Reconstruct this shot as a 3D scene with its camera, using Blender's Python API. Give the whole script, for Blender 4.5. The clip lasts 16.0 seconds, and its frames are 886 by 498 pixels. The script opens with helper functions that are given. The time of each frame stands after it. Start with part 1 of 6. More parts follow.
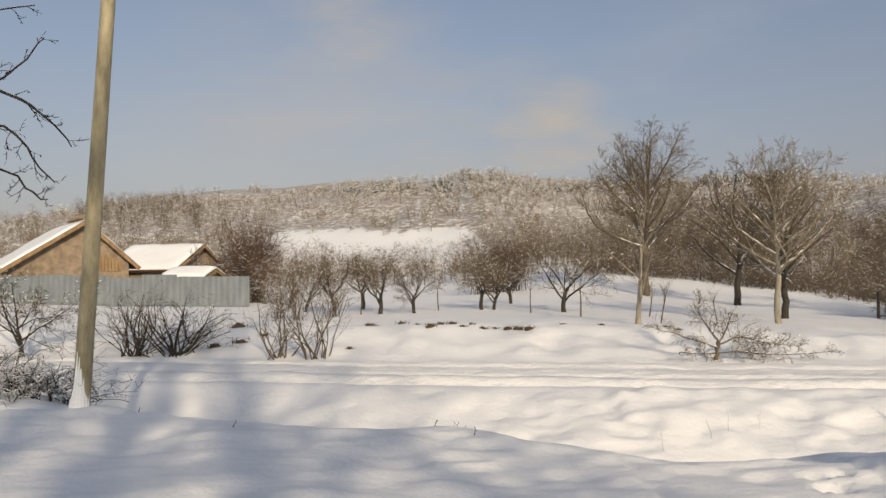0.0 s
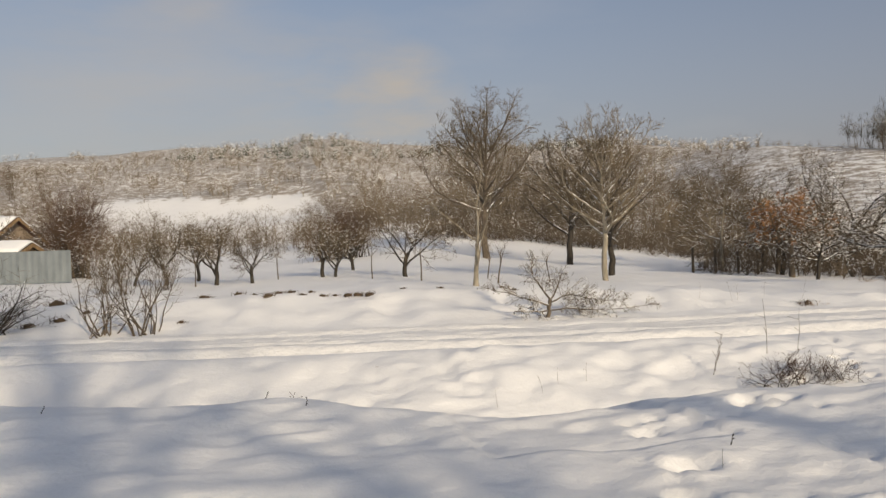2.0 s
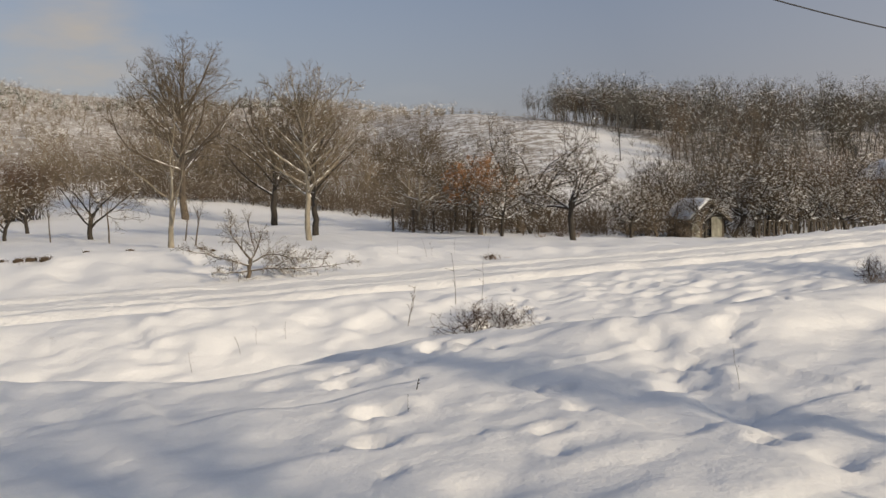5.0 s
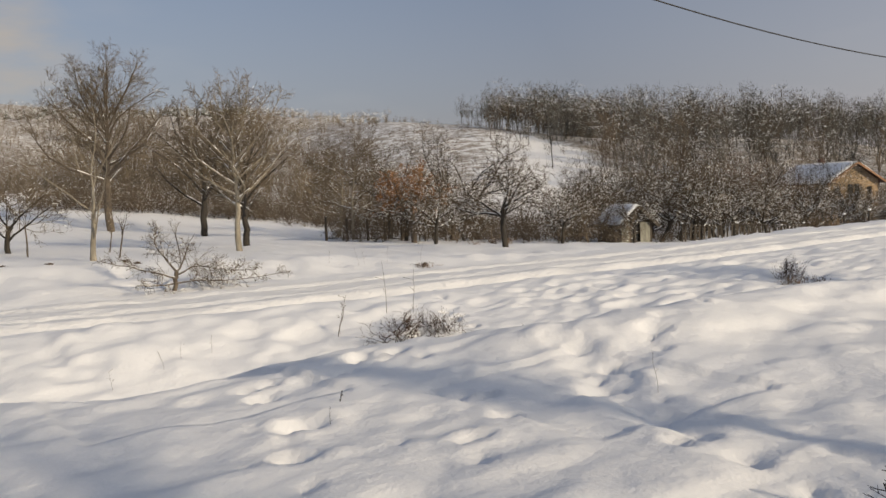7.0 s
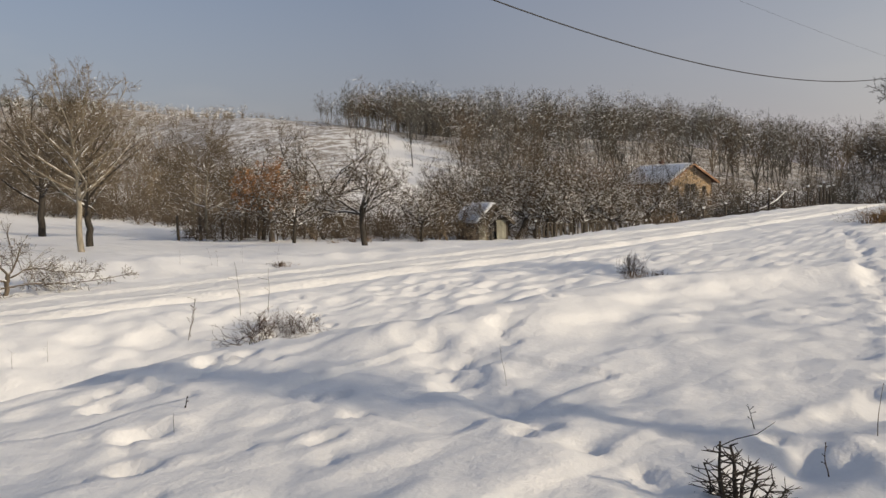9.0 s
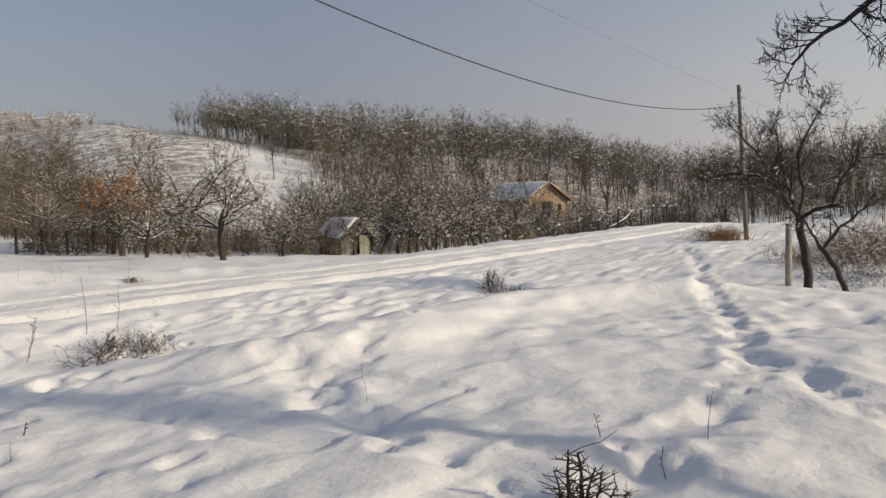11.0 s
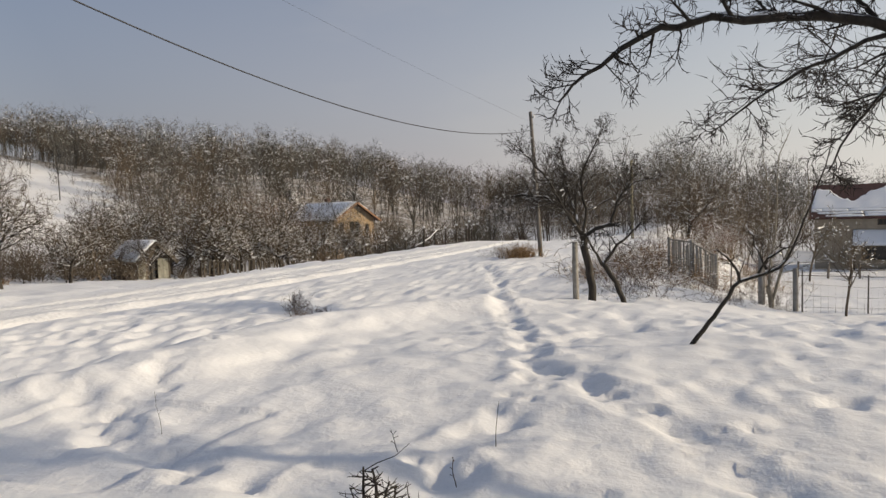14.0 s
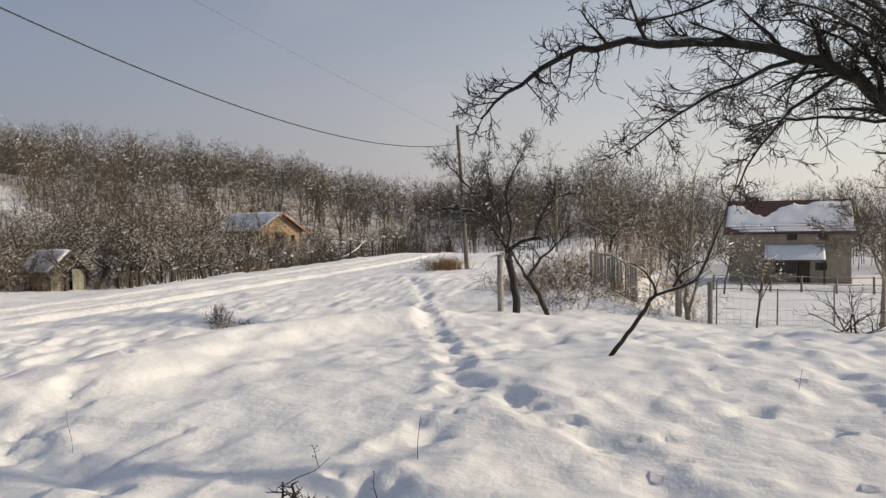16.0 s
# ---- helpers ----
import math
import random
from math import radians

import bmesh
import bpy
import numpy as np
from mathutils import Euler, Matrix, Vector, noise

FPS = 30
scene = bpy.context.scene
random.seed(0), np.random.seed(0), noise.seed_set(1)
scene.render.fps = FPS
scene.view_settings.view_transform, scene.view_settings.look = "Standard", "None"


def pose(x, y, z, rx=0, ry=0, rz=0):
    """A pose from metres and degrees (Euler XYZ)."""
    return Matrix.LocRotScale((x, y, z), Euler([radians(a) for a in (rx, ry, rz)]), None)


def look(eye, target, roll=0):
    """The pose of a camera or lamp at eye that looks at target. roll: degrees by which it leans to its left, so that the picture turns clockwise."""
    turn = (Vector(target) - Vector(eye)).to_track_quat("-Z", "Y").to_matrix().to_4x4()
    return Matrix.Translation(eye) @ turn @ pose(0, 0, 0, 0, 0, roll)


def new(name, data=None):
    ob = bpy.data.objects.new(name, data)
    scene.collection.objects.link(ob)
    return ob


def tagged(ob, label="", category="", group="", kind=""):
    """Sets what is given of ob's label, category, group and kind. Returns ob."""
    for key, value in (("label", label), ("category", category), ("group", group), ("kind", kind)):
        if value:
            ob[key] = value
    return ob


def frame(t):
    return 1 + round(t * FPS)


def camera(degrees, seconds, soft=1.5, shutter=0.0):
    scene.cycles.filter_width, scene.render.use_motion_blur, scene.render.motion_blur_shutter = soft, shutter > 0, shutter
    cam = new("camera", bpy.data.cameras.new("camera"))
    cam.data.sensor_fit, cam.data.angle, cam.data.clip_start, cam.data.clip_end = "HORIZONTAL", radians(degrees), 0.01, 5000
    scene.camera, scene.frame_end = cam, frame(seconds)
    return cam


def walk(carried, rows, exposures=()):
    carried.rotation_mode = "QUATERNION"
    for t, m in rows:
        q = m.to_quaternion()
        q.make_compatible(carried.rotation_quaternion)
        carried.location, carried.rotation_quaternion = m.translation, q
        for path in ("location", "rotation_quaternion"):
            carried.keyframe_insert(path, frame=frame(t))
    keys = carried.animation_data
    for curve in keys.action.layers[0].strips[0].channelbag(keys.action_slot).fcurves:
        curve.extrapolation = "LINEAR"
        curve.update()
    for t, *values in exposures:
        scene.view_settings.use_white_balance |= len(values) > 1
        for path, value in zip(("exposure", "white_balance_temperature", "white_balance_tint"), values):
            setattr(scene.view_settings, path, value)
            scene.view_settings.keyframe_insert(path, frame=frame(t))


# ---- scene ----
# ---------------------------------------------------------------- camera and its walk
cam = camera(58.20, 16.0, soft=1.45)
PATH = [
    # seconds, x, y, z, pitch, roll, yaw
    (0.0, -0.001, -0.000, 1.654, 1.80, 0.40, 0.00),
    (0.5, 0.015, 0.012, 1.673, 1.24, 0.65, -2.34),
    (1.0, 0.067, 0.064, 1.671, 0.61, 1.15, -4.89),
    (1.5, 0.091, 0.081, 1.672, -0.21, 1.88, -7.05),
    (2.0, 0.172, 0.151, 1.634, -0.84, 1.89, -11.14),
    (2.5, 0.218, 0.185, 1.611, -1.77, 1.96, -16.14),
    (3.0, 0.242, 0.195, 1.605, -3.04, 2.48, -18.41),
    (3.5, 0.309, 0.239, 1.576, -3.45, 2.52, -22.21),
    (4.0, 0.336, 0.262, 1.563, -3.68, 2.34, -27.09),
    (4.5, 0.345, 0.266, 1.554, -4.07, 1.96, -30.14),
    (7.0, 0.467, 0.221, 1.557, -3.83, 2.18, -36.65),
    (7.5, 0.497, 0.210, 1.556, -3.70, 2.70, -37.97),
    (8.0, 0.523, 0.196, 1.557, -3.73, 2.56, -38.93),
    (8.5, 0.528, 0.175, 1.558, -4.17, 2.28, -42.95),
    (9.0, 0.526, 0.166, 1.560, -4.32, 1.98, -46.62),
    (9.5, 0.526, 0.170, 1.558, -4.58, 1.60, -49.18),
    (12.0, 0.462, 0.069, 1.598, -2.85, 1.44, -61.17),
    (12.5, 0.475, 0.059, 1.585, -2.94, 1.64, -63.42),
    (13.0, 0.439, 0.024, 1.595, -2.86, 1.54, -65.47),
    (13.5, 0.428, -0.003, 1.599, -2.83, 1.31, -67.79),
    (14.0, 0.389, -0.041, 1.618, -2.42, 1.45, -70.10),
    (14.5, 0.385, -0.059, 1.620, -2.49, 1.45, -72.02),
    (15.0, 0.386, -0.059, 1.620, -2.18, 1.14, -73.40),
    (15.5, 0.370, -0.067, 1.622, -1.94, 1.14, -74.29),
    (16.0, 0.363, -0.080, 1.630, -1.67, 0.89, -75.31),
]
walk(cam, [(t, pose(x, y, z, 90 + p, r, w)) for t, x, y, z, p, r, w in PATH],
     ((0.0, 0.19, 7250, 9), (3.0, 0.07, 7200, 9), (5.5, 0.04, 7000, 9), (9.5, 0.08, 7000, 9), (13.0, 0.13, 7000, 9), (16.0, 0.22, 7000, 9)))

# ---------------------------------------------------------------- sky and sun
SUN_AZIMUTH, SUN_HEIGHT = 165.0, 21.0      # degrees from +y towards +x, degrees above the horizon

world = bpy.data.worlds.new("winter_sky")
scene.world = world
world.use_nodes = True
wt = world.node_tree
wt.nodes.clear()
sky = wt.nodes.new("ShaderNodeTexSky")
sky.sky_type = 'NISHITA'
sky.sun_disc = False
sky.sun_elevation = radians(SUN_HEIGHT)
sky.sun_rotation = radians(SUN_AZIMUTH)
sky.altitude, sky.air_density, sky.dust_density, sky.ozone_density = 300, 1.0, 2.4, 3.0
# thin, soft cloud veils and a winter haze, thicker towards the horizon and brighter towards the sun
sa, se = radians(SUN_AZIMUTH), radians(SUN_HEIGHT)
to_sun = Vector((math.sin(sa) * math.cos(se), math.cos(sa) * math.cos(se), math.sin(se)))



def sky_ramp(source, stops):
    r = wt.nodes.new("ShaderNodeValToRGB")
    while len(r.color_ramp.elements) < len(stops):
        r.color_ramp.elements.new(0.5)
    for e, (p, c) in zip(r.color_ramp.elements, stops):
        e.position, e.color = p, (*c, 1) if isinstance(c, tuple) else (c, c, c, 1)
    wt.links.new(source, r.inputs["Fac"])
    return r.outputs["Color"]


def sky_mix(fac, a, b, blend='MIX'):
    m = wt.nodes.new("ShaderNodeMix")
    m.data_type, m.blend_type = 'RGBA', blend
    for key, v in (("Factor", fac), ("A", a), ("B", b)):
        if isinstance(v, (tuple, float)):
            m.inputs[key].default_value = v
        else:
            wt.links.new(v, m.inputs[key])
    return m.outputs["Result"]


tc = wt.nodes.new("ShaderNodeTexCoord")
mp = wt.nodes.new("ShaderNodeMapping")
mp.inputs["Scale"].default_value = (1.0, 1.0, 3.4)
nz = wt.nodes.new("ShaderNodeTexNoise")
nz.inputs["Scale"].default_value, nz.inputs["Detail"].default_value, nz.inputs["Roughness"].default_value = 2.1, 5, 0.55
wt.links.new(tc.outputs["Generated"], mp.inputs["Vector"])
wt.links.new(mp.outputs["Vector"], nz.inputs["Vector"])
split = wt.nodes.new("ShaderNodeSeparateXYZ")
wt.links.new(tc.outputs["Generated"], split.inputs["Vector"])
haze = sky_ramp(split.outputs["Z"], [(0.0, 0.88), (0.10, 0.66), (0.28, 0.36), (0.7, 0.12)])
dot = wt.nodes.new("ShaderNodeVectorMath")
dot.operation = 'DOT_PRODUCT'
dot.inputs[1].default_value = to_sun
wt.links.new(tc.outputs["Generated"], dot.inputs[0])
half = wt.nodes.new("ShaderNodeMath")
half.operation = 'MULTIPLY_ADD'
half.inputs[1].default_value, half.inputs[2].default_value = 0.5, 0.5
wt.links.new(dot.outputs["Value"], half.inputs[0])
haze_tone = sky_ramp(half.outputs["Value"], [(0.0, (0.36, 0.335, 0.355)), (0.12, (0.285, 0.262, 0.296)), (0.3, (0.25, 0.228, 0.268)), (0.46, (0.385, 0.36, 0.405)), (0.63, (0.56, 0.545, 0.565)), (1.0, (0.95, 0.92, 0.88))])
haze_tone = sky_mix(1.0, haze_tone, (10.0, 10.0, 10.0, 1.0), 'MULTIPLY')
veil = sky_ramp(nz.outputs["Fac"], [(0.50, 0.0), (0.78, 0.22)])
tone = sky_mix(haze, sky.outputs["Color"], haze_tone)
tone = sky_mix(veil, tone, (4.6, 4.5, 4.6, 1.0))


def cloud(azimuth, slope, reach, puff, density):
    """A soft bank of cloud round one direction of the sky, broken up by noise."""
    a = radians(azimuth)
    d = Vector((math.sin(a), math.cos(a), slope)).normalized()
    near = wt.nodes.new("ShaderNodeVectorMath")
    near.operation = 'DOT_PRODUCT'
    near.inputs[1].default_value = d
    wt.links.new(tc.outputs["Generated"], near.inputs[0])
    core = math.cos(radians(reach))
    body = sky_ramp(near.outputs["Value"], [(core, 0.0), (1.0, 1.0)])
    n = wt.nodes.new("ShaderNodeTexNoise")
    n.inputs["Scale"].default_value, n.inputs["Detail"].default_value, n.inputs["Roughness"].default_value = puff, 6, 0.58
    wt.links.new(mp.outputs["Vector"], n.inputs["Vector"])
    rags = sky_ramp(n.outputs["Fac"], [(0.36, 0.0), (0.68, density)])
    return sky_mix(1.0, body, rags, 'MULTIPLY')


for where in ((3.0, 0.15, 8.0, 5.5, 0.7), (8.5, 0.165, 5.0, 8.0, 0.9), (-6.0, 0.36, 6.0, 6.0, 0.65), (-10.0, 0.17, 14.0, 3.5, 0.4)):
    tone = sky_mix(cloud(*where), tone, (4.0, 3.75, 3.6, 1.0))
bg = wt.nodes.new("ShaderNodeBackground")
bg.inputs["Strength"].default_value = 0.106
wo = wt.nodes.new("ShaderNodeOutputWorld")
wt.links.new(tone, bg.inputs["Color"])
wt.links.new(bg.outputs["Background"], wo.inputs["Surface"])

sun_data = bpy.data.lights.new("sun", 'SUN')
sun_data.energy, sun_data.angle, sun_data.color = 3.0, radians(1.0), (1.0, 0.86, 0.66)
sun = new("sun", sun_data)
sun.matrix_world = look(to_sun * 100, (0, 0, 0))

# ---------------------------------------------------------------- materials
def material(name, rough=0.7, metal=0.0):
    m = bpy.data.materials.new(name)
    m.use_nodes = True
    nt = m.node_tree
    b = nt.nodes["Principled BSDF"]
    b.inputs["Roughness"].default_value, b.inputs["Metallic"].default_value = rough, metal
    return m, nt, b


def noise_node(nt, scale, detail=4, rough=0.55, stretch=None):
    tcn = nt.nodes.new("ShaderNodeTexCoord")
    n = nt.nodes.new("ShaderNodeTexNoise")
    n.inputs["Scale"].default_value, n.inputs["Detail"].default_value, n.inputs["Roughness"].default_value = scale, detail, rough
    if stretch:
        m = nt.nodes.new("ShaderNodeMapping")
        m.inputs["Scale"].default_value = stretch
        nt.links.new(tcn.outputs["Object"], m.inputs["Vector"])
        nt.links.new(m.outputs["Vector"], n.inputs["Vector"])
    else:
        nt.links.new(tcn.outputs["Object"], n.inputs["Vector"])
    return n


def ramp_node(nt, source, stops):
    r = nt.nodes.new("ShaderNodeValToRGB")
    while len(r.color_ramp.elements) < len(stops):
        r.color_ramp.elements.new(0.5)
    for e, (p, c) in zip(r.color_ramp.elements, stops):
        e.position, e.color = p, (*c, 1)
    nt.links.new(source, r.inputs["Fac"])
    return r


def mix_node(nt, fac, a, b, blend='MIX'):
    m = nt.nodes.new("ShaderNodeMix")
    m.data_type, m.blend_type = 'RGBA', blend
    for key, v in (("Factor", fac), ("A", a), ("B", b)):
        if isinstance(v, tuple):
            m.inputs[key].default_value = (*v, 1)
        elif isinstance(v, float):
            m.inputs[key].default_value = v
        else:
            nt.links.new(v, m.inputs[key])
    return m.outputs["Result"]


def bump_node(nt, b, height, strength, distance):
    n = nt.nodes.new("ShaderNodeBump")
    n.inputs["Strength"].default_value, n.inputs["Distance"].default_value = strength, distance
    nt.links.new(height, n.inputs["Height"])
    nt.links.new(n.outputs["Normal"], b.inputs["Normal"])


def snow_top(nt, colour, low, high, snow=(0.80, 0.82, 0.85), patch=6.0):
    """Snow lying where a surface faces up, broken by patches."""
    g = nt.nodes.new("ShaderNodeNewGeometry")
    s = nt.nodes.new("ShaderNodeSeparateXYZ")
    nt.links.new(g.outputs["Normal"], s.inputs["Vector"])
    n = noise_node(nt, patch, 3)
    a = nt.nodes.new("ShaderNodeMath")
    a.operation = 'MULTIPLY_ADD'
    nt.links.new(n.outputs["Fac"], a.inputs[0])
    a.inputs[1].default_value = 1.1
    nt.links.new(s.outputs["Z"], a.inputs[2])
    h = nt.nodes.new("ShaderNodeMath")
    h.operation = 'MULTIPLY'
    nt.links.new(a.outputs["Value"], h.inputs[0])
    h.inputs[1].default_value = 0.5
    r = ramp_node(nt, h.outputs["Value"], [(low / 2, (0, 0, 0)), (high / 2, (1, 1, 1))])
    return mix_node(nt, r.outputs["Color"], colour, snow)


def snow_material(name, tint, grain, lumps, scrub=False):
    m, nt, b = material(name, 0.55)
    big = noise_node(nt, 0.35, 3)
    fine = noise_node(nt, 28, 4, 0.65)
    c = ramp_node(nt, big.outputs["Fac"], [(0.3, tuple(v * 0.955 for v in tint)), (0.7, tint)])
    c2 = ramp_node(nt, fine.outputs["Fac"], [(0.25, (0.955, 0.96, 0.97)), (0.65, (1, 1, 1))])
    col = mix_node(nt, 1.0, c.outputs["Color"], c2.outputs["Color"], 'MULTIPLY')
    if scrub:
        # far slopes: low brush and litter showing through the snow, as thick as the ground's "scrub" value says
        at = nt.nodes.new("ShaderNodeAttribute")
        at.attribute_name = "scrub"
        low = noise_node(nt, 0.42, 8, 0.8)
        add = nt.nodes.new("ShaderNodeMath")
        add.operation = 'MULTIPLY_ADD'
        nt.links.new(at.outputs["Fac"], add.inputs[0])
        add.inputs[1].default_value = 0.255
        nt.links.new(low.outputs["Fac"], add.inputs[2])
        show = ramp_node(nt, add.outputs["Value"], [(0.66, (0, 0, 0)), (0.76, (1, 1, 1))])
        hue = ramp_node(nt, noise_node(nt, 1.3, 4).outputs["Fac"], [(0.3, (0.20, 0.168, 0.135)), (0.7, (0.40, 0.35, 0.295))])
        col = mix_node(nt, show.outputs["Color"], col, hue.outputs["Color"])
    nt.links.new(col, b.inputs["Base Color"])
    mid = noise_node(nt, 5.0, 6, 0.6)
    bump_node(nt, b, mid.outputs["Fac"], grain, lumps)
    b.inputs["Subsurface Weight"].default_value = 0.0
    b.inputs["Specular IOR Level"].default_value = 0.25
    return m


def bark_material(name, dark, light, scale=9.0, snow=None, rough=0.85):
    m, nt, b = material(name, rough)
    n = noise_node(nt, scale, 5, 0.6, (1, 1, 0.35))
    oi = nt.nodes.new("ShaderNodeObjectInfo")
    c = ramp_node(nt, n.outputs["Fac"], [(0.3, dark), (0.72, light)]).outputs["Color"]
    v = ramp_node(nt, oi.outputs["Random"], [(0, (0.82, 0.80, 0.78)), (1, (1.0, 1.0, 1.0))])
    c = mix_node(nt, 1.0, c, v.outputs["Color"], 'MULTIPLY')
    if snow:
        c = snow_top(nt, c, *snow)
    nt.links.new(c, b.inputs["Base Color"])
    bump_node(nt, b, n.outputs["Fac"], 0.5, 0.02)
    return m


SNOW = snow_material("snow", (0.86, 0.86, 0.865), 0.7, 0.036, True)
SNOW_ROAD = snow_material("packed_snow", (0.85, 0.845, 0.84), 0.7, 0.07)
SNOW_LYING = snow_material("lying_snow", (0.86, 0.87, 0.885), 0.3, 0.03)
BARK = bark_material("orchard_bark", (0.045, 0.036, 0.028), (0.17, 0.135, 0.10), 12, (1.30, 1.50))
TWIGS = bark_material("twigs", (0.075, 0.056, 0.035), (0.205, 0.16, 0.106), 6)
ORCHARD_TWIGS = bark_material("orchard_twigs", (0.046, 0.035, 0.023), (0.145, 0.112, 0.076), 6)
PALE_BARK = bark_material("pale_bark", (0.165, 0.145, 0.112), (0.34, 0.305, 0.245), 7, (1.30, 1.5))
DARK_BARK = bark_material("dark_bark", (0.012, 0.010, 0.008), (0.055, 0.045, 0.035), 14, (1.30, 1.50))
DARK_TWIGS = bark_material("dark_twigs", (0.014, 0.011, 0.009), (0.05, 0.04, 0.032), 10)
WOODS = bark_material("woodland_bark", (0.085, 0.066, 0.045), (0.235, 0.188, 0.135), 0.5)
FROSTED = bark_material("frosted_scrub", (0.13, 0.105, 0.078), (0.29, 0.245, 0.195), 0.4)
BROWN_WOODS = bark_material("brown_woodland_bark", (0.058, 0.043, 0.029), (0.165, 0.128, 0.09), 0.3)
# grey bark; on the east forest its grey also stands in for haze
GREY_WOODS = bark_material("grey_bark_and_haze", (0.07, 0.067, 0.06), (0.19, 0.183, 0.165), 0.3)
DARK_WOODS = bark_material("dark_woodland_bark", (0.036, 0.034, 0.027), (0.115, 0.106, 0.086), 0.3)

def plain(name, dark, light, scale, rough=0.8, metal=0.0, stretch=None, bump=0.3, depth=0.01, snow=None):
    """Two close tones of one stuff, with relief."""
    m, nt, b = material(name, rough, metal)
    n = noise_node(nt, scale, 5, 0.6, stretch)
    w = noise_node(nt, scale * 0.17, 3, 0.5, stretch)
    c = ramp_node(nt, n.outputs["Fac"], [(0.3, dark), (0.7, light)]).outputs["Color"]
    v = ramp_node(nt, w.outputs["Fac"], [(0.3, (0.78, 0.77, 0.75)), (0.7, (1, 1, 1))]).outputs["Color"]
    c = mix_node(nt, 1.0, c, v, 'MULTIPLY')
    if snow:
        c = snow_top(nt, c, *snow)
    nt.links.new(c, b.inputs["Base Color"])
    bump_node(nt, b, n.outputs["Fac"], bump, depth)
    return m


POLE_WOOD = plain("weathered_pole", (0.19, 0.165, 0.10), (0.42, 0.37, 0.25), 9, 0.85, 0, (1, 1, 0.3), 0.6, 0.01)
GREY_WOOD = plain("grey_wood", (0.10, 0.09, 0.08), (0.24, 0.215, 0.19), 10, 0.85, 0, (1, 1, 0.1), 0.5, 0.008, (1.35, 1.5))
BROWN_WOOD = plain("brown_boards", (0.19, 0.12, 0.06), (0.36, 0.24, 0.13), 6, 0.8, 0, (1, 1, 0.2), 0.5, 0.01)
PALE_BOARDS = plain("pale_weathered_boards", (0.13, 0.128, 0.105), (0.34, 0.335, 0.285), 5, 0.85, 0, (1, 1, 0.3), 0.5, 0.01)
DARK_WOOD = plain("dark_boards", (0.028, 0.023, 0.018), (0.085, 0.068, 0.051), 6, 0.85, 0, (1, 1, 0.2), 0.5, 0.01)
SHEET_METAL = plain("galvanised_sheet", (0.165, 0.193, 0.215), (0.245, 0.28, 0.303), 3, 0.55, 0.2, (1, 1, 0.3), 0.15, 0.004)
OCHRE_WALL = plain("ochre_brick_wall", (0.35, 0.245, 0.145), (0.50, 0.37, 0.24), 4, 0.9, 0, (1, 1, 3.5), 0.5, 0.01)
GREY_PLASTER = plain("grey_plaster", (0.25, 0.22, 0.175), (0.37, 0.33, 0.27), 1.6, 0.92)
OLD_PLASTER = plain("old_plaster", (0.16, 0.12, 0.085), (0.37, 0.29, 0.215), 2.2, 0.92)
RED_TILES = plain("dark_red_tiles", (0.055, 0.024, 0.02), (0.105, 0.045, 0.036), 5, 0.75)
ORANGE_BOARDS = plain("orange_barge_boards", (0.26, 0.13, 0.07), (0.38, 0.20, 0.11), 6, 0.7)
GLASS = plain("dark_window_glass", (0.012, 0.014, 0.017), (0.02, 0.022, 0.026), 2, 0.08)
WHITE_FRAME = plain("white_frame", (0.55, 0.54, 0.52), (0.72, 0.71, 0.69), 8, 0.6)
WIRE = plain("black_cable", (0.012, 0.012, 0.014), (0.03, 0.03, 0.034), 10, 0.6)
FENCE_WIRE = plain("rusty_wire", (0.10, 0.085, 0.07), (0.20, 0.18, 0.16), 20, 0.6, 0.5)
CONCRETE = plain("concrete_post", (0.24, 0.225, 0.20), (0.40, 0.38, 0.35), 9, 0.9)
DRY_GRASS = plain("dry_grass", (0.17, 0.095, 0.04), (0.33, 0.21, 0.10), 8, 0.8, 0, None, 0.2, 0.01, (1.45, 1.6))
DEAD_LEAF = plain("dead_oak_leaves", (0.19, 0.085, 0.03), (0.37, 0.18, 0.075), 3, 0.7, 0, None, 0.2, 0.01, (1.35, 1.5))
EARTH = plain("frozen_earth", (0.045, 0.032, 0.02), (0.12, 0.085, 0.052), 9, 0.95, 0, None, 0.6, 0.03)
EVERGREEN = plain("dark_pine", (0.03, 0.036, 0.02), (0.075, 0.085, 0.05), 4, 0.8, 0, None, 0.3, 0.02)
BRAMBLE = bark_material("bramble_stems", (0.046, 0.028, 0.018), (0.135, 0.088, 0.056), 7)
BROWN_CROWN = bark_material("reddish_twigs", (0.10, 0.055, 0.035), (0.22, 0.135, 0.09), 3, (1.3, 1.5))

HEDGE_TWIGS = bark_material("hedge_twigs", (0.045, 0.024, 0.015), (0.13, 0.08, 0.052), 3)
# ---------------------------------------------------------------- ground
def lattice(ix, iy, seed):
    h = np.sin(ix * 127.1 + iy * 311.7 + seed * 74.7) * 43758.5453
    return h - np.floor(h)


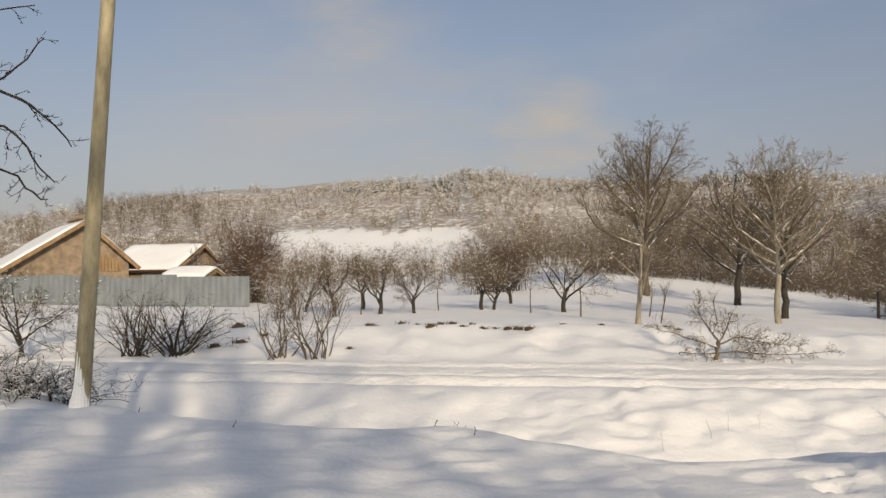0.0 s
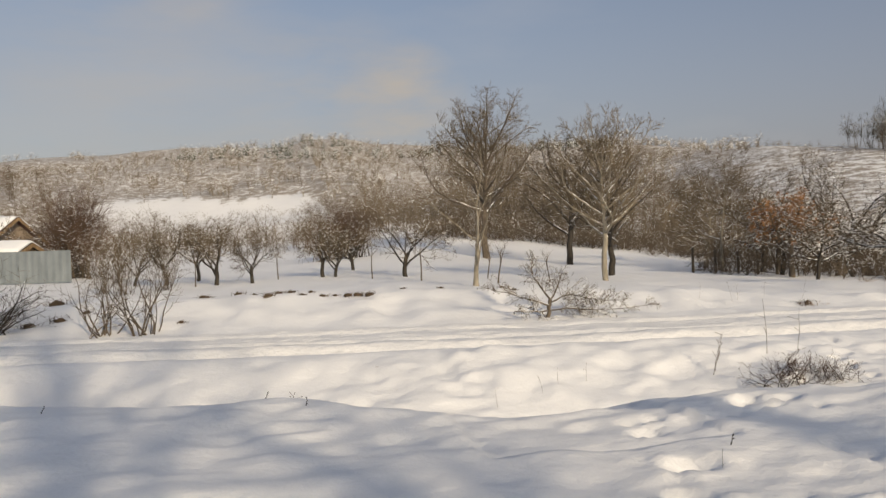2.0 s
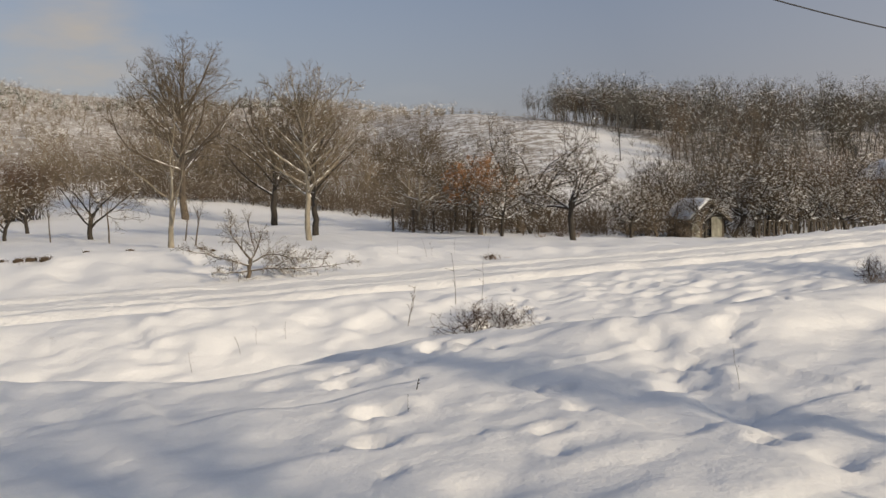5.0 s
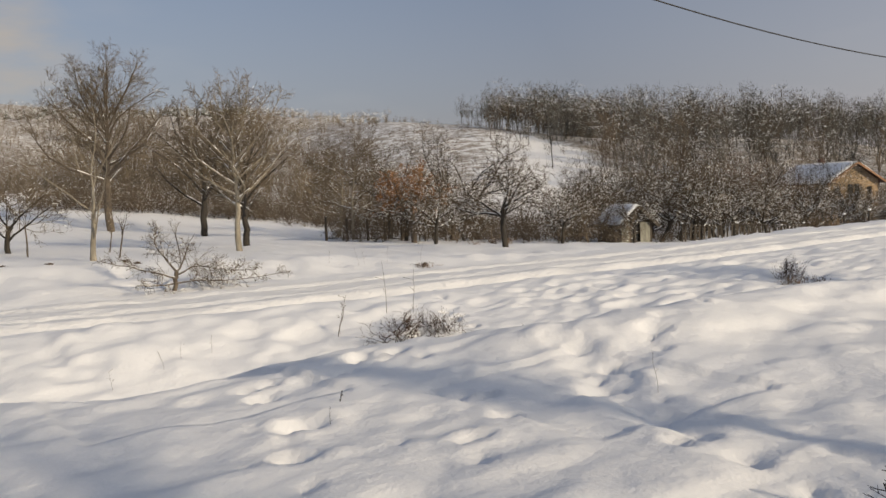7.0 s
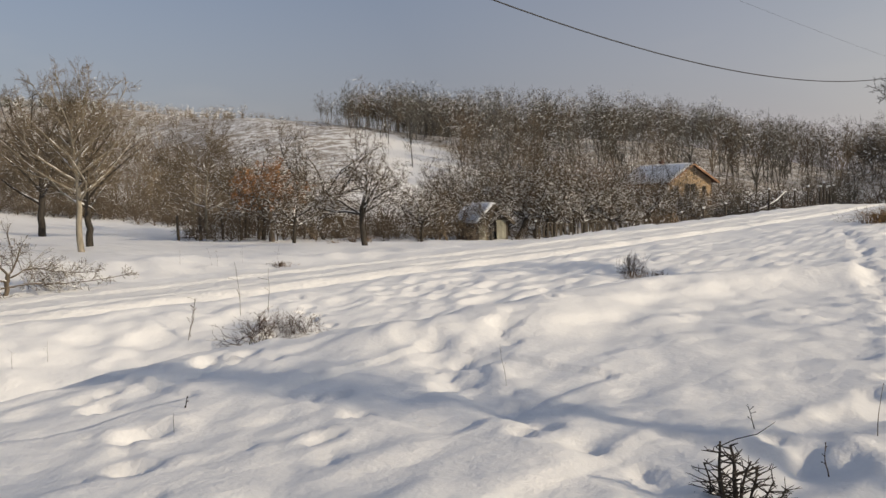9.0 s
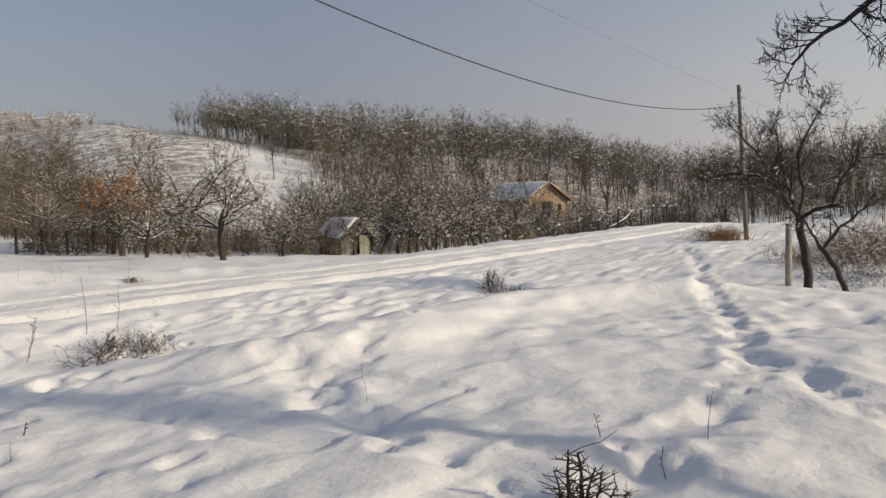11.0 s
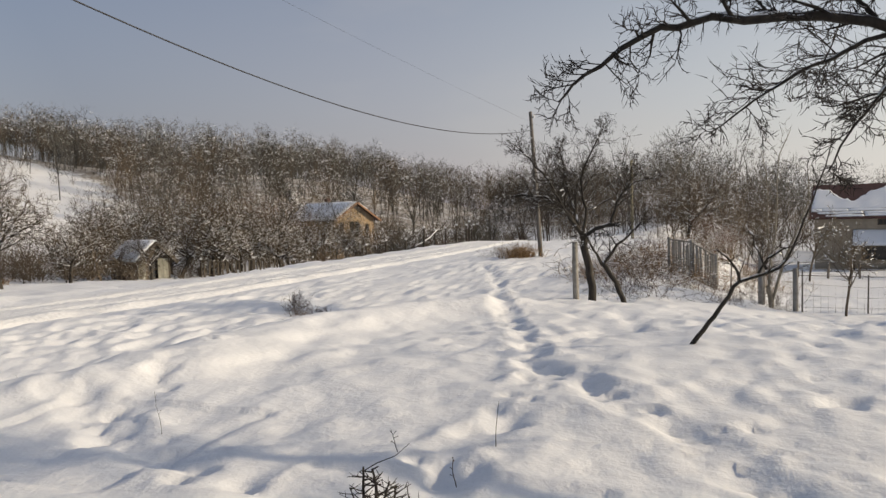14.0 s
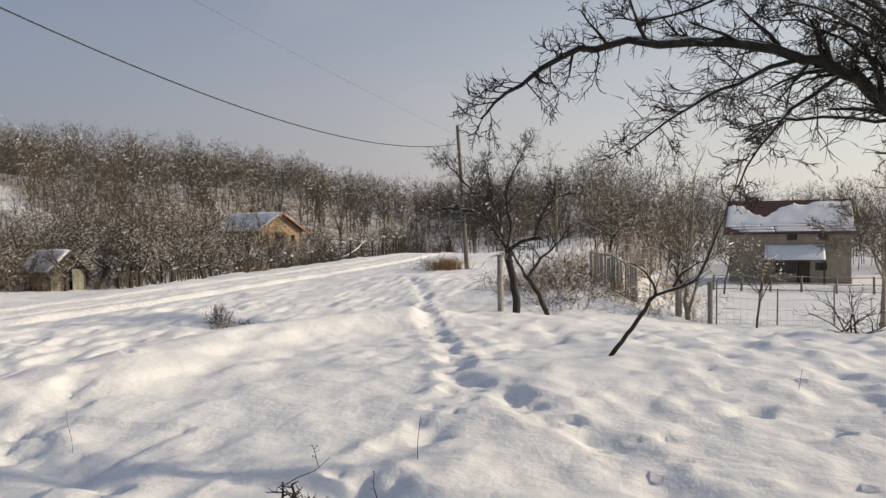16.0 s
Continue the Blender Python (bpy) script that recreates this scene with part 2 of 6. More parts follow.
def bumps(x, y, size, seed=0):
    """Smooth value noise, -1 to 1, with lumps of about the size."""
    x, y = np.asarray(x, float) / size + 1000.0, np.asarray(y, float) / size + 1000.0
    ix, iy = np.floor(x), np.floor(y)
    fx, fy = x - ix, y - iy
    fx, fy = fx * fx * fx * (fx * (fx * 6 - 15) + 10), fy * fy * fy * (fy * (fy * 6 - 15) + 10)
    a, b = lattice(ix, iy, seed), lattice(ix + 1, iy, seed)
    c, d = lattice(ix, iy + 1, seed), lattice(ix + 1, iy + 1, seed)
    return 2 * ((a * (1 - fx) + b * fx) * (1 - fy) + (c * (1 - fx) + d * fx) * fy) - 1


def spline(x, xs, ys):
    """A smooth curve through a few stations."""
    x, xs, ys = np.asarray(x, float), np.asarray(xs, float), np.asarray(ys, float)
    x = np.clip(x, xs[0], xs[-1])
    m = np.gradient(ys, xs)
    i = np.clip(np.searchsorted(xs, x) - 1, 0, len(xs) - 2)
    h = xs[i + 1] - xs[i]
    u = (x - xs[i]) / h
    return ((2 * u**3 - 3 * u**2 + 1) * ys[i] + (u**3 - 2 * u**2 + u) * h * m[i]
            + (-2 * u**3 + 3 * u**2) * ys[i + 1] + (u**3 - u**2) * h * m[i + 1])


def ease(x, a, b):
    u = np.clip((np.asarray(x, float) - a) / (b - a), 0, 1)
    return u * u * (3 - 2 * u)


def road_y(x):
    return spline(x, (-250, -60, -20, -7, 0, 6, 12, 18, 28, 40, 52, 80, 120), (60, 24, 19.2, 17.9, 16.8, 16.1, 15.8, 15.3, 15.2, 15.4, 16, 18, 24))


def road_z(x):
    return spline(x, (-250, -60, -9, 6, 30, 45, 53, 64, 80, 120), (0.2, -0.3, -0.38, -0.42, -0.42, -0.40, -0.36, -0.7, -1.9, -3.0))


def crest_y(x):
    return spline(x, (-60, -12, -6.2, -4.7, -2.3, -1, 0, 1.2, 2.6, 4, 5.5, 7, 10, 11.8, 13.4, 15, 24, 60), (14, 12.4, 11.2, 10.3, 9.0, 8.35, 8.4, 7.6, 7.1, 7.35, 7.1, 6.5, 6.5, 6.1, 5.2, 4.2, 4.0, 4.0))


def hill_z(x, y):
    """The hills round the valley: their skyline by direction, in degrees from +y towards +x."""
    az, far = np.degrees(np.arctan2(x, y)), np.hypot(x, y)
    az = np.where(az < -90, az + 360, az)
    top = spline(az, (-90, -60, -29, -26, -23, -18, -11, -2, 9, 20, 31, 36, 40, 45, 50, 57, 62, 67, 72, 80, 104, 140, 200, 270),
                 (42, 46, 56, 71, 83, 95, 105, 115, 119, 116, 114, 112, 106, 93, 84, 77, 67, 52, 31, 25, 24, 28, 30, 42)) / 1000
    ridge = spline(az, (-90, 22, 34, 80, 95, 150, 270), (360, 360, 250, 240, 240, 260, 360))
    foot = spline(az, (-90, -20, 10, 26, 34, 55, 80, 95, 150, 270), (150, 130, 125, 115, 80, 90, 110, 120, 130, 150))
    u = np.clip((far - foot) / (ridge - foot), 0, 1)
    rise = 0.72 * (u * u * (3 - 2 * u)) + 0.28 * u
    return top * ridge * rise * (1 + 0.04 * bumps(x, y, 60, 3)) + (1.6 * bumps(x, y, 34, 4) + 0.7 * bumps(x, y, 9, 9)) * ease(far, 120, 220) * (1 - ease(u, 0.75, 1.0))


def dents(x, y, z, trail, step, size, depth, seed, straddle=0.16):
    """A line of footprints trodden along a trail of stations."""
    rng = np.random.RandomState(seed)
    pts = np.array(trail, float)
    leg = np.hypot(*np.diff(pts, axis=0).T)
    s = np.concatenate([[0], np.cumsum(leg)])
    k = 0
    for at in np.arange(0, s[-1], step):
        at += rng.uniform(-0.3, 0.3) * step
        px, py = np.interp(at, s, pts[:, 0]), np.interp(at, s, pts[:, 1])
        qx, qy = np.interp(at + 0.2, s, pts[:, 0]) - px, np.interp(at + 0.2, s, pts[:, 1]) - py
        n = math.hypot(qx, qy) + 1e-6
        qx, qy = qx / n, qy / n
        side = straddle * (1 if k % 2 else -1) + rng.uniform(-0.09, 0.09)
        k += 1
        px, py = px - qy * side, py + qx * side
        near = (np.abs(x - px) < 1.0) & (np.abs(y - py) < 1.0)
        dx, dy = x[near] - px, y[near] - py
        along, across = dx * qx + dy * qy, -dx * qy + dy * qx
        r = np.sqrt((along / (1.35 if step < 0.47 else 1.6)) ** 2 + across ** 2) / (size * 0.8 * rng.uniform(0.6, 1.2)) * (1 + 0.28 * bumps(dx + px, dy + py, 0.16, seed))
        deep = 0.78 * depth * rng.uniform(0.4, 1.0)
        z[near] += -deep * np.exp(-r ** 5) + 0.22 * deep * np.exp(-((r - 1.5) / 0.4) ** 2)
    return z


def groove(x, y, z, trail, width, depth):
    """The shallow, ragged trench that many steps leave along a trail."""
    pts = np.array(trail, float)
    m = (x > pts[:, 0].min() - 1) & (x < pts[:, 0].max() + 1) & (y > pts[:, 1].min() - 1) & (y < pts[:, 1].max() + 1)
    px, py = x[m], y[m]
    gap, gone, run = np.full(px.shape, 9.0), np.zeros(px.shape), 0.0
    for (ax, ay), (bx, by) in zip(trail, trail[1:]):
        ln = math.hypot(bx - ax, by - ay)
        t = np.clip(((px - ax) * (bx - ax) + (py - ay) * (by - ay)) / ln ** 2, 0, 1)
        g = np.hypot(px - ax - t * (bx - ax), py - ay - t * (by - ay))
        gone, gap = np.where(g < gap, run + t * ln, gone), np.minimum(g, gap)
        run += ln
    w = width * (1 + 0.35 * bumps(px, py, 0.5, 91))
    cut = depth * ease(gone, 0, 0.6) * (1 - ease(gone, run - 0.6, run)) * (0.7 + 0.6 * bumps(px, py, 0.28, 92))
    z[m] += cut * (-np.exp(-(gap / w) ** 2 * 2) + 0.3 * np.exp(-((gap - 1.5 * w) / (0.4 * w)) ** 2))
    return z


TRAILS = (  # stations, step, size, depth, seed
    (((9.6, 9.8), (6.6, 6.4), (5.6, 5.0), (5.1, 4.1), (4.6, 3.2), (4.4, 2.4), (4.0, 1.6)), 0.40, 0.09, 0.068, 41, 0.09),
    (((7.2, 6.9), (6.0, 5.3), (5.3, 4.3), (4.9, 3.5), (4.5, 2.8)), 0.38, 0.08, 0.05, 42, 0.22),
    (((30, 9), (23.1, 6.5), (18.2, 5.1), (14, 3.8), (10.5, 2.5), (8.4, 1.9), (8.0, 1.45), (6.8, 0.7), (6.3, 0.2), (5.6, -0.05), (5.3, -0.28), (4.6, -0.8)), 0.30, 0.078, 0.078, 43, 0.10),
    (((20, 5.5), (14, 3.6), (10.4, 2.6), (8.5, 1.8), (7.4, 1.1), (6.6, 0.4), (5.6, -0.4)), 0.36, 0.08, 0.05, 44, 0.22),
    (((8.5, 1.8), (6.3, 1.6), (5.5, 1.8), (4.2, 1.6)), 0.32, 0.104, 0.082, 45),
    (((9.8, 2.3), (11.0, 1.6), (11.5, 0.4)), 0.45, 0.081, 0.048, 46),
    (((10.3, 14.0), (9.9, 13.3), (9.3, 11.9), (8.6, 10.3), (8.0, 9.0)), 0.36, 0.115, 0.11, 47, 0.16),
    (((5.0, 7.6), (4.4, 7.2), (3.6, 6.8), (3.2, 6.2), (2.9, 5.7), (2.5, 5.0), (2.1, 4.0)), 0.52, 0.10, 0.055, 48, 0.16),
    (((5.0, 6.4), (4.1, 5.2), (3.5, 4.5), (3.0, 3.6)), 0.60, 0.09, 0.055, 49, 0.16),
    (((9.0, -3.0), (7.4, -1.3), (7.5, -0.7), (8.4, -0.4), (9.5, -0.9)), 0.33, 0.08, 0.05, 50, 0.25),
    (((6.5, 0.2), (6.2, -0.4), (5.5, -1.2)), 0.33, 0.09, 0.06, 51, 0.2),
    (((8.0, 5.9), (9.8, 7.8), (12, 10.4), (14, 12.6)), 0.54, 0.089, 0.061, 52, 0.2),
    (((7.3, 5.6), (6.95, 5.35), (6.4, 5.1), (5.75, 4.84), (5.15, 4.62)), 0.33, 0.085, 0.055, 55, 0.1),
    (((4.74, 6.9), (4.39, 6.98), (3.9, 6.7), (3.13, 6.41), (2.65, 6.94)), 0.34, 0.10, 0.06, 56, 0.22),
    (((4.43, 5.03), (3.9, 4.5), (3.57, 4.15)), 0.62, 0.095, 0.07, 57, 0.16),
    (((7.54, -0.89), (7.2, -1.2), (6.96, -1.43), (6.4, -1.9)), 0.36, 0.085, 0.05, 58, 0.2),
    (((14, -1.6), (12.2, -1.4), (10.6, -1.0), (9.4, -1.6), (8.2, -1.9)), 0.38, 0.085, 0.045, 59, 0.3),
    (((12, 9), (14.5, 9.4), (18, 8.6), (24, 9.4)), 0.54, 0.111, 0.054, 53, 0.4),
    (((11, 11.5), (15, 11.8), (20, 12)), 0.45, 0.111, 0.054, 54, 0.5),
)


HOLLOWS = (  # single deep steps and kicked-up places: x, y, size, depth
    (2.95, 5.34, 0.19, 0.094), (2.56, 4.69, 0.15, 0.070), (3.57, 4.15, 0.12, 0.070), (4.43, 5.03, 0.10, 0.047), (4.39, 6.98, 0.16, 0.078), (4.74, 6.9, 0.13, 0.062),
    (4.0, 6.6, 0.15, 0.062), (3.13, 6.41, 0.14, 0.055), (6.95, 5.45, 0.14, 0.055), (7.54, -0.89, 0.14, 0.062), (6.96, -1.43, 0.10, 0.055), (5.15, 4.62, 0.15, 0.062))


def ground_z(x, y, trodden=True):
    x, y = np.asarray(x, float), np.asarray(y, float)
    ry, rz, cy = road_y(x), road_z(x), crest_y(x)
    d = y - ry
    # our side: a bank, level to the east beside the road, falling away to the south-east
    up = spline(x, (-60, -10, 0, 10, 14, 18, 28, 40, 53, 64, 80, 120), (0.1, 0.02, 0.0, 0.0, -0.12, -0.36, -0.40, -0.36, -0.34, -0.7, -1.9, -3.0))
    down = spline(x, (-60, 0, 9, 12.5, 14.5, 18, 22, 30, 45, 65, 120), (0.1, 0, -0.02, -0.06, -0.25, -0.75, -1.10, -1.75, -2.55, -3.05, -3.3))
    s = ease(y, -2.2, 2.2)
    ours = up * s + down * (1 - s)
    ours = ours + 0.24 * np.exp(-((y - cy + 0.6) / 0.75) ** 2) * ease(x, 4.5, 7.5) * (1 - ease(x, 13.5, 16))
    # the ditch between bank and road
    floor_z = spline(x, (-60, -8, 4, 7, 10, 14, 20, 60), (-0.9, -1.05, -1.15, -1.03, -0.85, -0.70, -0.47, -0.4))
    width = spline(x, (-60, 6, 10, 20, 60), (2.6, 2.4, 1.7, 3.0, 4.0))
    edge = ry - 1.9
    z = ours + (floor_z - ours) * ease(y, cy, cy + width)
    z = np.where(y > cy + width, floor_z + (rz - floor_z) * ease(y, cy + width, np.maximum(edge, cy + width + 0.8)), z)
    # beyond the road: the orchard's bank and field
    lip = spline(x, (-250, -40, -14, -5, 0, 5, 9, 13, 16, 20, 26, 34, 45, 60, 90, 160), (0.6, 0.4, 0.2, 0.1, 0.17, 0.15, -0.03, -0.18, -0.33, -0.45, -0.8, -1.3, -1.8, -2.3, -3.4, -3.6))
    top = spline(x, (-60, -5, 0, 5, 9, 13, 16, 20, 30, 60), (6, 5.2, 5.9, 6.2, 5.6, 4.4, 3.6, 3.4, 8, 10))
    field = lip + (spline(d, (0, 10, 40, 70, 110, 200), (0, 0, -0.06, 0.1, 0.5, 1.0)) + spline(d, (0, 28, 40, 58, 80, 110, 200), (0, 0, 0.4, 2.0, 2.7, 2.8, 2.8)) * ease(x, 0, 14)) * (1 - ease(x, 25, 50))
    z = np.where(d > 1.9, rz + (field - rz) * ease(d, 1.9, top), np.where(d > -1.9, rz, z))
    far = np.hypot(x, y)
    z = z + hill_z(x, y)
    # drifts and lumps
    off_road = 1 - np.exp(-(d / 2.2) ** 4)
    near = 1 - 0.5 * ease(far, 30, 90)
    rough = 0.6 + 0.65 * ease(bumps(x, y, 2.6, 14), -0.3, 0.5) + 0.6 * ease(x, 6.5, 9.0) * (1 - ease(y, -1.5, 1.5)) + 1.3 * ease(x, 9, 12) * ease(y - cy, 0.2, 1.5)
    z = z + off_road * near * (0.034 * bumps(x * 0.9, y * 1.25, 1.7, 1) + 0.022 * bumps(x * 0.8, y * 1.3, 0.75, 2) + 0.029 * bumps(x * 0.8, y * 1.3, 0.42, 7) * (1 + 0.6 * bumps(x, y, 2.3, 13)) + 0.020 * bumps(x * 0.8, y * 1.2, 0.24, 12) * rough + 0.011 * bumps(x, y, 0.5, 15) * (rough > 1.2) * (rough - 1.2))
    # the ditch's far wall, slumped into soft folds
    wall = ease(d, -5.6, -4.2) * (1 - ease(d, -2.5, -1.95)) * (1 - ease(x, 9, 13))
    z = z + wall * (0.06 * bumps(x * 1.1 + 0.4 * y, y * 0.4, 0.75, 16) + 0.03 * bumps(x * 1.2, y * 0.6, 0.36, 17))
    z = z + 0.06 * bumps(x, y, 5.0, 5) * off_road
    face = ease(d, 2.1, 3.0) * (1 - ease(d, 6.0, 8.0))
    z = z + face * 0.09 * bumps(x, y, 0.7, 8)
    z = z - 0.12 * np.exp(-(d / 1.75) ** 6)
    if trodden:
        for px, py, size, deep in HOLLOWS:
            m = (np.abs(x - px) < 1) & (np.abs(y - py) < 1)
            r = np.hypot(x[m] - px, (y[m] - py) * 1.2) / size * (1 + 0.3 * bumps(x[m], y[m], 0.17, 95))
            z[m] += -deep * np.exp(-r ** 4) + 0.2 * deep * np.exp(-((r - 1.5) / 0.4) ** 2) * (1 + bumps(x[m], y[m], 0.3, 96))
        for trail in TRAILS:
            z = groove(x, y, z, trail[0], 0.21, trail[3] * (0.85 if len(trail) < 6 or trail[5] < 0.15 else 0.12))
            z = dents(x, y, z, *trail)
    return z


def at_ground(x, y):
    return float(ground_z(np.array([x]), np.array([y]), False)[0])

def stations(low, high, fine, core_low, core_high, grow_low, grow_high):
    mid = list(np.arange(core_low, core_high, fine))
    up, v, s = [], core_high, fine
    while v < high:
        up.append(v)
        s *= 1 + grow_high
        v += s
    dn, v, s = [], core_low, fine
    while v > low:
        s *= 1 + grow_low
        v -= s
        dn.append(v)
    return np.array(dn[::-1] + mid + up)


def sheet(name, X, Y, Z, mat):
    """A grid of vertices as one smooth mesh."""
    n, m = X.shape
    me = bpy.data.meshes.new(name)
    me.vertices.add(n * m)
    me.vertices.foreach_set("co", np.stack([X, Y, Z], -1).astype(np.float32).ravel())
    i = (np.arange(n - 1)[:, None] * m + np.arange(m - 1)[None, :]).ravel()
    q = np.stack([i, i + 1, i + m + 1, i + m], -1).astype(np.int32)
    me.loops.add(q.size)
    me.loops.foreach_set("vertex_index", q.ravel())
    me.polygons.add(len(q))
    me.polygons.foreach_set("loop_start", np.arange(len(q), dtype=np.int32) * 4)
    me.polygons.foreach_set("use_smooth", np.ones(len(q), bool))
    me.update(calc_edges=True)
    me.materials.append(mat)
    return new(name, me)


gx = stations(-900, 900, 0.064, -2.5, 11.5, 0.06, 0.026)
gy = stations(-900, 900, 0.064, -3.0, 12.2, 0.10, 0.034)
GX, GY = np.meshgrid(gx, gy)
ground = sheet("ground", GX, GY, ground_z(GX, GY), SNOW)
def hill_brow(az):
    """The upper edge of the bare snow bank at the hill's foot, as a slope above the eye's level."""
    w = ease(az, -15, -12) * (1 - ease(az, 1.0, 5.0))
    top = spline(az, (-90, -15, -12.4, -8, -5.5, -3.9, -2.5, 2, 6, 90), (0.054, 0.054, 0.0565, 0.0595, 0.0595, 0.0545, 0.0585, 0.063, 0.066, 0.066))
    return (top - 0.0075 + 0.0012 * np.sin(az * 5.1 + 1)) * w + 0.012 * (1 - w)


def gully(az, slope):
    """Bare snow runs down the far hill."""
    wind = az + 6 * (slope - 0.085)
    return 0.42 * np.exp(-((wind + 1.7) / 0.16) ** 2) * (slope < 0.098) + 0.6 * np.exp(-((wind + 10.6) / 0.3) ** 2 - ((slope - 0.075) / 0.012) ** 2) + 0.7 * np.exp(-((az - 8.2) / 1.3) ** 4 - ((slope - 0.079) / 0.0022) ** 2)


def forest_edge(az):
    """The lower edge of the forest on the hill, as a slope above the eye's level."""
    return np.interp(az, (35.6, 36.1, 38.9, 42.9, 46.8, 49.1, 51), (0.098, 0.0935, 0.083, 0.071, 0.045, 0.0165, -0.02))


gr, ga = np.hypot(GX, GY), np.degrees(np.arctan2(GX, GY))
g_slope = (ground_z(GX, GY, False) - 1.65) / gr
brow = hill_brow(ga)
scrub = np.where(ga < 32, ease(g_slope, brow, brow + 0.006) * (1 - ease(ga, 29, 32)) * (1 - 0.5 * np.clip(gully(ga, g_slope), 0, 1)), 0)
edge = forest_edge(ga)
scrub = np.where(ga > 35.6, ease(g_slope, edge - 0.004, edge + 0.006), scrub) + 0.88 * ease(ga, 28, 32) * (1 - ease(ga, 38, 47))
scrub = np.clip(scrub, 0, 1) * ease(gr, 85, 120)
layer = ground.data.attributes.new("scrub", 'FLOAT', 'POINT')
layer.data.foreach_set("value", scrub.astype(np.float32).ravel())
tagged(ground, "snow-covered ground with drifts, footprints and a ditch", "ground", kind="structure")

# the road: a strip of packed snow with two wheel ruts
rx = np.arange(-60, 70, 0.16)
rd = np.linspace(-1.95, 1.95, 40)
RX, RD = np.meshgrid(rx, rd)
RY = road_y(RX) + RD
wob = 0.10 * bumps(RX, 0 * RX, 4.0, 21)
rut = np.exp(-((RD - 0.72 + wob) / 0.17) ** 4) + np.exp(-((RD + 0.68 + wob) / 0.17) ** 4) + 0.45 * np.exp(-((RD - 0.25 + 2 * wob) / 0.10) ** 2) + 0.4 * np.exp(-((RD + 0.2 - 1.5 * wob) / 0.10) ** 2)
RZ = road_z(RX) + hill_z(RX, RY) + 0.05 - 0.06 * rut + 0.03 * np.exp(-((np.abs(RD) - 1.35 + 0.12 * bumps(RX, RD * 0, 1.3, 26)) / 0.3) ** 2)
RZ = RZ + 0.016 * bumps(RX * 0.6, RD, 0.34, 22) + 0.008 * bumps(RX * 0.8, RD, 0.2, 24) + 0.02 * bumps(RX, RD, 1.1, 23) - 0.17 * ease(np.abs(RD), 1.3 + 0.15 * bumps(RX, RD * 0, 0.9, 27), 1.95)
road = sheet("road", RX, RY, RZ, SNOW_ROAD)
tagged(road, "country road of packed snow with wheel ruts", "road", kind="structure")

# ---------------------------------------------------------------- tree kit
def part(name, bm, mat, parent=None, label=""):
    """One bmesh (or a finished mesh) as one mesh object under a thing."""
    if isinstance(bm, bpy.types.Mesh):
        me = bm
    else:
        me = bpy.data.meshes.new(name)
        bm.to_mesh(me)
        bm.free()
    if mat is not None:
        me.materials.append(mat)
    ob = new(name, me)
    if parent is not None:
        ob.parent = parent
    if label:
        ob["label"] = label
    return ob


def empty(name, x, y, z, turn=0.0):
    ob = new(name)
    ob.empty_display_size = 0.2
    ob.matrix_basis = pose(x, y, z, 0, 0, turn)
    return ob


class Wood:
    """Collects tapered round limbs as plain vertex and face lists."""

    def __init__(self):
        self.v, self.f, self.m = [], [], []

    def limb(self, pts, radii, sides, kind=0):
        base, n = len(self.v), len(pts)
        side = Vector((1, 0, 0))
        for k, p in enumerate(pts):
            t = (pts[min(k + 1, n - 1)] - pts[max(k - 1, 0)])
            t = t.normalized() if t.length > 1e-9 else Vector((0, 0, 1))
            side = side - t * side.dot(t)
            if side.length < 1e-3:
                side = t.orthogonal()
            side.normalize()
            other = t.cross(side)
            if k == n - 1 and sides == 3:
                self.v.append(p[:])
                break
            for j in range(sides):
                a = 2 * math.pi * j / sides
                self.v.append((p + (side * math.cos(a) + other * math.sin(a)) * radii[k])[:])
        rings = n if sides > 3 else n - 1
        for k in range(rings - 1):
            for j in range(sides):
                a, b = base + k * sides + j, base + k * sides + (j + 1) % sides
                self.f.append((a, b, b + sides, a + sides))
        if sides == 3:
            tip, k = len(self.v) - 1, base + (rings - 1) * 3
            for j in range(3):
                self.f.append((k + j, k + (j + 1) % 3, tip))
        elif kind == 0:
            self.f.append(tuple(range(base + (n - 1) * sides, base + n * sides)))
        self.m.extend([kind] * (len(self.f) - len(self.m)))

    def mesh(self, name):
        me = bpy.data.meshes.new(name)
        me.from_pydata(self.v, [], self.f)
        if any(self.m):
            me.polygons.foreach_set("material_index", self.m)
        me.polygons.foreach_set("use_smooth", np.ones(len(me.polygons), bool))
        me.update()
        return me


def bent(rng, start, way, length, n, wobble, lift):
    """A crooked line of n steps: it wanders by wobble and bends up (or down) by lift."""
    pts, p, d = [start.copy()], start.copy(), way.normalized()
    for _ in range(n):
        d = (d + Vector((rng.gauss(0, wobble), rng.gauss(0, wobble), rng.gauss(0, wobble) + lift))).normalized()
        p = p + d * (length / n)
        pts.append(p.copy())
    return pts


def snow_strip(out, pts, radii, rng, chance=0.6):
    """A ridge of snow lying along the upper side of a limb that is not steep."""
    run = []
    for k in range(len(pts) - 1):
        t = (pts[k + 1] - pts[k]).normalized()
        if abs(t.z) < 0.75 and rng.random() < chance:
            run.append(k)
    for k in run:
        a, b = pts[k], pts[k + 1]
        ra, rb = radii[k], radii[k + 1]
        up = Vector((0, 0, 1))
        out.limb([a.lerp(b, -0.05) + up * ra * 0.55, a.lerp(b, 0.5) + up * (ra * 0.75 + 0.006), b.lerp(a, -0.05) + up * rb * 0.55],
                 [ra * 0.45, ra * 0.66 + 0.004, rb * 0.4], 5 if ra > 0.03 else 3)


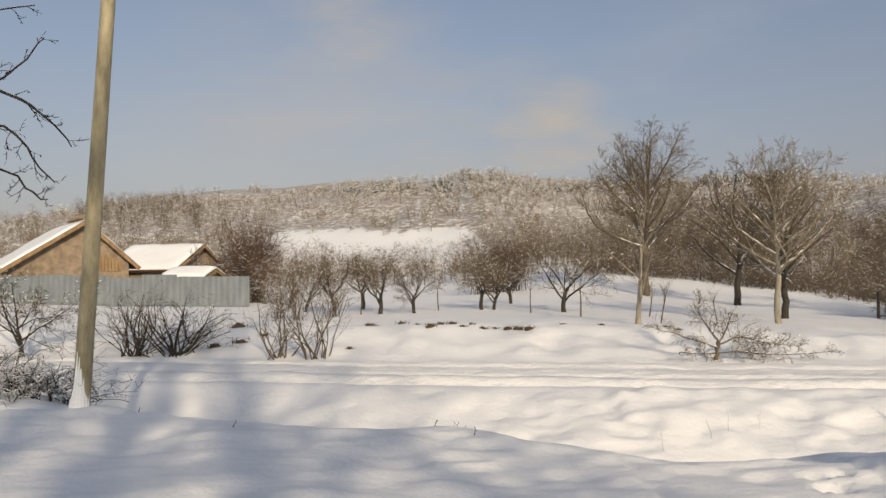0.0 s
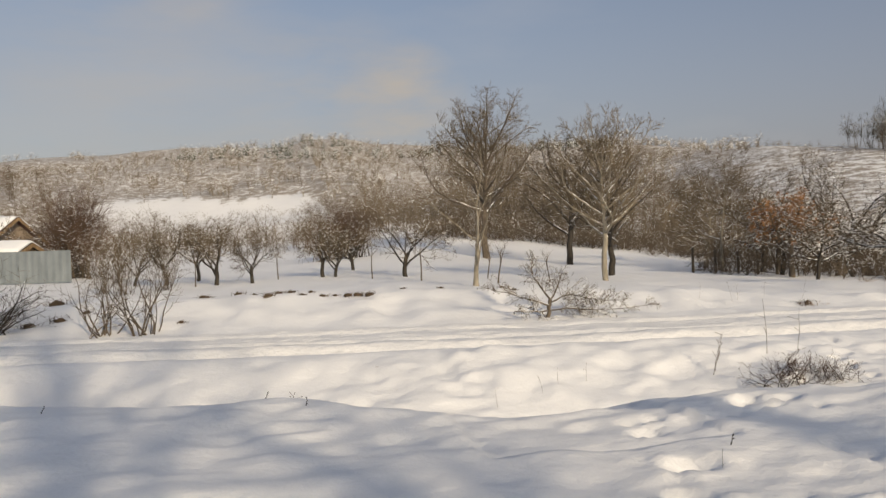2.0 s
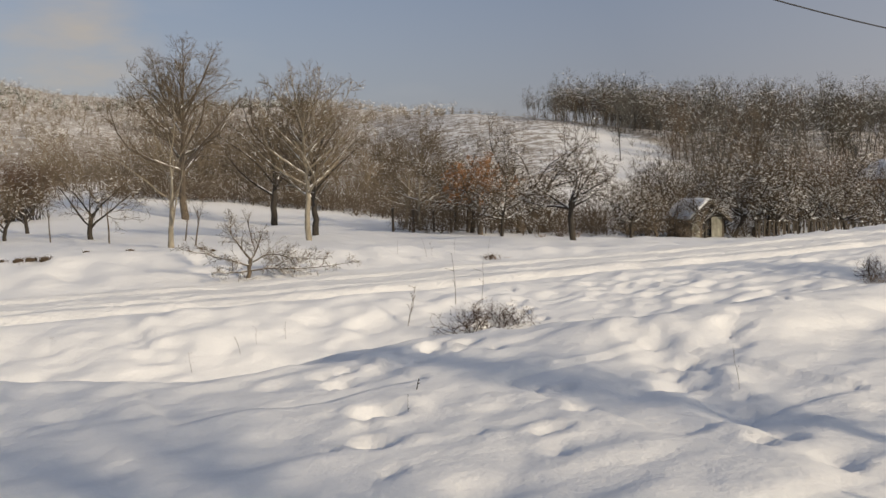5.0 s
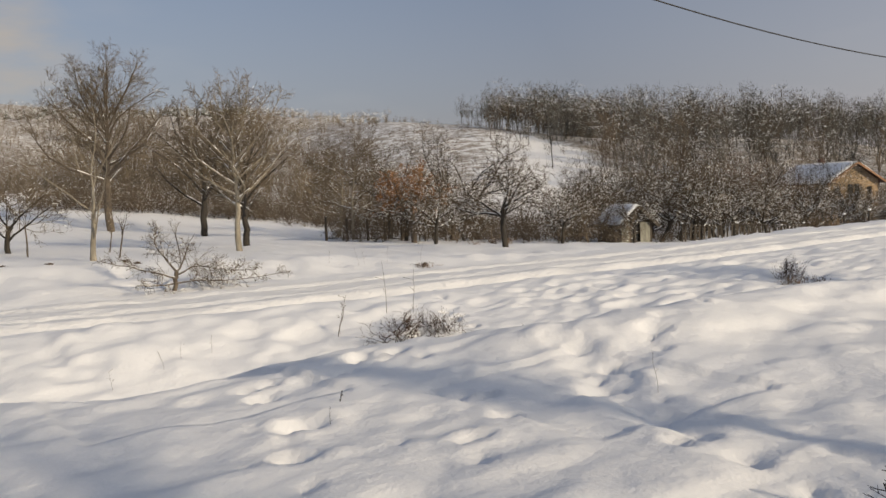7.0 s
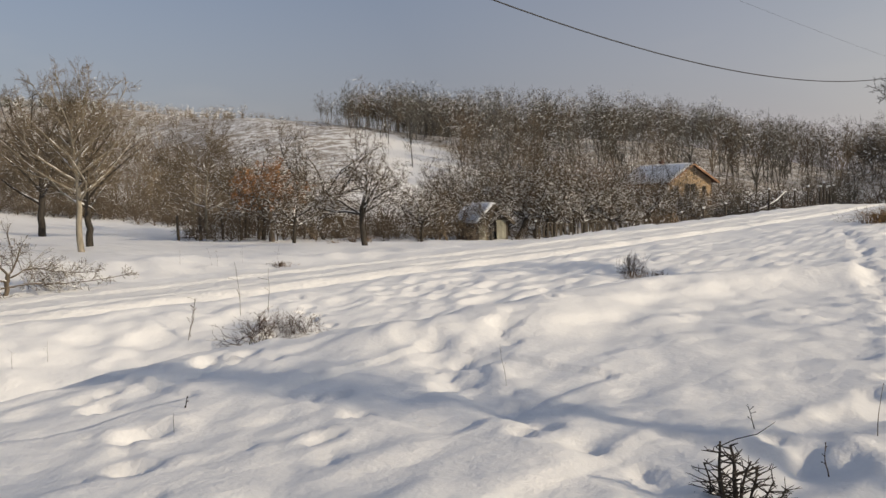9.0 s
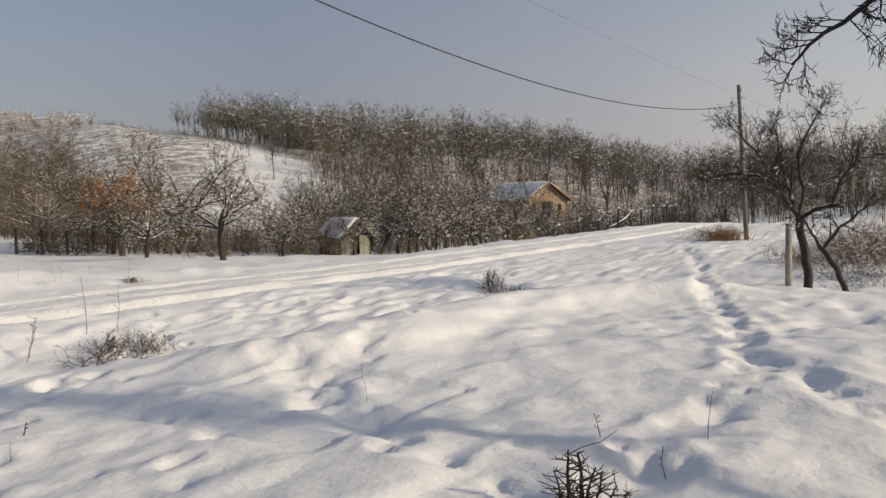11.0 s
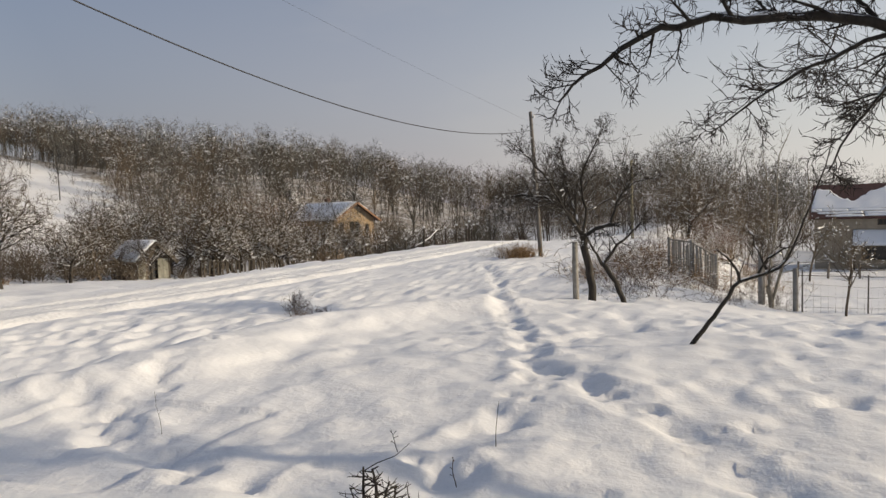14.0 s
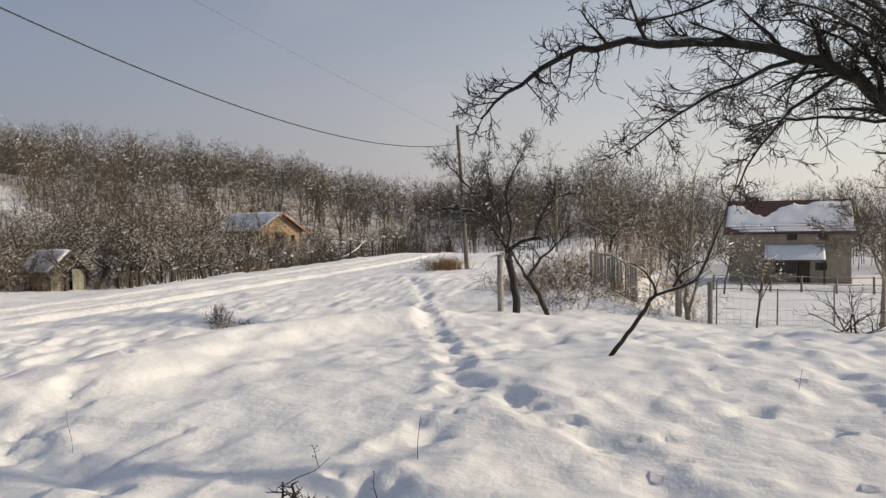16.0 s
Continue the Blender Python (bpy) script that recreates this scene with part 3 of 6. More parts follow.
def branch(rng, crown, snow, start, way, length, radius, level, s):
    """One limb with its side limbs, down to the twigs."""
    last = level >= s["levels"]
    n = s["fine"] if last else (6 if level <= 1 else 3)
    pts = bent(rng, start, way, length, n, s["wobble"], s["lift"][min(level, len(s["lift"]) - 1)])
    tip = radius * (0.22 if level > 1 else 0.3)
    radii = [radius + (tip - radius) * k / n for k in range(n + 1)]
    thick = radius > s["thick"]
    crown.limb(pts, radii, (6 if level <= 1 else 4) if thick else 3, 0 if thick else 1)
    if snow is not None and radius > s["snow_from"]:
        snow_strip(snow, pts, radii, rng, s["snow"])
    if last:
        if snow is not None and abs(pts[-1].z - pts[0].z) < 0.7 * length and (start.x * 977.3 + start.y * 613.7 + start.z * 389.1) % 1.0 < s["fleck"]:
            a, b = pts[0].lerp(pts[-1], 0.3), pts[-1]
            up, fat = Vector((0, 0, 1)), s["fat"]
            snow.limb([a + up * fat * 0.5, a.lerp(b, 0.85) + up * fat * 0.4], [fat, 0], 3)
        return
    count = s["kids"][min(level, len(s["kids"]) - 1)]
    count = max(2, int(count * rng.uniform(0.8, 1.25) + 0.5))
    for k in range(count):
        u = s["bare"][min(level, len(s["bare"]) - 1)]
        u = u + (1 - u) * (k + rng.random()) / count
        i = min(int(u * n), n - 1)
        at = pts[i].lerp(pts[i + 1], u * n - i)
        t = (pts[i + 1] - pts[i]).normalized()
        turn = rng.uniform(0, 2 * math.pi)
        o = t.orthogonal().normalized()
        o = o * math.cos(turn) + t.cross(o) * math.sin(turn)
        spread = radians(rng.uniform(*s["spread"]))
        d = t * math.cos(spread) + o * math.sin(spread)
        rad = (radius + (tip - radius) * u) * s["thin"]
        branch(rng, crown, snow, at, d, length * s["short"] * rng.uniform(0.6, 1.15) * (1.15 - 0.5 * u), max(rad, s["min_r"]), level + 1, s)


STYLE = dict(levels=4, wobble=0.15, lift=(0.02, 0.05, 0.05, 0.02), thick=0.013, snow_from=0.0085, snow=0.55, kids=(6, 7, 7, 6), fine=1,
             bare=(0.3, 0.22, 0.12), spread=(26, 64), thin=0.5, short=0.62, min_r=0.005, fleck=0.26, fat=0.015)


def tree_parts(stem, crown, snow, bark, twig):
    out = {"trunk": (stem.mesh("trunk"), [bark]), "crown": (crown.mesh("crown"), [bark, twig])}
    if snow is not None and snow.v:
        out["snow_cover"] = (snow.mesh("snow_cover"), [SNOW_LYING])
    for me, mats in out.values():
        for mat in mats:
            me.materials.append(mat)
    return out


def bare_tree(seed, trunk_len, trunk_r, limbs, limb_len, lean=(0, 0), bark=None, twig=None, snowy=True, trunk_wobble=0.05, crown_angle=(25, 60), leader=0.0, **over):
    """A tree without leaves at the origin: trunk, limbs that part from it, twigs, lying snow. Returns its meshes."""
    rng = random.Random(seed)
    s = dict(STYLE, **over)
    stem, crown, snow = Wood(), Wood(), Wood() if snowy else None
    n = 8
    pts = bent(rng, Vector((0, 0, -0.15)), Vector((lean[0], lean[1], 1)), trunk_len + 0.15, n, trunk_wobble, 0.02)
    radii = [trunk_r * (1.5 if k == 0 else 1.15 - s.get("taper", 0.045) * k) for k in range(n + 1)]
    stem.limb(pts, radii, 9)
    for k in range(limbs):
        turn = 2.399 * k + rng.uniform(-0.5, 0.5)
        u = 1.0 if k < 2 else rng.uniform(s.get("fork", 0.8), 1.0)
        i = min(int(u * n), n - 1)
        at = pts[i].lerp(pts[i + 1], u * n - i)
        a = radians(rng.uniform(*crown_angle))
        if k == 0 and leader:
            a = radians(4)
        d = Vector((math.cos(turn) * math.sin(a), math.sin(turn) * math.sin(a), math.cos(a)))
        r = radii[i] * (0.85 if k == 0 and leader else rng.uniform(0.42, 0.62))
        branch(rng, crown, snow, at, d, limb_len * rng.uniform(0.75, 1.15) * (leader if k == 0 and leader else 1), r, 1, s)
    return tree_parts(stem, crown, snow, bark or BARK, twig or TWIGS)


def shrub_parts(seed, stems, height, spread, r=0.012, mats=None, levels=3, kids=(5, 5, 4), lift=(0.03, 0.04, 0.03), width=0.3, snowy=True, **over):
    """Many stems from one stool."""
    rng = random.Random(seed)
    s = {**STYLE, "levels": levels, "kids": kids, "lift": lift, "thick": 0.009, "snow_from": 0.006, "snow": 0.4, **over}
    crown, snow = Wood(), Wood() if snowy else None
    for k in range(stems):
        a = rng.uniform(0, 2 * math.pi)
        t = radians(rng.uniform(3, spread))
        d = Vector((math.cos(a) * math.sin(t), math.sin(a) * math.sin(t), math.cos(t)))
        o = Vector((rng.gauss(0, width), rng.gauss(0, width * 0.6), -0.05))
        branch(rng, crown, snow, o, d, height * rng.uniform(0.6, 1.05), r * rng.uniform(0.7, 1.2), 1, s)
    me = crown.mesh("stem_tangle")
    for mat in mats or (BARK, TWIGS):
        me.materials.append(mat)
    out = {"stem_tangle": (me, None)}
    if snow is not None and snow.v:
        sm = snow.mesh("snow_cover")
        sm.materials.append(SNOW_LYING)
        out["snow_cover"] = (sm, None)
    return out


def plant(name, kit, x, y, turn, height, label, category="tree", group="", sink=0.0, wide=1.0):
    """Sets a kit of tree parts on the ground, scaled to a height."""
    tall = max(max(v.co.z for v in me.vertices) for me, _ in kit.values())
    k = height / tall
    ob = empty(name, x, y, at_ground(x, y) - sink, turn)
    ob.scale = (k * wide, k * wide, k)
    for key, (me, _) in kit.items():
        p = new(key, me)
        p.parent = ob
        if key != "trunk":
            p["kind"] = "stuff"
    return tagged(ob, label, category, group)


def clad(rng, crown, snow, pts, r0, r1, count, length, s, bare=0.15, up=0.3, level=2, sides=7):
    """A shaped limb through given places, with side branches along it."""
    pts = [Vector(p) for p in pts]
    fine = []
    for i in range(len(pts) - 1):
        p0, p1, p2, p3 = pts[max(i - 1, 0)], pts[i], pts[i + 1], pts[min(i + 2, len(pts) - 1)]
        for k in range(3):
            t = k / 3
            fine.append(0.5 * (2 * p1 + (p2 - p0) * t + (2 * p0 - 5 * p1 + 4 * p2 - p3) * t * t + (3 * p1 - p0 - 3 * p2 + p3) * t ** 3)
                        + Vector((rng.gauss(0, 1), rng.gauss(0, 1), rng.gauss(0, 1))) * (r0 * 0.10 + 0.008))
    fine.append(pts[-1])
    n = len(fine) - 1
    radii = [r0 + (r1 - r0) * k / n for k in range(n + 1)]
    crown.limb(fine, radii, sides, 0)
    if snow is not None:
        snow_strip(snow, fine, radii, rng, s["snow"])
    for k in range(count):
        u = bare + (1 - bare) * (k + rng.random()) / count
        i = min(int(u * n), n - 1)
        at = fine[i].lerp(fine[i + 1], u * n - i)
        t = (fine[i + 1] - fine[i]).normalized()
        o = t.orthogonal().normalized()
        a = rng.uniform(0, 2 * math.pi)
        o = o * math.cos(a) + t.cross(o) * math.sin(a) + Vector((0, 0, up))
        sp = radians(rng.uniform(30, 70))
        d = t * math.cos(sp) + o.normalized() * math.sin(sp)
        rad = max((r0 + (r1 - r0) * u) * rng.uniform(0.35, 0.6), s["min_r"])
        branch(rng, crown, snow, at, d, length * rng.uniform(0.55, 1.15) * (1.25 - 0.85 * u), rad, level, s)


# trees for woods that are far off: one joined mesh a wood, its twigs plain slivers, with lumps of snow among them
def sliver(w, at, d, wide, turn, kind=0):
    o = d.orthogonal().normalized()
    o = (o * math.cos(turn) + d.normalized().cross(o) * math.sin(turn)) * wide
    i = len(w.v)
    w.v += [(at + o)[:], (at - o)[:], (at + d)[:]]
    w.f.append((i, i + 1, i + 2))
    w.m.append(kind)


def far_tree(seed, height, stem=0.45, broad=0.26, tall=0.42, lobes=8, twigs=320, flecks=40, r=0.02, lift=0.5, lump=0.07):
    """A leafless tree far off: trunk, limbs that part from it, twigs that fan out in lobes, lumps of snow on their upper sides."""
    rng = random.Random(seed)
    w = Wood()
    top = bent(rng, Vector((0, 0, -0.3)), Vector((rng.uniform(-0.06, 0.06), rng.uniform(-0.06, 0.06), 1)), height * (1 - tall) + 0.3, 4, 0.05, 0)
    w.limb(top, [r * 3.0, r * 2.6, r * 2.2, r * 1.7, r * 1.0], 3)
    mid = Vector((top[-1].x, top[-1].y, height * (1 - tall)))
    places = []
    for k in range(lobes):
        a, b = 2.399 * k + rng.uniform(-0.4, 0.4), -0.85 + 1.75 * (k + rng.random()) / lobes
        flat = math.sqrt(max(0.06, 1 - b * b))
        size = height * broad * rng.uniform(0.44, 0.66)
        c = mid + Vector((math.cos(a) * broad * flat, math.sin(a) * broad * flat, b * tall)) * height * 0.68
        places.append((c, size))
        foot = top[1].lerp(top[-1], rng.uniform(0.1, 0.95)) if stem < 0.3 else top[2].lerp(top[-1], rng.uniform(0.0, 0.95))
        w.limb([foot, foot.lerp(c, 0.5) + Vector((0, 0, 0.04 * height)), c + (c - mid) * 0.3], [r * 1.7, r * 1.2, r * 0.3], 3)
    for k in range(twigs):
        c, size = places[k % lobes]
        q = Vector((rng.gauss(0, 1), rng.gauss(0, 1), rng.gauss(lift, 0.9))).normalized()
        at = c + q * size * rng.uniform(0.0, 0.75)
        d = (q + Vector((rng.gauss(0, 0.35), rng.gauss(0, 0.35), rng.gauss(0.15, 0.3)))).normalized() * size * rng.uniform(0.3, 0.62)
        sliver(w, at, d, r * rng.uniform(0.55, 1.0), rng.uniform(0, 6.28))
    for k in range(flecks):
        if k % 7 == 0:
            c, size = places[rng.randrange(lobes)]
            q = Vector((rng.gauss(0, 1), rng.gauss(0, 1), abs(rng.gauss(0.3, 0.6)))).normalized()
            heap = c + q * size * rng.uniform(0.3, 0.85)
        d = Vector((rng.gauss(0, 1), rng.gauss(0, 1), rng.gauss(0, 0.35))).normalized() * lump * rng.uniform(1.2, 4.0)
        near = Vector((rng.gauss(0, 1), rng.gauss(0, 1), rng.gauss(0, 0.6))) * size * 0.26
        sliver(w, heap + near, d, lump * rng.uniform(0.25, 0.75), rng.uniform(0, 6.28), 1)
    return w


def pine_kit(seed, height):
    """A young bushy pine: whorls of branches, each laden with snow."""
    rng = random.Random(seed)
    w = Wood()
    w.limb([Vector((0, 0, -0.2)), Vector((0, 0, height))], [0.07, 0.01], 3)
    for k in range(9):
        z = height * (0.08 + 0.86 * k / 9)
        for j in range(6):
            a = rng.uniform(0, 6.28)
            ln = height * 0.46 * (1.05 - k / 10.5) * rng.uniform(0.6, 1.1)
            at = Vector((0, 0, z))
            end = at + Vector((math.cos(a) * ln, math.sin(a) * ln, rng.uniform(-0.05, 0.35) * ln))
            w.limb([at, end], [0.13 * height / 4, 0], 3)
            for u in (0.45, 0.85):
                d = Vector((math.cos(a + 1.5), math.sin(a + 1.5), rng.uniform(-0.2, 0.5))) * rng.uniform(0.2, 0.42)
                sliver(w, at.lerp(end, u) + Vector((0, 0, 0.12)) - d * 0.5, d, rng.uniform(0.10, 0.2), rng.uniform(0, 6.28), 1)
    return w


def joined(name, kits, spots, mat, label, category):
    """Many low trees as one mesh. spots: kit number, x, y, z, scale, turn."""
    tri_kits = []
    for w in kits:
        v = np.array(w.v, np.float32)
        f = np.array([t for q in w.f for t in [(q[0], q[k], q[k + 1]) for k in range(1, len(q) - 1)]], np.int32)
        kind = np.array([m for q, m in zip(w.f, w.m) for _ in range(len(q) - 2)], np.int32)
        tri_kits.append((v, f, kind))
    V, Fc, Mt, base = [], [], [], 0
    for k, x, y, z, s, turn in spots:
        v, f, kind = tri_kits[k]
        c, q = math.cos(turn), math.sin(turn)
        m = np.array(((c, -q, 0), (q, c, 0), (0, 0, 1)), np.float32) * s
        V.append(v @ m.T + np.array((x, y, z), np.float32))
        Fc.append(f + base)
        Mt.append(kind)
        base += len(v)
    V, Fc = np.concatenate(V), np.concatenate(Fc)
    me = bpy.data.meshes.new(name)
    me.vertices.add(len(V))
    me.vertices.foreach_set("co", V.ravel())
    me.loops.add(Fc.size)
    me.loops.foreach_set("vertex_index", Fc.ravel())
    me.polygons.add(len(Fc))
    me.polygons.foreach_set("loop_start", np.arange(len(Fc), dtype=np.int32) * 3)
    me.polygons.foreach_set("use_smooth", np.zeros(len(Fc), bool))
    me.materials.append(mat)
    me.materials.append(SNOW_LYING)
    me.polygons.foreach_set("material_index", np.concatenate(Mt))
    me.update(calc_edges=True)
    return tagged(new(name, me), label, category, kind="stuff")


def scatter(seed, count, az, far, keep=None, kits=4, size=(0.75, 1.2)):
    """Spots for a wood within a range of directions (degrees from +y towards +x) and distances. keep: x, y, direction,
    distance, slope above the eye's level and a random number, as arrays, to a yes or no."""
    rng = np.random.RandomState(seed)
    n = count * 14
    a, r = np.radians(rng.uniform(*az, n)), np.sqrt(rng.uniform(far[0] ** 2, far[1] ** 2, n))
    x, y = r * np.sin(a), r * np.cos(a)
    z = ground_z(x, y, False)
    ok = keep(x, y, np.degrees(a), r, (z - 1.65) / r, rng.uniform(0, 1, n)) if keep else np.ones(n, bool)
    i = np.nonzero(ok)[0][:count]
    k, s, t = rng.randint(0, kits, n), rng.uniform(*size, n), rng.uniform(0, 6.28, n)
    return [(int(k[j]), float(x[j]), float(y[j]), float(z[j]) - 0.1, float(s[j]), float(t[j])) for j in i]

# ---------------------------------------------------------------- far woods
scrub_kits = [far_tree(10 + k, 3.4, 0.1, 0.40 + 0.05 * (k % 3), 0.50, 6, 80, 42, 0.036, 0.4, 0.10) for k in range(5)]
brush_kits = [far_tree(20 + k, 3.6, 0.1, 0.36 + 0.04 * (k % 3), 0.56, 9, 140, 22, 0.018, 0.35, 0.04) for k in range(5)]
low_kits = [far_tree(25 + k, 1.7, 0.1, 0.75, 0.55, 8, 210, 30, 0.013, 0.2, 0.03) for k in range(3)]
mid_kits = [far_tree(50 + k, 5.5, 0.2, 0.30 + 0.03 * (k % 3), 0.54, 9, 260, 22, 0.018, 0.9, 0.05) for k in range(5)]
big_kits = [far_tree(70 + k, 9.0, 0.3, 0.24 + 0.03 * (k % 4), 0.54, 14, 440, 110, 0.018, 0.8, 0.055) for k in range(6)]
forest_kits = [far_tree(80 + k, 9.5, 0.5, (0.26, 0.30, 0.22, 0.34, 0.28, 0.18)[k], (0.46, 0.42, 0.48, 0.42, 0.48, 0.50)[k], 11, 330, (70, 24, 40, 90, 30, 12)[k], 0.026, 0.6, 0.085) for k in range(6)]
pines = [pine_kit(90 + k, 4.0) for k in range(3)]


def on_hill(x, y, a, r, e, g):
    return (e > hill_brow(a)) & (bumps(x, y, 16, 31) > -0.45) & (gully(a, e) < 0.4)


def in_forest(x, y, a, r, e, g):
    low = forest_edge(a)
    return (e > low) | ((e > low - 0.035) & (g < 0.05) & (a > 39))


def on_brow(x, y, a, r, e, g):
    return e > 0.1


def grown(spots, size):
    """The same spots with each tree's size set by its direction."""
    return [(k, x, y, z, sc * float(size(math.degrees(math.atan2(x, y)))), t) for k, x, y, z, sc, t in spots]


joined("scrub_hill", scrub_kits, scatter(1, 1800, (-36, 33), (185, 395), on_hill, 5, (0.75, 1.65)), FROSTED, "snow-dusted scrub on the far hill", "scrub")
joined("left_wood", forest_kits, scatter(8, 170, (-48, -15), (150, 340), lambda x, y, a, r, e, g: e > 0.0, 6, (0.6, 1.0)), WOODS, "brown leafless wood on the flank of the hill", "forest")
joined("left_wood", forest_kits, scatter(19, 75, (-25, -17), (240, 345), None, 6, (0.7, 1.1)), BROWN_WOODS, "dark brown leafless wood high on the flank of the hill", "forest")
joined("young_pines", pines, scatter(6, 260, (-17, 24), (280, 372), on_brow, 3, (0.55, 1.15)), EVERGREEN, "young snow-laden pines along the hilltop", "pines")
forest = scatter(2, 790, (40, 82), (95, 262), in_forest, 6, (0.75, 1.5)) + scatter(22, 120, (35.8, 47), (170, 256), in_forest, 6, (0.7, 1.25))
for n, (mat, label) in enumerate(((DARK_WOODS, "dense dark leafless forest on the hill"), (BROWN_WOODS, "brown leafless trees dusted with snow in the hill forest"), (GREY_WOODS, "pale grey leafless trees in the hill forest"))):
    joined("hill_forest", forest_kits, [p for p in forest if (int(float(bumps(p[1], p[2], 22, 37)) * 2.4 + 40) + p[0]) % 3 == n], mat, label, "forest")
# the haze over this forest is put into its grey bark colour
joined("east_forest", forest_kits, grown(scatter(3, 210, (76, 112), (95, 200), None, 6, (0.8, 1.35)), lambda a: 0.95 + 0.5 * math.exp(-((a - 88) / 5) ** 2)), GREY_WOODS, "leafless forest on the low hill behind the house", "forest")
joined("valley_wood", mid_kits, grown(scatter(4, 230, (-38, 9), (78, 130), lambda x, y, a, r, e, g: (r > 96) | (a < -14), 5, (0.6, 1.0)), lambda a: 1.34 + 0.1 * float(ease(a, -3, 2))), WOODS, "belt of bare brown trees beyond the field", "forest")
joined("orchard_wood", big_kits, grown(scatter(5, 270, (5, 34), (68, 116), lambda x, y, a, r, e, g: r > 71 + abs(a - 21) * 1.3, 6, (0.7, 1.15)), lambda a: 0.68 + 0.36 * float(ease(a, 9, 14)) - 0.2 * float(ease(a, 28, 33))), WOODS, "dense bare wood behind the orchard", "forest")
joined("slope_scrub", brush_kits, scatter(7, 420, (29, 50), (95, 245), lambda x, y, a, r, e, g: bumps(x, y, 25, 77) > -0.3, 5, (0.22, 0.75)), WOODS, "thin low scrub on the open snowy slope", "scrub")
garden_spots = scatter(9, 130, (46, 64), (58, 92), lambda x, y, a, r, e, g: (r > 66) | (a < 58), 6, (0.5, 0.92))
joined("garden_wood", big_kits, garden_spots[::2], BROWN_WOODS, "dense brown trees behind the garden and shed", "forest")
joined("garden_wood", big_kits, garden_spots[1::2], DARK_WOODS, "dense dark trees behind the garden and shed", "forest")
joined("yard_wood", big_kits, scatter(11, 130, (77, 108), (70, 100), lambda x, y, a, r, e, g: (r > 80) | (a < 93), 6, (0.65, 1.05)), BROWN_WOODS, "brown bare trees behind the yard", "forest")
joined("hedgerow", brush_kits, scatter(12, 150, (30, 50), (40, 60), lambda x, y, a, r, e, g: r > 42, 5, (0.3, 0.95)), BROWN_WOODS, "tangled brown undergrowth along the field's edge", "undergrowth")
joined("wood_fringe", brush_kits, scatter(13, 170, (9, 31), (67, 80), lambda x, y, a, r, e, g: r > 69 + abs(a - 21) * 0.5, 5, (0.4, 1.0)), BROWN_WOODS, "low brush along the edge of the wood", "undergrowth")
joined("wood_fringe", low_kits, scatter(23, 190, (10, 33), (64, 75), lambda x, y, a, r, e, g: r > 67 - 4 * (a > 25) + abs(a - 21) * 0.45, 3, (0.6, 1.3)), BROWN_WOODS, "low snowy brambles along the edge of the wood", "undergrowth")
joined("hedgerow", low_kits, scatter(24, 120, (29, 60), (38, 56), lambda x, y, a, r, e, g: (y - 12 > 0.42 * x) & (r > 40), 3, (0.4, 1.0)), BROWN_WOODS, "low snowy brambles under the roadside trees", "undergrowth")
joined("valley_brush", mid_kits, scatter(14, 95, (-17, 7), (108, 132), None, 5, (0.6, 0.9)), WOODS, "brown brush below the bare snow bank", "undergrowth")
joined("forest_brush", brush_kits, scatter(15, 330, (35.8, 80), (88, 240), in_forest, 5, (0.7, 1.5)), DARK_WOODS, "low brush under the leafless forest", "undergrowth")
joined("forest_brush", brush_kits, scatter(18, 190, (56, 76), (82, 125), None, 5, (0.9, 1.6)), BROWN_WOODS, "brown snowy brush at the foot of the forest", "undergrowth")
joined("verge_hedge", brush_kits, scatter(16, 190, (57, 74), (62, 96), lambda x, y, a, r, e, g: (a > 64) | (r > 84), 5, (0.5, 1.05)), DARK_WOODS, "dark snowy hedge beyond the crest of the road", "hedge")
# ---------------------------------------------------------------- orchard and trees beyond the road
plum = [bare_tree(100 + k, 0.6, 0.062, 6, 1.35, crown_angle=(14, 56), trunk_wobble=0.14, lift=(0, 0.08, 0.06, 0.03), kids=(6, 7, 7, 5), bark=DARK_BARK, twig=TWIGS, fork=0.5, fleck=0.16, fat=0.012) for k in range(4)]
apple = [bare_tree(110 + k, 1.1, 0.075, 8, 1.7, crown_angle=(30, 80), trunk_wobble=0.14, lift=(0, 0.03, 0.0, -0.02), fork=0.5, kids=(6, 7, 6, 5), bark=DARK_BARK, twig=ORCHARD_TWIGS, snow=0.75, fleck=0.34, fat=0.0125, min_r=0.006) for k in range(3)]
slender = [bare_tree(130 + k, 3.4, 0.085, 13, 2.6, bark=PALE_BARK, kids=(7, 8, 7, 6), crown_angle=(36, 80), fork=0.26, leader=0.7, taper=0.10, min_r=0.0075, spread=(20, 56), wobble=0.10, short=0.56,
                     lift=(0.02, 0.045, 0.03, 0.02), thick=0.032, snow_from=0.02, fleck=0.10, fat=0.014) for k in range(3)]
open_ash = bare_tree(137, 2.6, 0.075, 9, 2.3, bark=PALE_BARK, kids=(4, 4, 4, 3), crown_angle=(26, 52), fork=0.22, leader=0.9, taper=0.112, min_r=0.005, lift=(0.02, 0.08, 0.04, 0.02), thick=0.013, snow_from=0.03, fleck=0.02, wobble=0.1)
light = [bare_tree(115 + k, 0.95, 0.064, 8, 1.7, crown_angle=(24, 78), trunk_wobble=0.16, lift=(0, 0.03, 0.0, -0.02), fork=0.4, kids=(6, 6, 6, 5), bark=DARK_BARK, twig=ORCHARD_TWIGS, snow=0.75, min_r=0.007, fleck=0.28, fat=0.013) for k in range(4)]
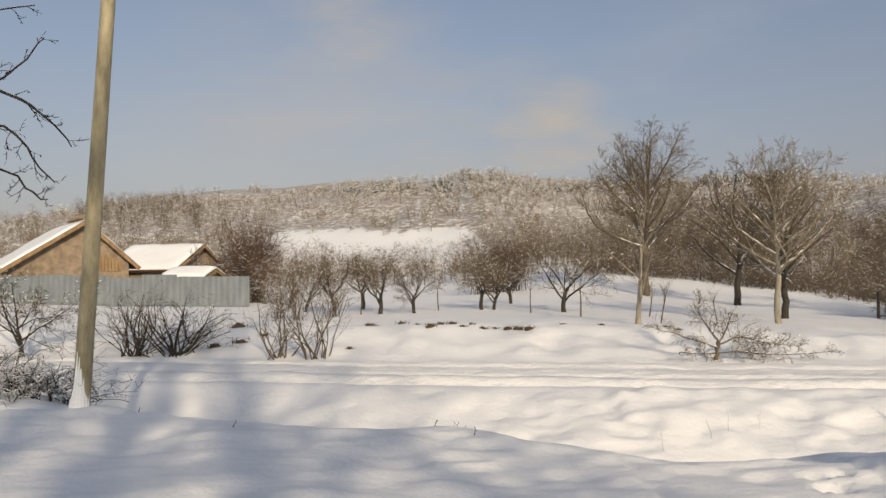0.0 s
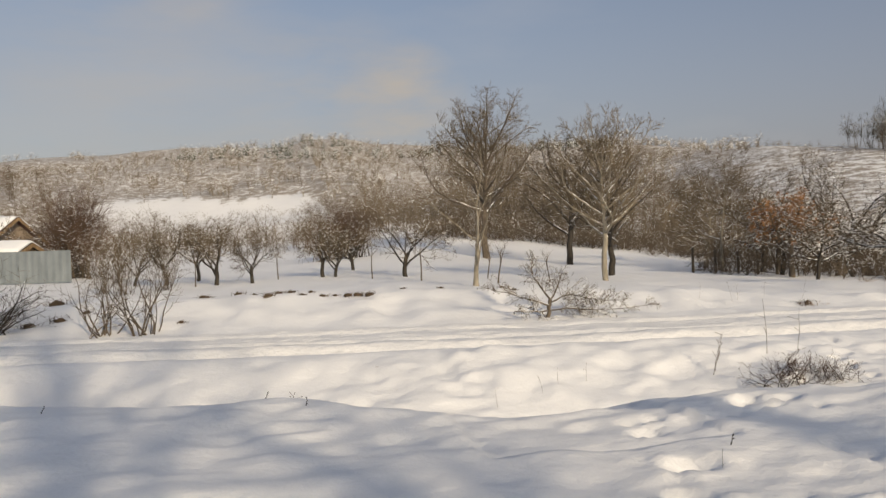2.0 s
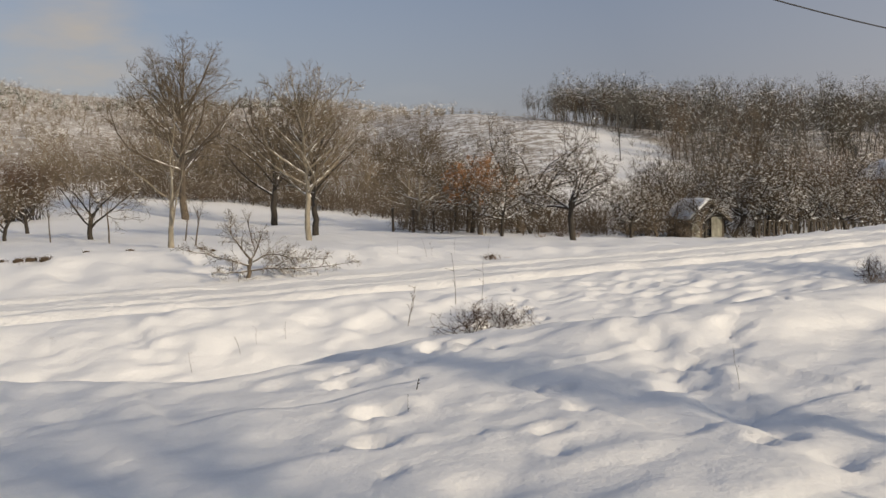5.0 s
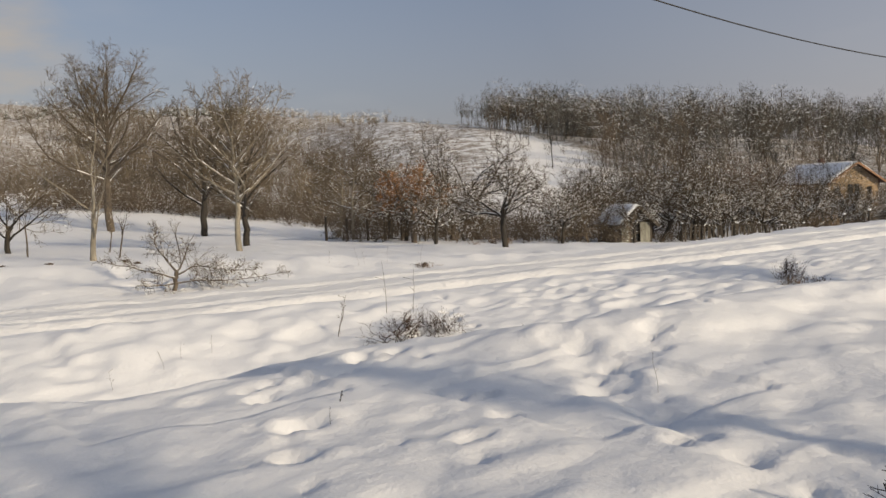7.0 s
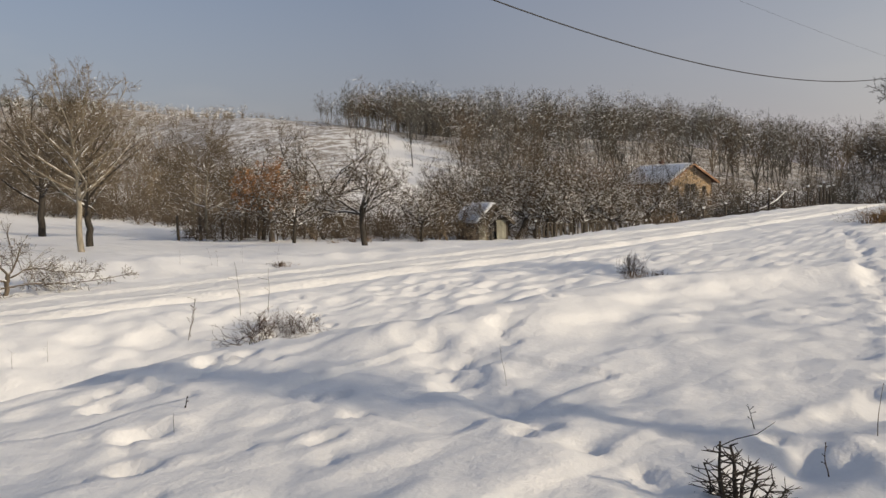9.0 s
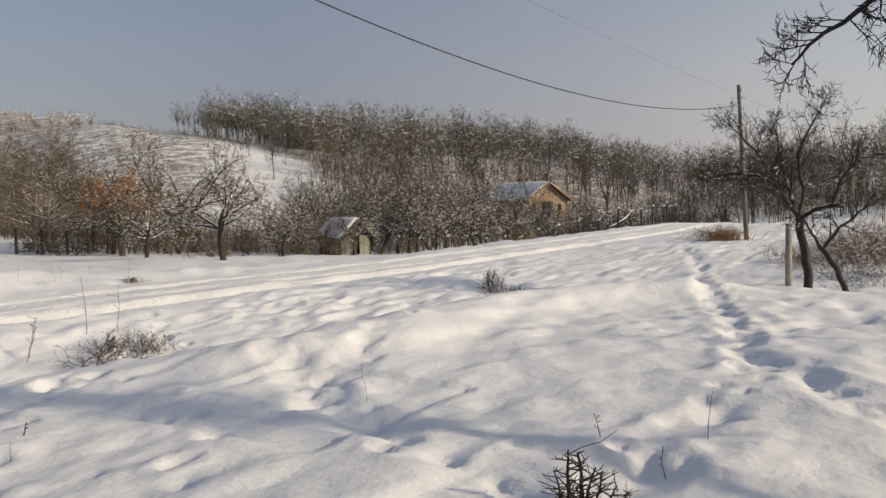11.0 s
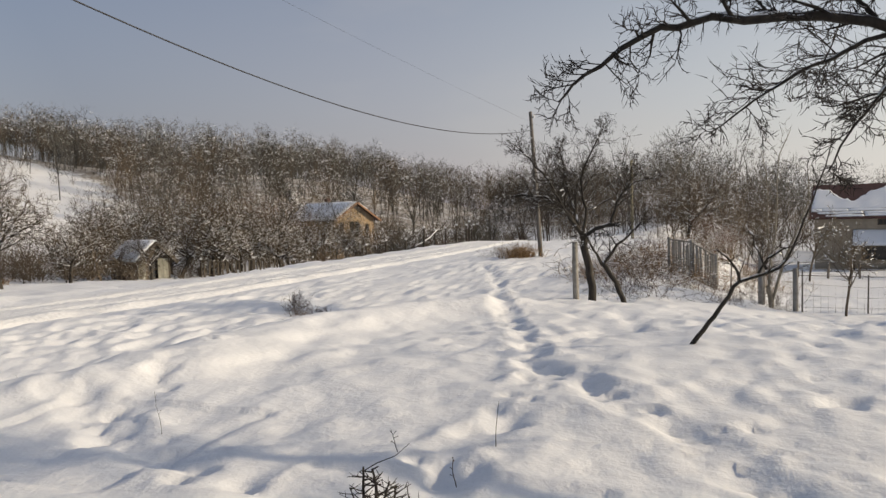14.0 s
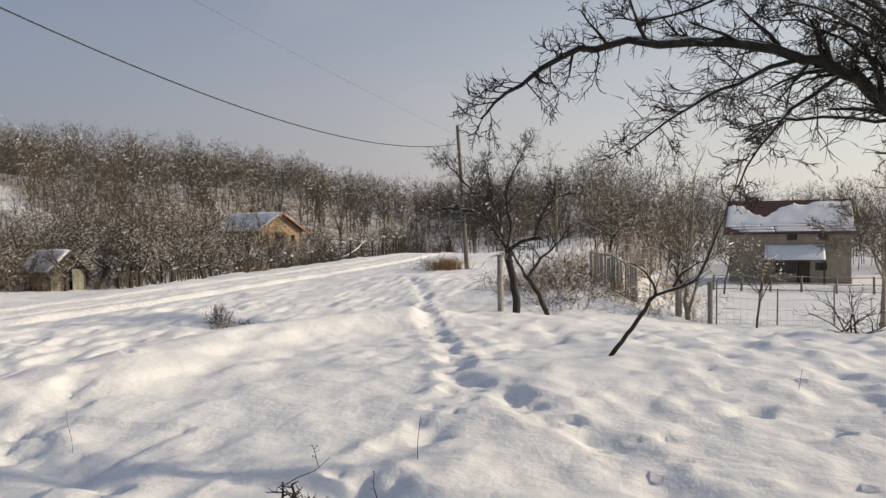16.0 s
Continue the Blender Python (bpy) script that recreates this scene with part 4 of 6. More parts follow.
hedge = shrub_parts(158, 100, 4.0, 30, 0.024, (DARK_BARK, HEDGE_TWIGS), levels=3, kids=(6, 6, 5), width=0.7, min_r=0.009, fleck=0.05, snow=0.08, snow_from=0.02)
hazel = [shrub_parts(150 + k, 26, 2.0, 34, 0.013, levels=3, kids=(5, 5, 4), width=0.25) for k in range(3)]
thicket = [shrub_parts(160 + k, 40, 3.6, 34, 0.022, (TWIGS, BROWN_CROWN), levels=3, kids=(6, 6, 5), width=0.9, min_r=0.006) for k in range(2)]



def dome_tree(seed, height, width, fork, trunk_r, limbs, side, bark, twig, low=80, first=0.0, **over):
    """A tall tree with a full round crown: limbs that part from the trunk one above another and end on a dome."""
    r = random.Random(seed)
    s = dict(STYLE, **{"levels": 4, "kids": (6, 6, 6, 5), "wobble": 0.10, "short": 0.56, "min_r": 0.008, "thick": 0.03, "snow_from": 0.025, "fleck": 0.06, "fat": 0.014, "spread": (20, 56), "lift": (0.0, 0.03, 0.03, 0.02), **over})
    stem, crown, snow = Wood(), Wood(), Wood()
    axis = [Vector((r.gauss(0, 0.03) * k, r.gauss(0, 0.03) * k, height * 0.72 * k / 6 - (0.15 if k == 0 else 0))) for k in range(7)]
    clad(r, stem, None, axis, trunk_r * 1.25, trunk_r * 0.22, 0, 0, s, sides=10)
    for k in range(limbs):
        u = (k + r.random() * 0.6) / limbs
        polar, a = math.acos(math.cos(radians(low)) + (0.995 - math.cos(radians(low))) * u), 2.399 * k + first
        end = Vector((math.cos(a) * math.sin(polar) * width / 2, math.sin(a) * math.sin(polar) * width / 2, height * (0.52 + 0.48 * math.cos(polar)))) * r.uniform(0.92, 1.04)
        z = height * (fork + (0.66 - fork) * u)
        i = min(int(z / (height * 0.12)), 5)
        at = axis[i].lerp(axis[i + 1], z / (height * 0.12) - i)
        mid = at.lerp(end, 0.5) + Vector((r.gauss(0, 0.04), r.gauss(0, 0.04), r.uniform(-0.05, 0.02))) * height
        clad(r, crown, snow, (at, mid, end), trunk_r * (0.50 - 0.22 * u), 0.012, side, height * 0.17, s, bare=0.22, up=0.25)
    return tree_parts(stem, crown, snow, bark, twig)


rng = random.Random(5)
ORCHARD = (  # x, y, height
    (-2.5, 31.5, 2.9), (-1.15, 31.9, 2.5), (-4.5, 32.9, 2.9), (1.6, 33.6, 2.9), (2.1, 33.3, 2.4), (4.9, 32.2, 3.4), (-6.0, 34.5, 2.6),
    (-3.6, 36.0, 2.8), (-7.3, 38.0, 2.6), (3.4, 40.0, 3.0))
for n, (x, y, h) in enumerate(ORCHARD):
    plant("plum_tree", plum[n % 4], x, y, rng.uniform(0, 360), h, "small bare plum tree dusted with snow in the orchard", group="orchard trees")
sapling = [bare_tree(170 + k, 1.1, 0.03, 5, 0.7, levels=3, kids=(4, 4, 3), crown_angle=(15, 45), lift=(0.05, 0.1, 0.05)) for k in range(2)]
for n, (x, y, h) in enumerate(((4.8, 27.8, 1.7), (6.65, 24.4, 1.5), (3.4, 31.0, 1.5), (8.0, 31.0, 1.6), (-0.2, 33.5, 1.6), (9.2, 26.8, 1.3), (-3.2, 31.0, 1.5))):
    plant("sapling", sapling[n % 2], x, y, rng.uniform(0, 360), h, "thin bare sapling in the snowy orchard", group="saplings")
plant("walnut_tree", dome_tree(121, 12.3, 8.8, 0.24, 0.22, 22, 19, BARK, TWIGS, 84, snow_from=0.06, fleck=0.03, min_r=0.009), 14.1, 55.2, 40, 12.3, "tall bare walnut tree with a broad round crown")
plant("walnut_tree", dome_tree(122, 8.8, 7.0, 0.2, 0.18, 15, 14, DARK_BARK, ORCHARD_TWIGS, 88, min_r=0.009), 18.0, 48.7, 130, 8.8, "dark bare walnut tree with low spreading limbs")
plant("walnut_tree", dome_tree(123, 6.0, 5.4, 0.2, 0.13, 14, 13, DARK_BARK, ORCHARD_TWIGS, 86, min_r=0.007), 14.4, 33.6, 250, 6.0, "dark bare tree with spreading limbs behind a pale trunk")
plant("ash_tree", open_ash, 5.6, 22.95, 20, 4.9, "young bare tree with cream-coloured bark on the bank", wide=1.1)
plant("ash_tree", dome_tree(124, 7.2, 5.4, 0.24, 0.105, 20, 18, PALE_BARK, TWIGS, 86, min_r=0.0062, thick=0.022), 12.3, 29.2, 100, 7.2, "tall bare tree with pale grey-brown bark in the orchard")
plant("hawthorn_bush", hedge, 4.6, 59.8, 0, 5.0, "broad dark rounded bush at the end of the field", "bush", wide=1.15)
plant("hawthorn_bush", thicket[1], 2.6, 56.0, 60, 3.2, "low dark bush at the end of the field", "bush")

# the row of trees across the road to the north-east
plant("birch_tree", slender[2], 22.6, 38.3, 0, 6.6, "bare pale birch beside a row of posts")
plant("birch_tree", slender[0], 25.8, 45.6, 120, 7.2, "bare birch behind a row of posts")
ROW = ((25.3, 38.9, 5.2, 0), (28.3, 36.9, 4.2, 1), (32.1, 38.95, 7.2, 2), (20.8, 23.6, 3.8, 1), (28.8, 28.5, 2.9, 0), (32.6, 30.3, 2.7, 2), (22.8, 31.0, 3.2, 0),
       (36.7, 34.7, 3.9, 1), (33.0, 32.7, 3.2, 2), (29.6, 44.0, 5.5, 0), (27.0, 34.0, 3.4, 2), (24.2, 35.6, 3.8, 1))
for x, y, h, k in ROW:
    plant("apple_tree", apple[k], x, y, rng.uniform(0, 360), 1.12 * h, "bare apple tree with snow along its limbs", group="roadside apple trees")
GARDEN = ((41.1, 32.7, 4.3, 0), (39.3, 28.5, 5.0, 1), (50.0, 34.0, 6.0, 2), (53.8, 31.9, 5.4, 0), (48.5, 27.1, 4.3, 1), (51.2, 39.2, 5.4, 2), (42.3, 27.7, 4.2, 0),
          (44.9, 27.3, 4.2, 2), (54.3, 26.7, 3.4, 1), (46.0, 31.0, 4.8, 0), (57.5, 29.0, 4.2, 1), (44.0, 36.5, 5.0, 1), (33.9, 28.2, 3.0, 3), (37.9, 29.6, 4.7, 2), (38.7, 27.5, 3.6, 3), (40.6, 30.3, 5.4, 3), (43.3, 29.7, 5.2, 2), (47.2, 29.6, 5.6, 3), (36.6, 32.0, 4.4, 1))
for x, y, h, k in GARDEN:
    plant("fruit_tree", apple[k % 3] if y < 29.8 else light[k], x, y, rng.uniform(0, 360), h, "old dark fruit tree with snowy crooked limbs", group="garden fruit trees")
for x, y, h, k in ((72.0, 34.5, 4.2, 1), (75.5, 33.5, 3.6, 0), (70.0, 38.0, 4.5, 1), (56.3, 35.5, 7.0, 0), (61.0, 39.0, 7.5, 1), (52.0, 37.0, 6.2, 1), (65.0, 36.0, 6.0, 0), (38.0, 0.8, 2.0, 0), (43.0, 0.4, 2.4, 1), (47.0, 1.4, 2.7, 0), (40.5, -1.4, 1.9, 1), (51.0, 0.0, 2.8, 0), (35.0, -0.6, 1.5, 1)):
    plant("thicket", thicket[k], x, y, rng.uniform(0, 360), h, "reddish-brown thicket of bare stems", "thicket", wide=0.8)


def oak(x, y, height):
    """A young oak that keeps its dead leaves."""
    kit = dict(bare_tree(181, 1.0, 0.07, 8, 1.4, crown_angle=(20, 70), fork=0.4, kids=(6, 6, 5, 3), leader=0.9))
    r = random.Random(4)
    crown = kit["crown"][0]
    verts, faces = [], []
    spots = [v.co for v in crown.vertices if v.co.z > 0.9]
    for _ in range(2600):
        c = r.choice(spots)
        if r.random() > 0.25 + 0.75 * math.exp(-((c.z - 1.9) / 0.7) ** 2):
            continue
        c = c + Vector((r.gauss(0, 0.04), r.gauss(0, 0.04), r.gauss(0, 0.04)))
        d = Vector((r.gauss(0, 1), r.gauss(0, 1), r.gauss(-0.5, 0.8))).normalized() * r.uniform(0.05, 0.09)
        o = d.orthogonal().normalized() * r.uniform(0.02, 0.035)
        i = len(verts)
        verts += [c[:], (c + d * 0.5 + o)[:], (c + d)[:], (c + d * 0.5 - o + Vector((0, 0, 0.015)))[:]]
        faces += [(i, i + 1, i + 2), (i, i + 2, i + 3)]
    me = bpy.data.meshes.new("foliage")
    me.from_pydata(verts, [], faces)
    me.materials.append(DEAD_LEAF)
    kit["foliage"] = (me, None)
    plant("oak_tree", kit, x, y, 0, height, "young oak with rusty dead leaves and some snow", wide=1.15)


oak(23.1, 33.2, 4.2)

# shrubs along the road
dark_hazel = shrub_parts(155, 26, 1.7, 68, 0.020, (DARK_BARK, ORCHARD_TWIGS), levels=3, kids=(5, 4, 3), width=0.16, min_r=0.0055, fleck=0.0, lift=(0.05, 0.05, 0.03))
willow = [shrub_parts(156 + 2 * k, 13, 2.0, 44, 0.022, (BARK, TWIGS), levels=3, kids=(5, 4, 3), width=0.16, min_r=0.006, fleck=0.0, lift=(0.04, 0.08, 0.05)) for k in range(2)]
plant("hazel_bush", dark_hazel, -7.85, 20.4, 0, 2.1, "dark leafless bush on the snowy road bank", "bush", wide=1.3)
plant("hazel_bush", dark_hazel, -6.75, 20.3, 70, 2.0, "broad leafless bush on the snowy road bank", "bush", wide=1.35)
plant("willow_bush", willow[0], -4.1, 19.7, 30, 2.15, "spreading bare willow bush beside the road", "bush", wide=1.0)
plant("willow_bush", willow[1], -3.1, 19.6, 200, 2.15, "spreading bare willow bush beside the road", "bush", wide=0.9)
for x, y, h, k in ((-4.9, 26.5, 2.2, 0), (-5.9, 28.5, 2.4, 1), (-3.9, 28.5, 2.2, 2)):
    plant("sucker_clump", hazel[k], x, y, 90 * k, h, "tall clump of bare plum suckers", "bush", group="sucker clumps", wide=0.7)
plant("roadside_tree", light[2], -10.5, 19.9, 45, 2.7, "small bare tree beside the road")
plant("hedge_tree", hedge, -10.6, 44.5, 90, 6.0, "dense dark brown hedge tree behind the metal fence", wide=0.8)
plant("hedge_tree", thicket[1], -9.6, 43.0, 10, 3.4, "reddish-brown leafless hedge behind the fence", wide=0.8)
plant("hedge_tree", light[0], -14.7, 47.0, 50, 3.6, "snow-dusted garden tree behind the fence")
plant("hedge_tree", light[1], -13.2, 45.0, 150, 3.0, "snow-dusted garden tree behind the fence")
# ---------------------------------------------------------------- trees on our bank
def shaped_tree(name, limbs, seed, style, bark, twig, label, snowy=True):
    """A tree whose trunk and main limbs follow given places. limbs: places, radii at both ends, side branches, their length."""
    r = random.Random(seed)
    stem, crown, snow = Wood(), Wood(), Wood() if snowy else None
    base = Vector(limbs[0][0][0])
    for n, (pts, r0, r1, count, length) in enumerate(limbs):
        pts = [Vector(p) - base for p in pts]
        if n == 0:
            pts = [pts[0] - Vector((0, 0, 0.15))] + pts
            clad(r, stem, None, pts, r0, r1, 0, 0, style, sides=10)
        else:
            clad(r, crown, snow, pts, r0, r1, count, length, style)
    kit = tree_parts(stem, crown, snow, bark, twig)
    ob = empty(name, base.x, base.y, base.z)
    for key, (me, _) in kit.items():
        p = new(key, me)
        p.parent = ob
        if key != "trunk":
            p["kind"] = "stuff"
    return tagged(ob, label, "tree")


OLD = dict(STYLE, levels=4, kids=(6, 7, 7, 5), lift=(0.0, 0.05, 0.04, 0.02), wobble=0.20, thick=0.012, min_r=0.0042, snow_from=0.02, snow=0.3, fleck=0.03, short=0.64, fine=2)


def beside(u, z, depth=0.0):
    """A place of the old apple tree: metres along its spread, height, depth."""
    return (18.2 + 0.17 * u + 0.98 * depth, 2.9 - 0.98 * u + 0.17 * depth, -0.42 + z)


shaped_tree("apple_tree", [
    ((beside(0, 0), beside(-0.03, 0.6), beside(-0.10, 1.1), beside(-0.19, 1.5)), 0.095, 0.08, 0, 0),
    ((beside(-0.19, 1.5), beside(-0.5, 2.0, 0.1), beside(-1.0, 2.38, 0.2), beside(-1.7, 2.45, 0.3), beside(-2.1, 2.2, 0.3)), 0.055, 0.014, 28, 0.95),
    ((beside(-0.25, 1.6), beside(-0.6, 2.1, -0.3), beside(-0.9, 2.7, -0.5), beside(-1.3, 3.2, -0.6), beside(-1.6, 3.5, -0.7)), 0.04, 0.010, 28, 0.95),
    ((beside(-0.2, 1.55), beside(-0.1, 2.1, 0.3), beside(-0.2, 2.8, 0.5), beside(0.1, 3.5, 0.6), beside(0.3, 3.9, 0.6)), 0.04, 0.010, 28, 0.95),
    ((beside(-0.15, 1.5), beside(0.25, 1.72, -0.2), beside(0.6, 1.75, -0.3)), 0.05, 0.034, 3, 0.5),
    ((beside(0.42, 1.75, -0.25), beside(0.58, 2.2, -0.2), beside(0.75, 2.5, -0.1), beside(1.1, 2.7, 0), beside(1.5, 2.75, 0.1)), 0.036, 0.01, 16, 0.65),
    ((beside(-0.22, 1.6), beside(-0.45, 2.3, 0.6), beside(-0.6, 3.0, 1.0), beside(-0.7, 3.6, 1.2)), 0.038, 0.009, 26, 0.95),
    ((beside(0.85, 2.6, 0), beside(0.9, 2.9, 0.1), beside(1.0, 3.2, 0.2)), 0.022, 0.009, 6, 0.5),
], 301, OLD, DARK_BARK, DARK_TWIGS, "old crooked apple tree with dark bare branches")
shaped_tree("apple_tree", [
    ((beside(0.68, 0.02, -0.6), beside(0.5, 0.5, -0.6), beside(0.2, 0.95, -0.6)), 0.065, 0.05, 0, 0),
    ((beside(0.2, 0.9, -0.6), beside(0.05, 1.2, -0.7), beside(-0.1, 1.5, -0.8)), 0.036, 0.012, 8, 0.7),
    ((beside(0.25, 0.9, -0.6), beside(0.55, 1.3, -0.5), beside(0.9, 1.6, -0.4), beside(1.1, 1.8, -0.4)), 0.04, 0.012, 10, 0.7),
], 302, OLD, DARK_BARK, DARK_TWIGS, "small leaning apple tree beside an older one")

# the apple tree close to the path: a long limb arching over, drooping twigs
DROOP = dict(STYLE, levels=4, fine=3, kids=(6, 6, 7, 4), thin=0.52, lift=(0.0, -0.03, -0.03, 0.0), wobble=0.23, thick=0.008, min_r=0.0032, snow_from=0.03, snow=0.12, short=0.62, fleck=0.0, spread=(24, 62))
shaped_tree("apple_tree", [
    (((5.3, -5.0, at_ground(5.3, -5.0)), (5.28, -4.98, 0.7), (5.34, -4.9, 1.3), (5.45, -4.7, 1.7)), 0.14, 0.10, 0, 0),
    (((5.45, -4.7, 1.65), (6.0, -3.6, 1.74), (6.35, -2.5, 1.86), (6.45, -2.06, 2.08), (6.37, -1.62, 2.39), (6.23, -1.32, 2.61), (6.18, -1.07, 2.73), (5.96, -0.37, 2.83), (5.75, 0.25, 2.79), (5.62, 0.61, 2.66), (5.54, 0.82, 2.49), (5.45, 0.99, 2.32)), 0.072, 0.006, 52, 0.58),
    (((6.18, -1.07, 2.72), (6.03, -0.73, 2.59), (5.85, -0.43, 2.45), (5.71, -0.18, 2.28), (5.56, 0.08, 2.08)), 0.018, 0.004, 20, 0.5),
    (((6.45, -2.4, 1.9), (6.40, -1.88, 2.64), (6.20, -1.48, 2.85), (5.97, -1.10, 2.99), (5.73, -0.70, 3.12)), 0.024, 0.004, 30, 0.5),
    (((6.23, -1.32, 2.61), (6.09, -0.98, 2.36), (5.92, -0.75, 2.10), (5.84, -0.60, 1.82)), 0.016, 0.004, 16, 0.5),
    (((6.45, -2.3, 1.95), (6.39, -1.91, 2.28), (6.23, -1.35, 2.30), (6.10, -0.91, 2.30), (5.94, -0.58, 2.25)), 0.02, 0.004, 20, 0.5),
    (((6.40, -1.9, 2.64), (6.23, -1.35, 3.24), (6.03, -0.73, 3.16), (5.86, -0.19, 2.98), (5.75, 0.20, 2.98)), 0.02, 0.004, 26, 0.36),
    (((6.45, -2.4, 1.9), (6.8, -2.1, 2.6), (7.1, -1.8, 3.1), (7.3, -1.4, 3.5)), 0.03, 0.006, 8, 0.5),
    (((5.45, -4.7, 1.65), (5.2, -5.1, 2.4), (4.8, -5.5, 3.1), (4.4, -5.8, 3.6)), 0.07, 0.012, 18, 0.9),
    (((6.42, -2.0, 2.2), (6.35, -1.7, 2.9), (6.2, -1.3, 3.15), (6.05, -0.9, 3.3)), 0.022, 0.004, 20, 0.5),
    (((6.4, -1.9, 2.3), (6.45, -1.6, 2.7), (6.4, -1.2, 2.95), (6.3, -0.8, 3.05)), 0.02, 0.004, 20, 0.5),
    (((6.45, -2.3, 1.95), (6.75, -2.1, 2.45), (6.9, -1.9, 2.85), (6.9, -1.5, 3.2)), 0.026, 0.006, 24, 0.5),
    (((6.45, -2.2, 2.0), (6.6, -2.0, 2.6), (6.55, -1.75, 3.0), (6.4, -1.5, 3.3)), 0.024, 0.005, 24, 0.5),
], 303, DROOP, DARK_BARK, DARK_TWIGS, "old apple tree with a long dark limb arching low")
shaped_tree("plum_tree", [
    (((9.95, 0.45, -0.02), (9.96, 0.28, 0.23), (10.0, 0.08, 0.5), (10.06, -0.12, 0.78)), 0.031, 0.023, 0, 0),
    (((10.06, -0.12, 0.78), (10.15, -0.54, 0.92), (10.24, -0.76, 1.31), (10.32, -0.96, 1.84), (10.40, -1.16, 2.44)), 0.02, 0.005, 12, 0.45),
    (((10.06, -0.12, 0.78), (10.06, -0.05, 0.99), (10.06, 0.14, 1.16)), 0.02, 0.006, 7, 0.35),
    (((10.1, -0.3, 0.86), (10.0, -0.5, 1.1), (9.95, -0.75, 1.2)), 0.016, 0.005, 7, 0.3),
    (((10.1, -0.4, 0.9), (10.3, -0.3, 1.2), (10.4, -0.2, 1.4)), 0.014, 0.005, 6, 0.3),
], 304, dict(OLD, levels=3, kids=(4, 5, 4), short=0.6, min_r=0.003), DARK_BARK, DARK_TWIGS, "slender leaning plum tree rising from the snow")

# trees of the yard to the south-east
multi = bare_tree(190, 0.5, 0.062, 3, 3.8, bark=PALE_BARK, twig=ORCHARD_TWIGS, crown_angle=(2, 11), lift=(0, 0.01, 0.05, 0.03), kids=(6, 13, 6, 4), spread=(30, 62), short=0.36, fork=0.3, thin=0.42, min_r=0.004, bare=(0.2, 0.15, 0.1), fleck=0.08, fat=0.01)
plant("cherry_tree", multi, 22.9, -1.0, 0, 5.1, "bare cherry tree with several pale upright stems", wide=1.0)
young = bare_tree(191, 1.2, 0.03, 7, 1.0, bark=BARK, twig=TWIGS, crown_angle=(20, 55), lift=(0, 0.05, 0.03), kids=(5, 6, 5, 3), fork=0.6)
plant("young_tree", young, 21.2, -2.55, 0, 2.5, "young bare tree in front of the yard")
plant("yard_tree", slender[1], 23.7, -6.0, 60, 5.0, "bare tree at the edge of the yard")
plant("low_bush", shrub_parts(193, 12, 1.0, 70, 0.014, (DARK_BARK, DARK_TWIGS), levels=3, kids=(4, 4, 3), width=0.15), 14.2, -3.1, 0, 0.95, "sprawling bare bush on the snow", "bush", wide=1.5)
for x, y, h, k in ((50.2, -4.2, 4.8, 0), (47.5, -2.0, 4.0, 2), (57.0, -1.0, 5.0, 0), (60.3, 2.9, 5.2, 1), (58, -17, 5.0, 2)):
    plant("yard_tree", light[k + 1] if k else young, x, y, 70 * k + x, h, "bare fruit tree in the snowy yard", group="yard trees")
tall_far = []
for k in range(3):
    me = big_kits[k].mesh("crown")
    me.materials.append(WOODS)
    me.materials.append(SNOW_LYING)
    tall_far.append({"crown": (me, None)})
for x, y, h in ((75.4, -0.9, 8.5), (70.3, 0.5, 7.6), (80, 4, 9), (66, 5.5, 6.5), (84, -4, 9.0), (88, 6, 9.5), (78, -20, 8.5), (82, -14, 8)):
    plant("ash_tree", tall_far[int(x) % 3], x, y, x * 7, h, "bare tall tree behind the house", group="trees behind the house")

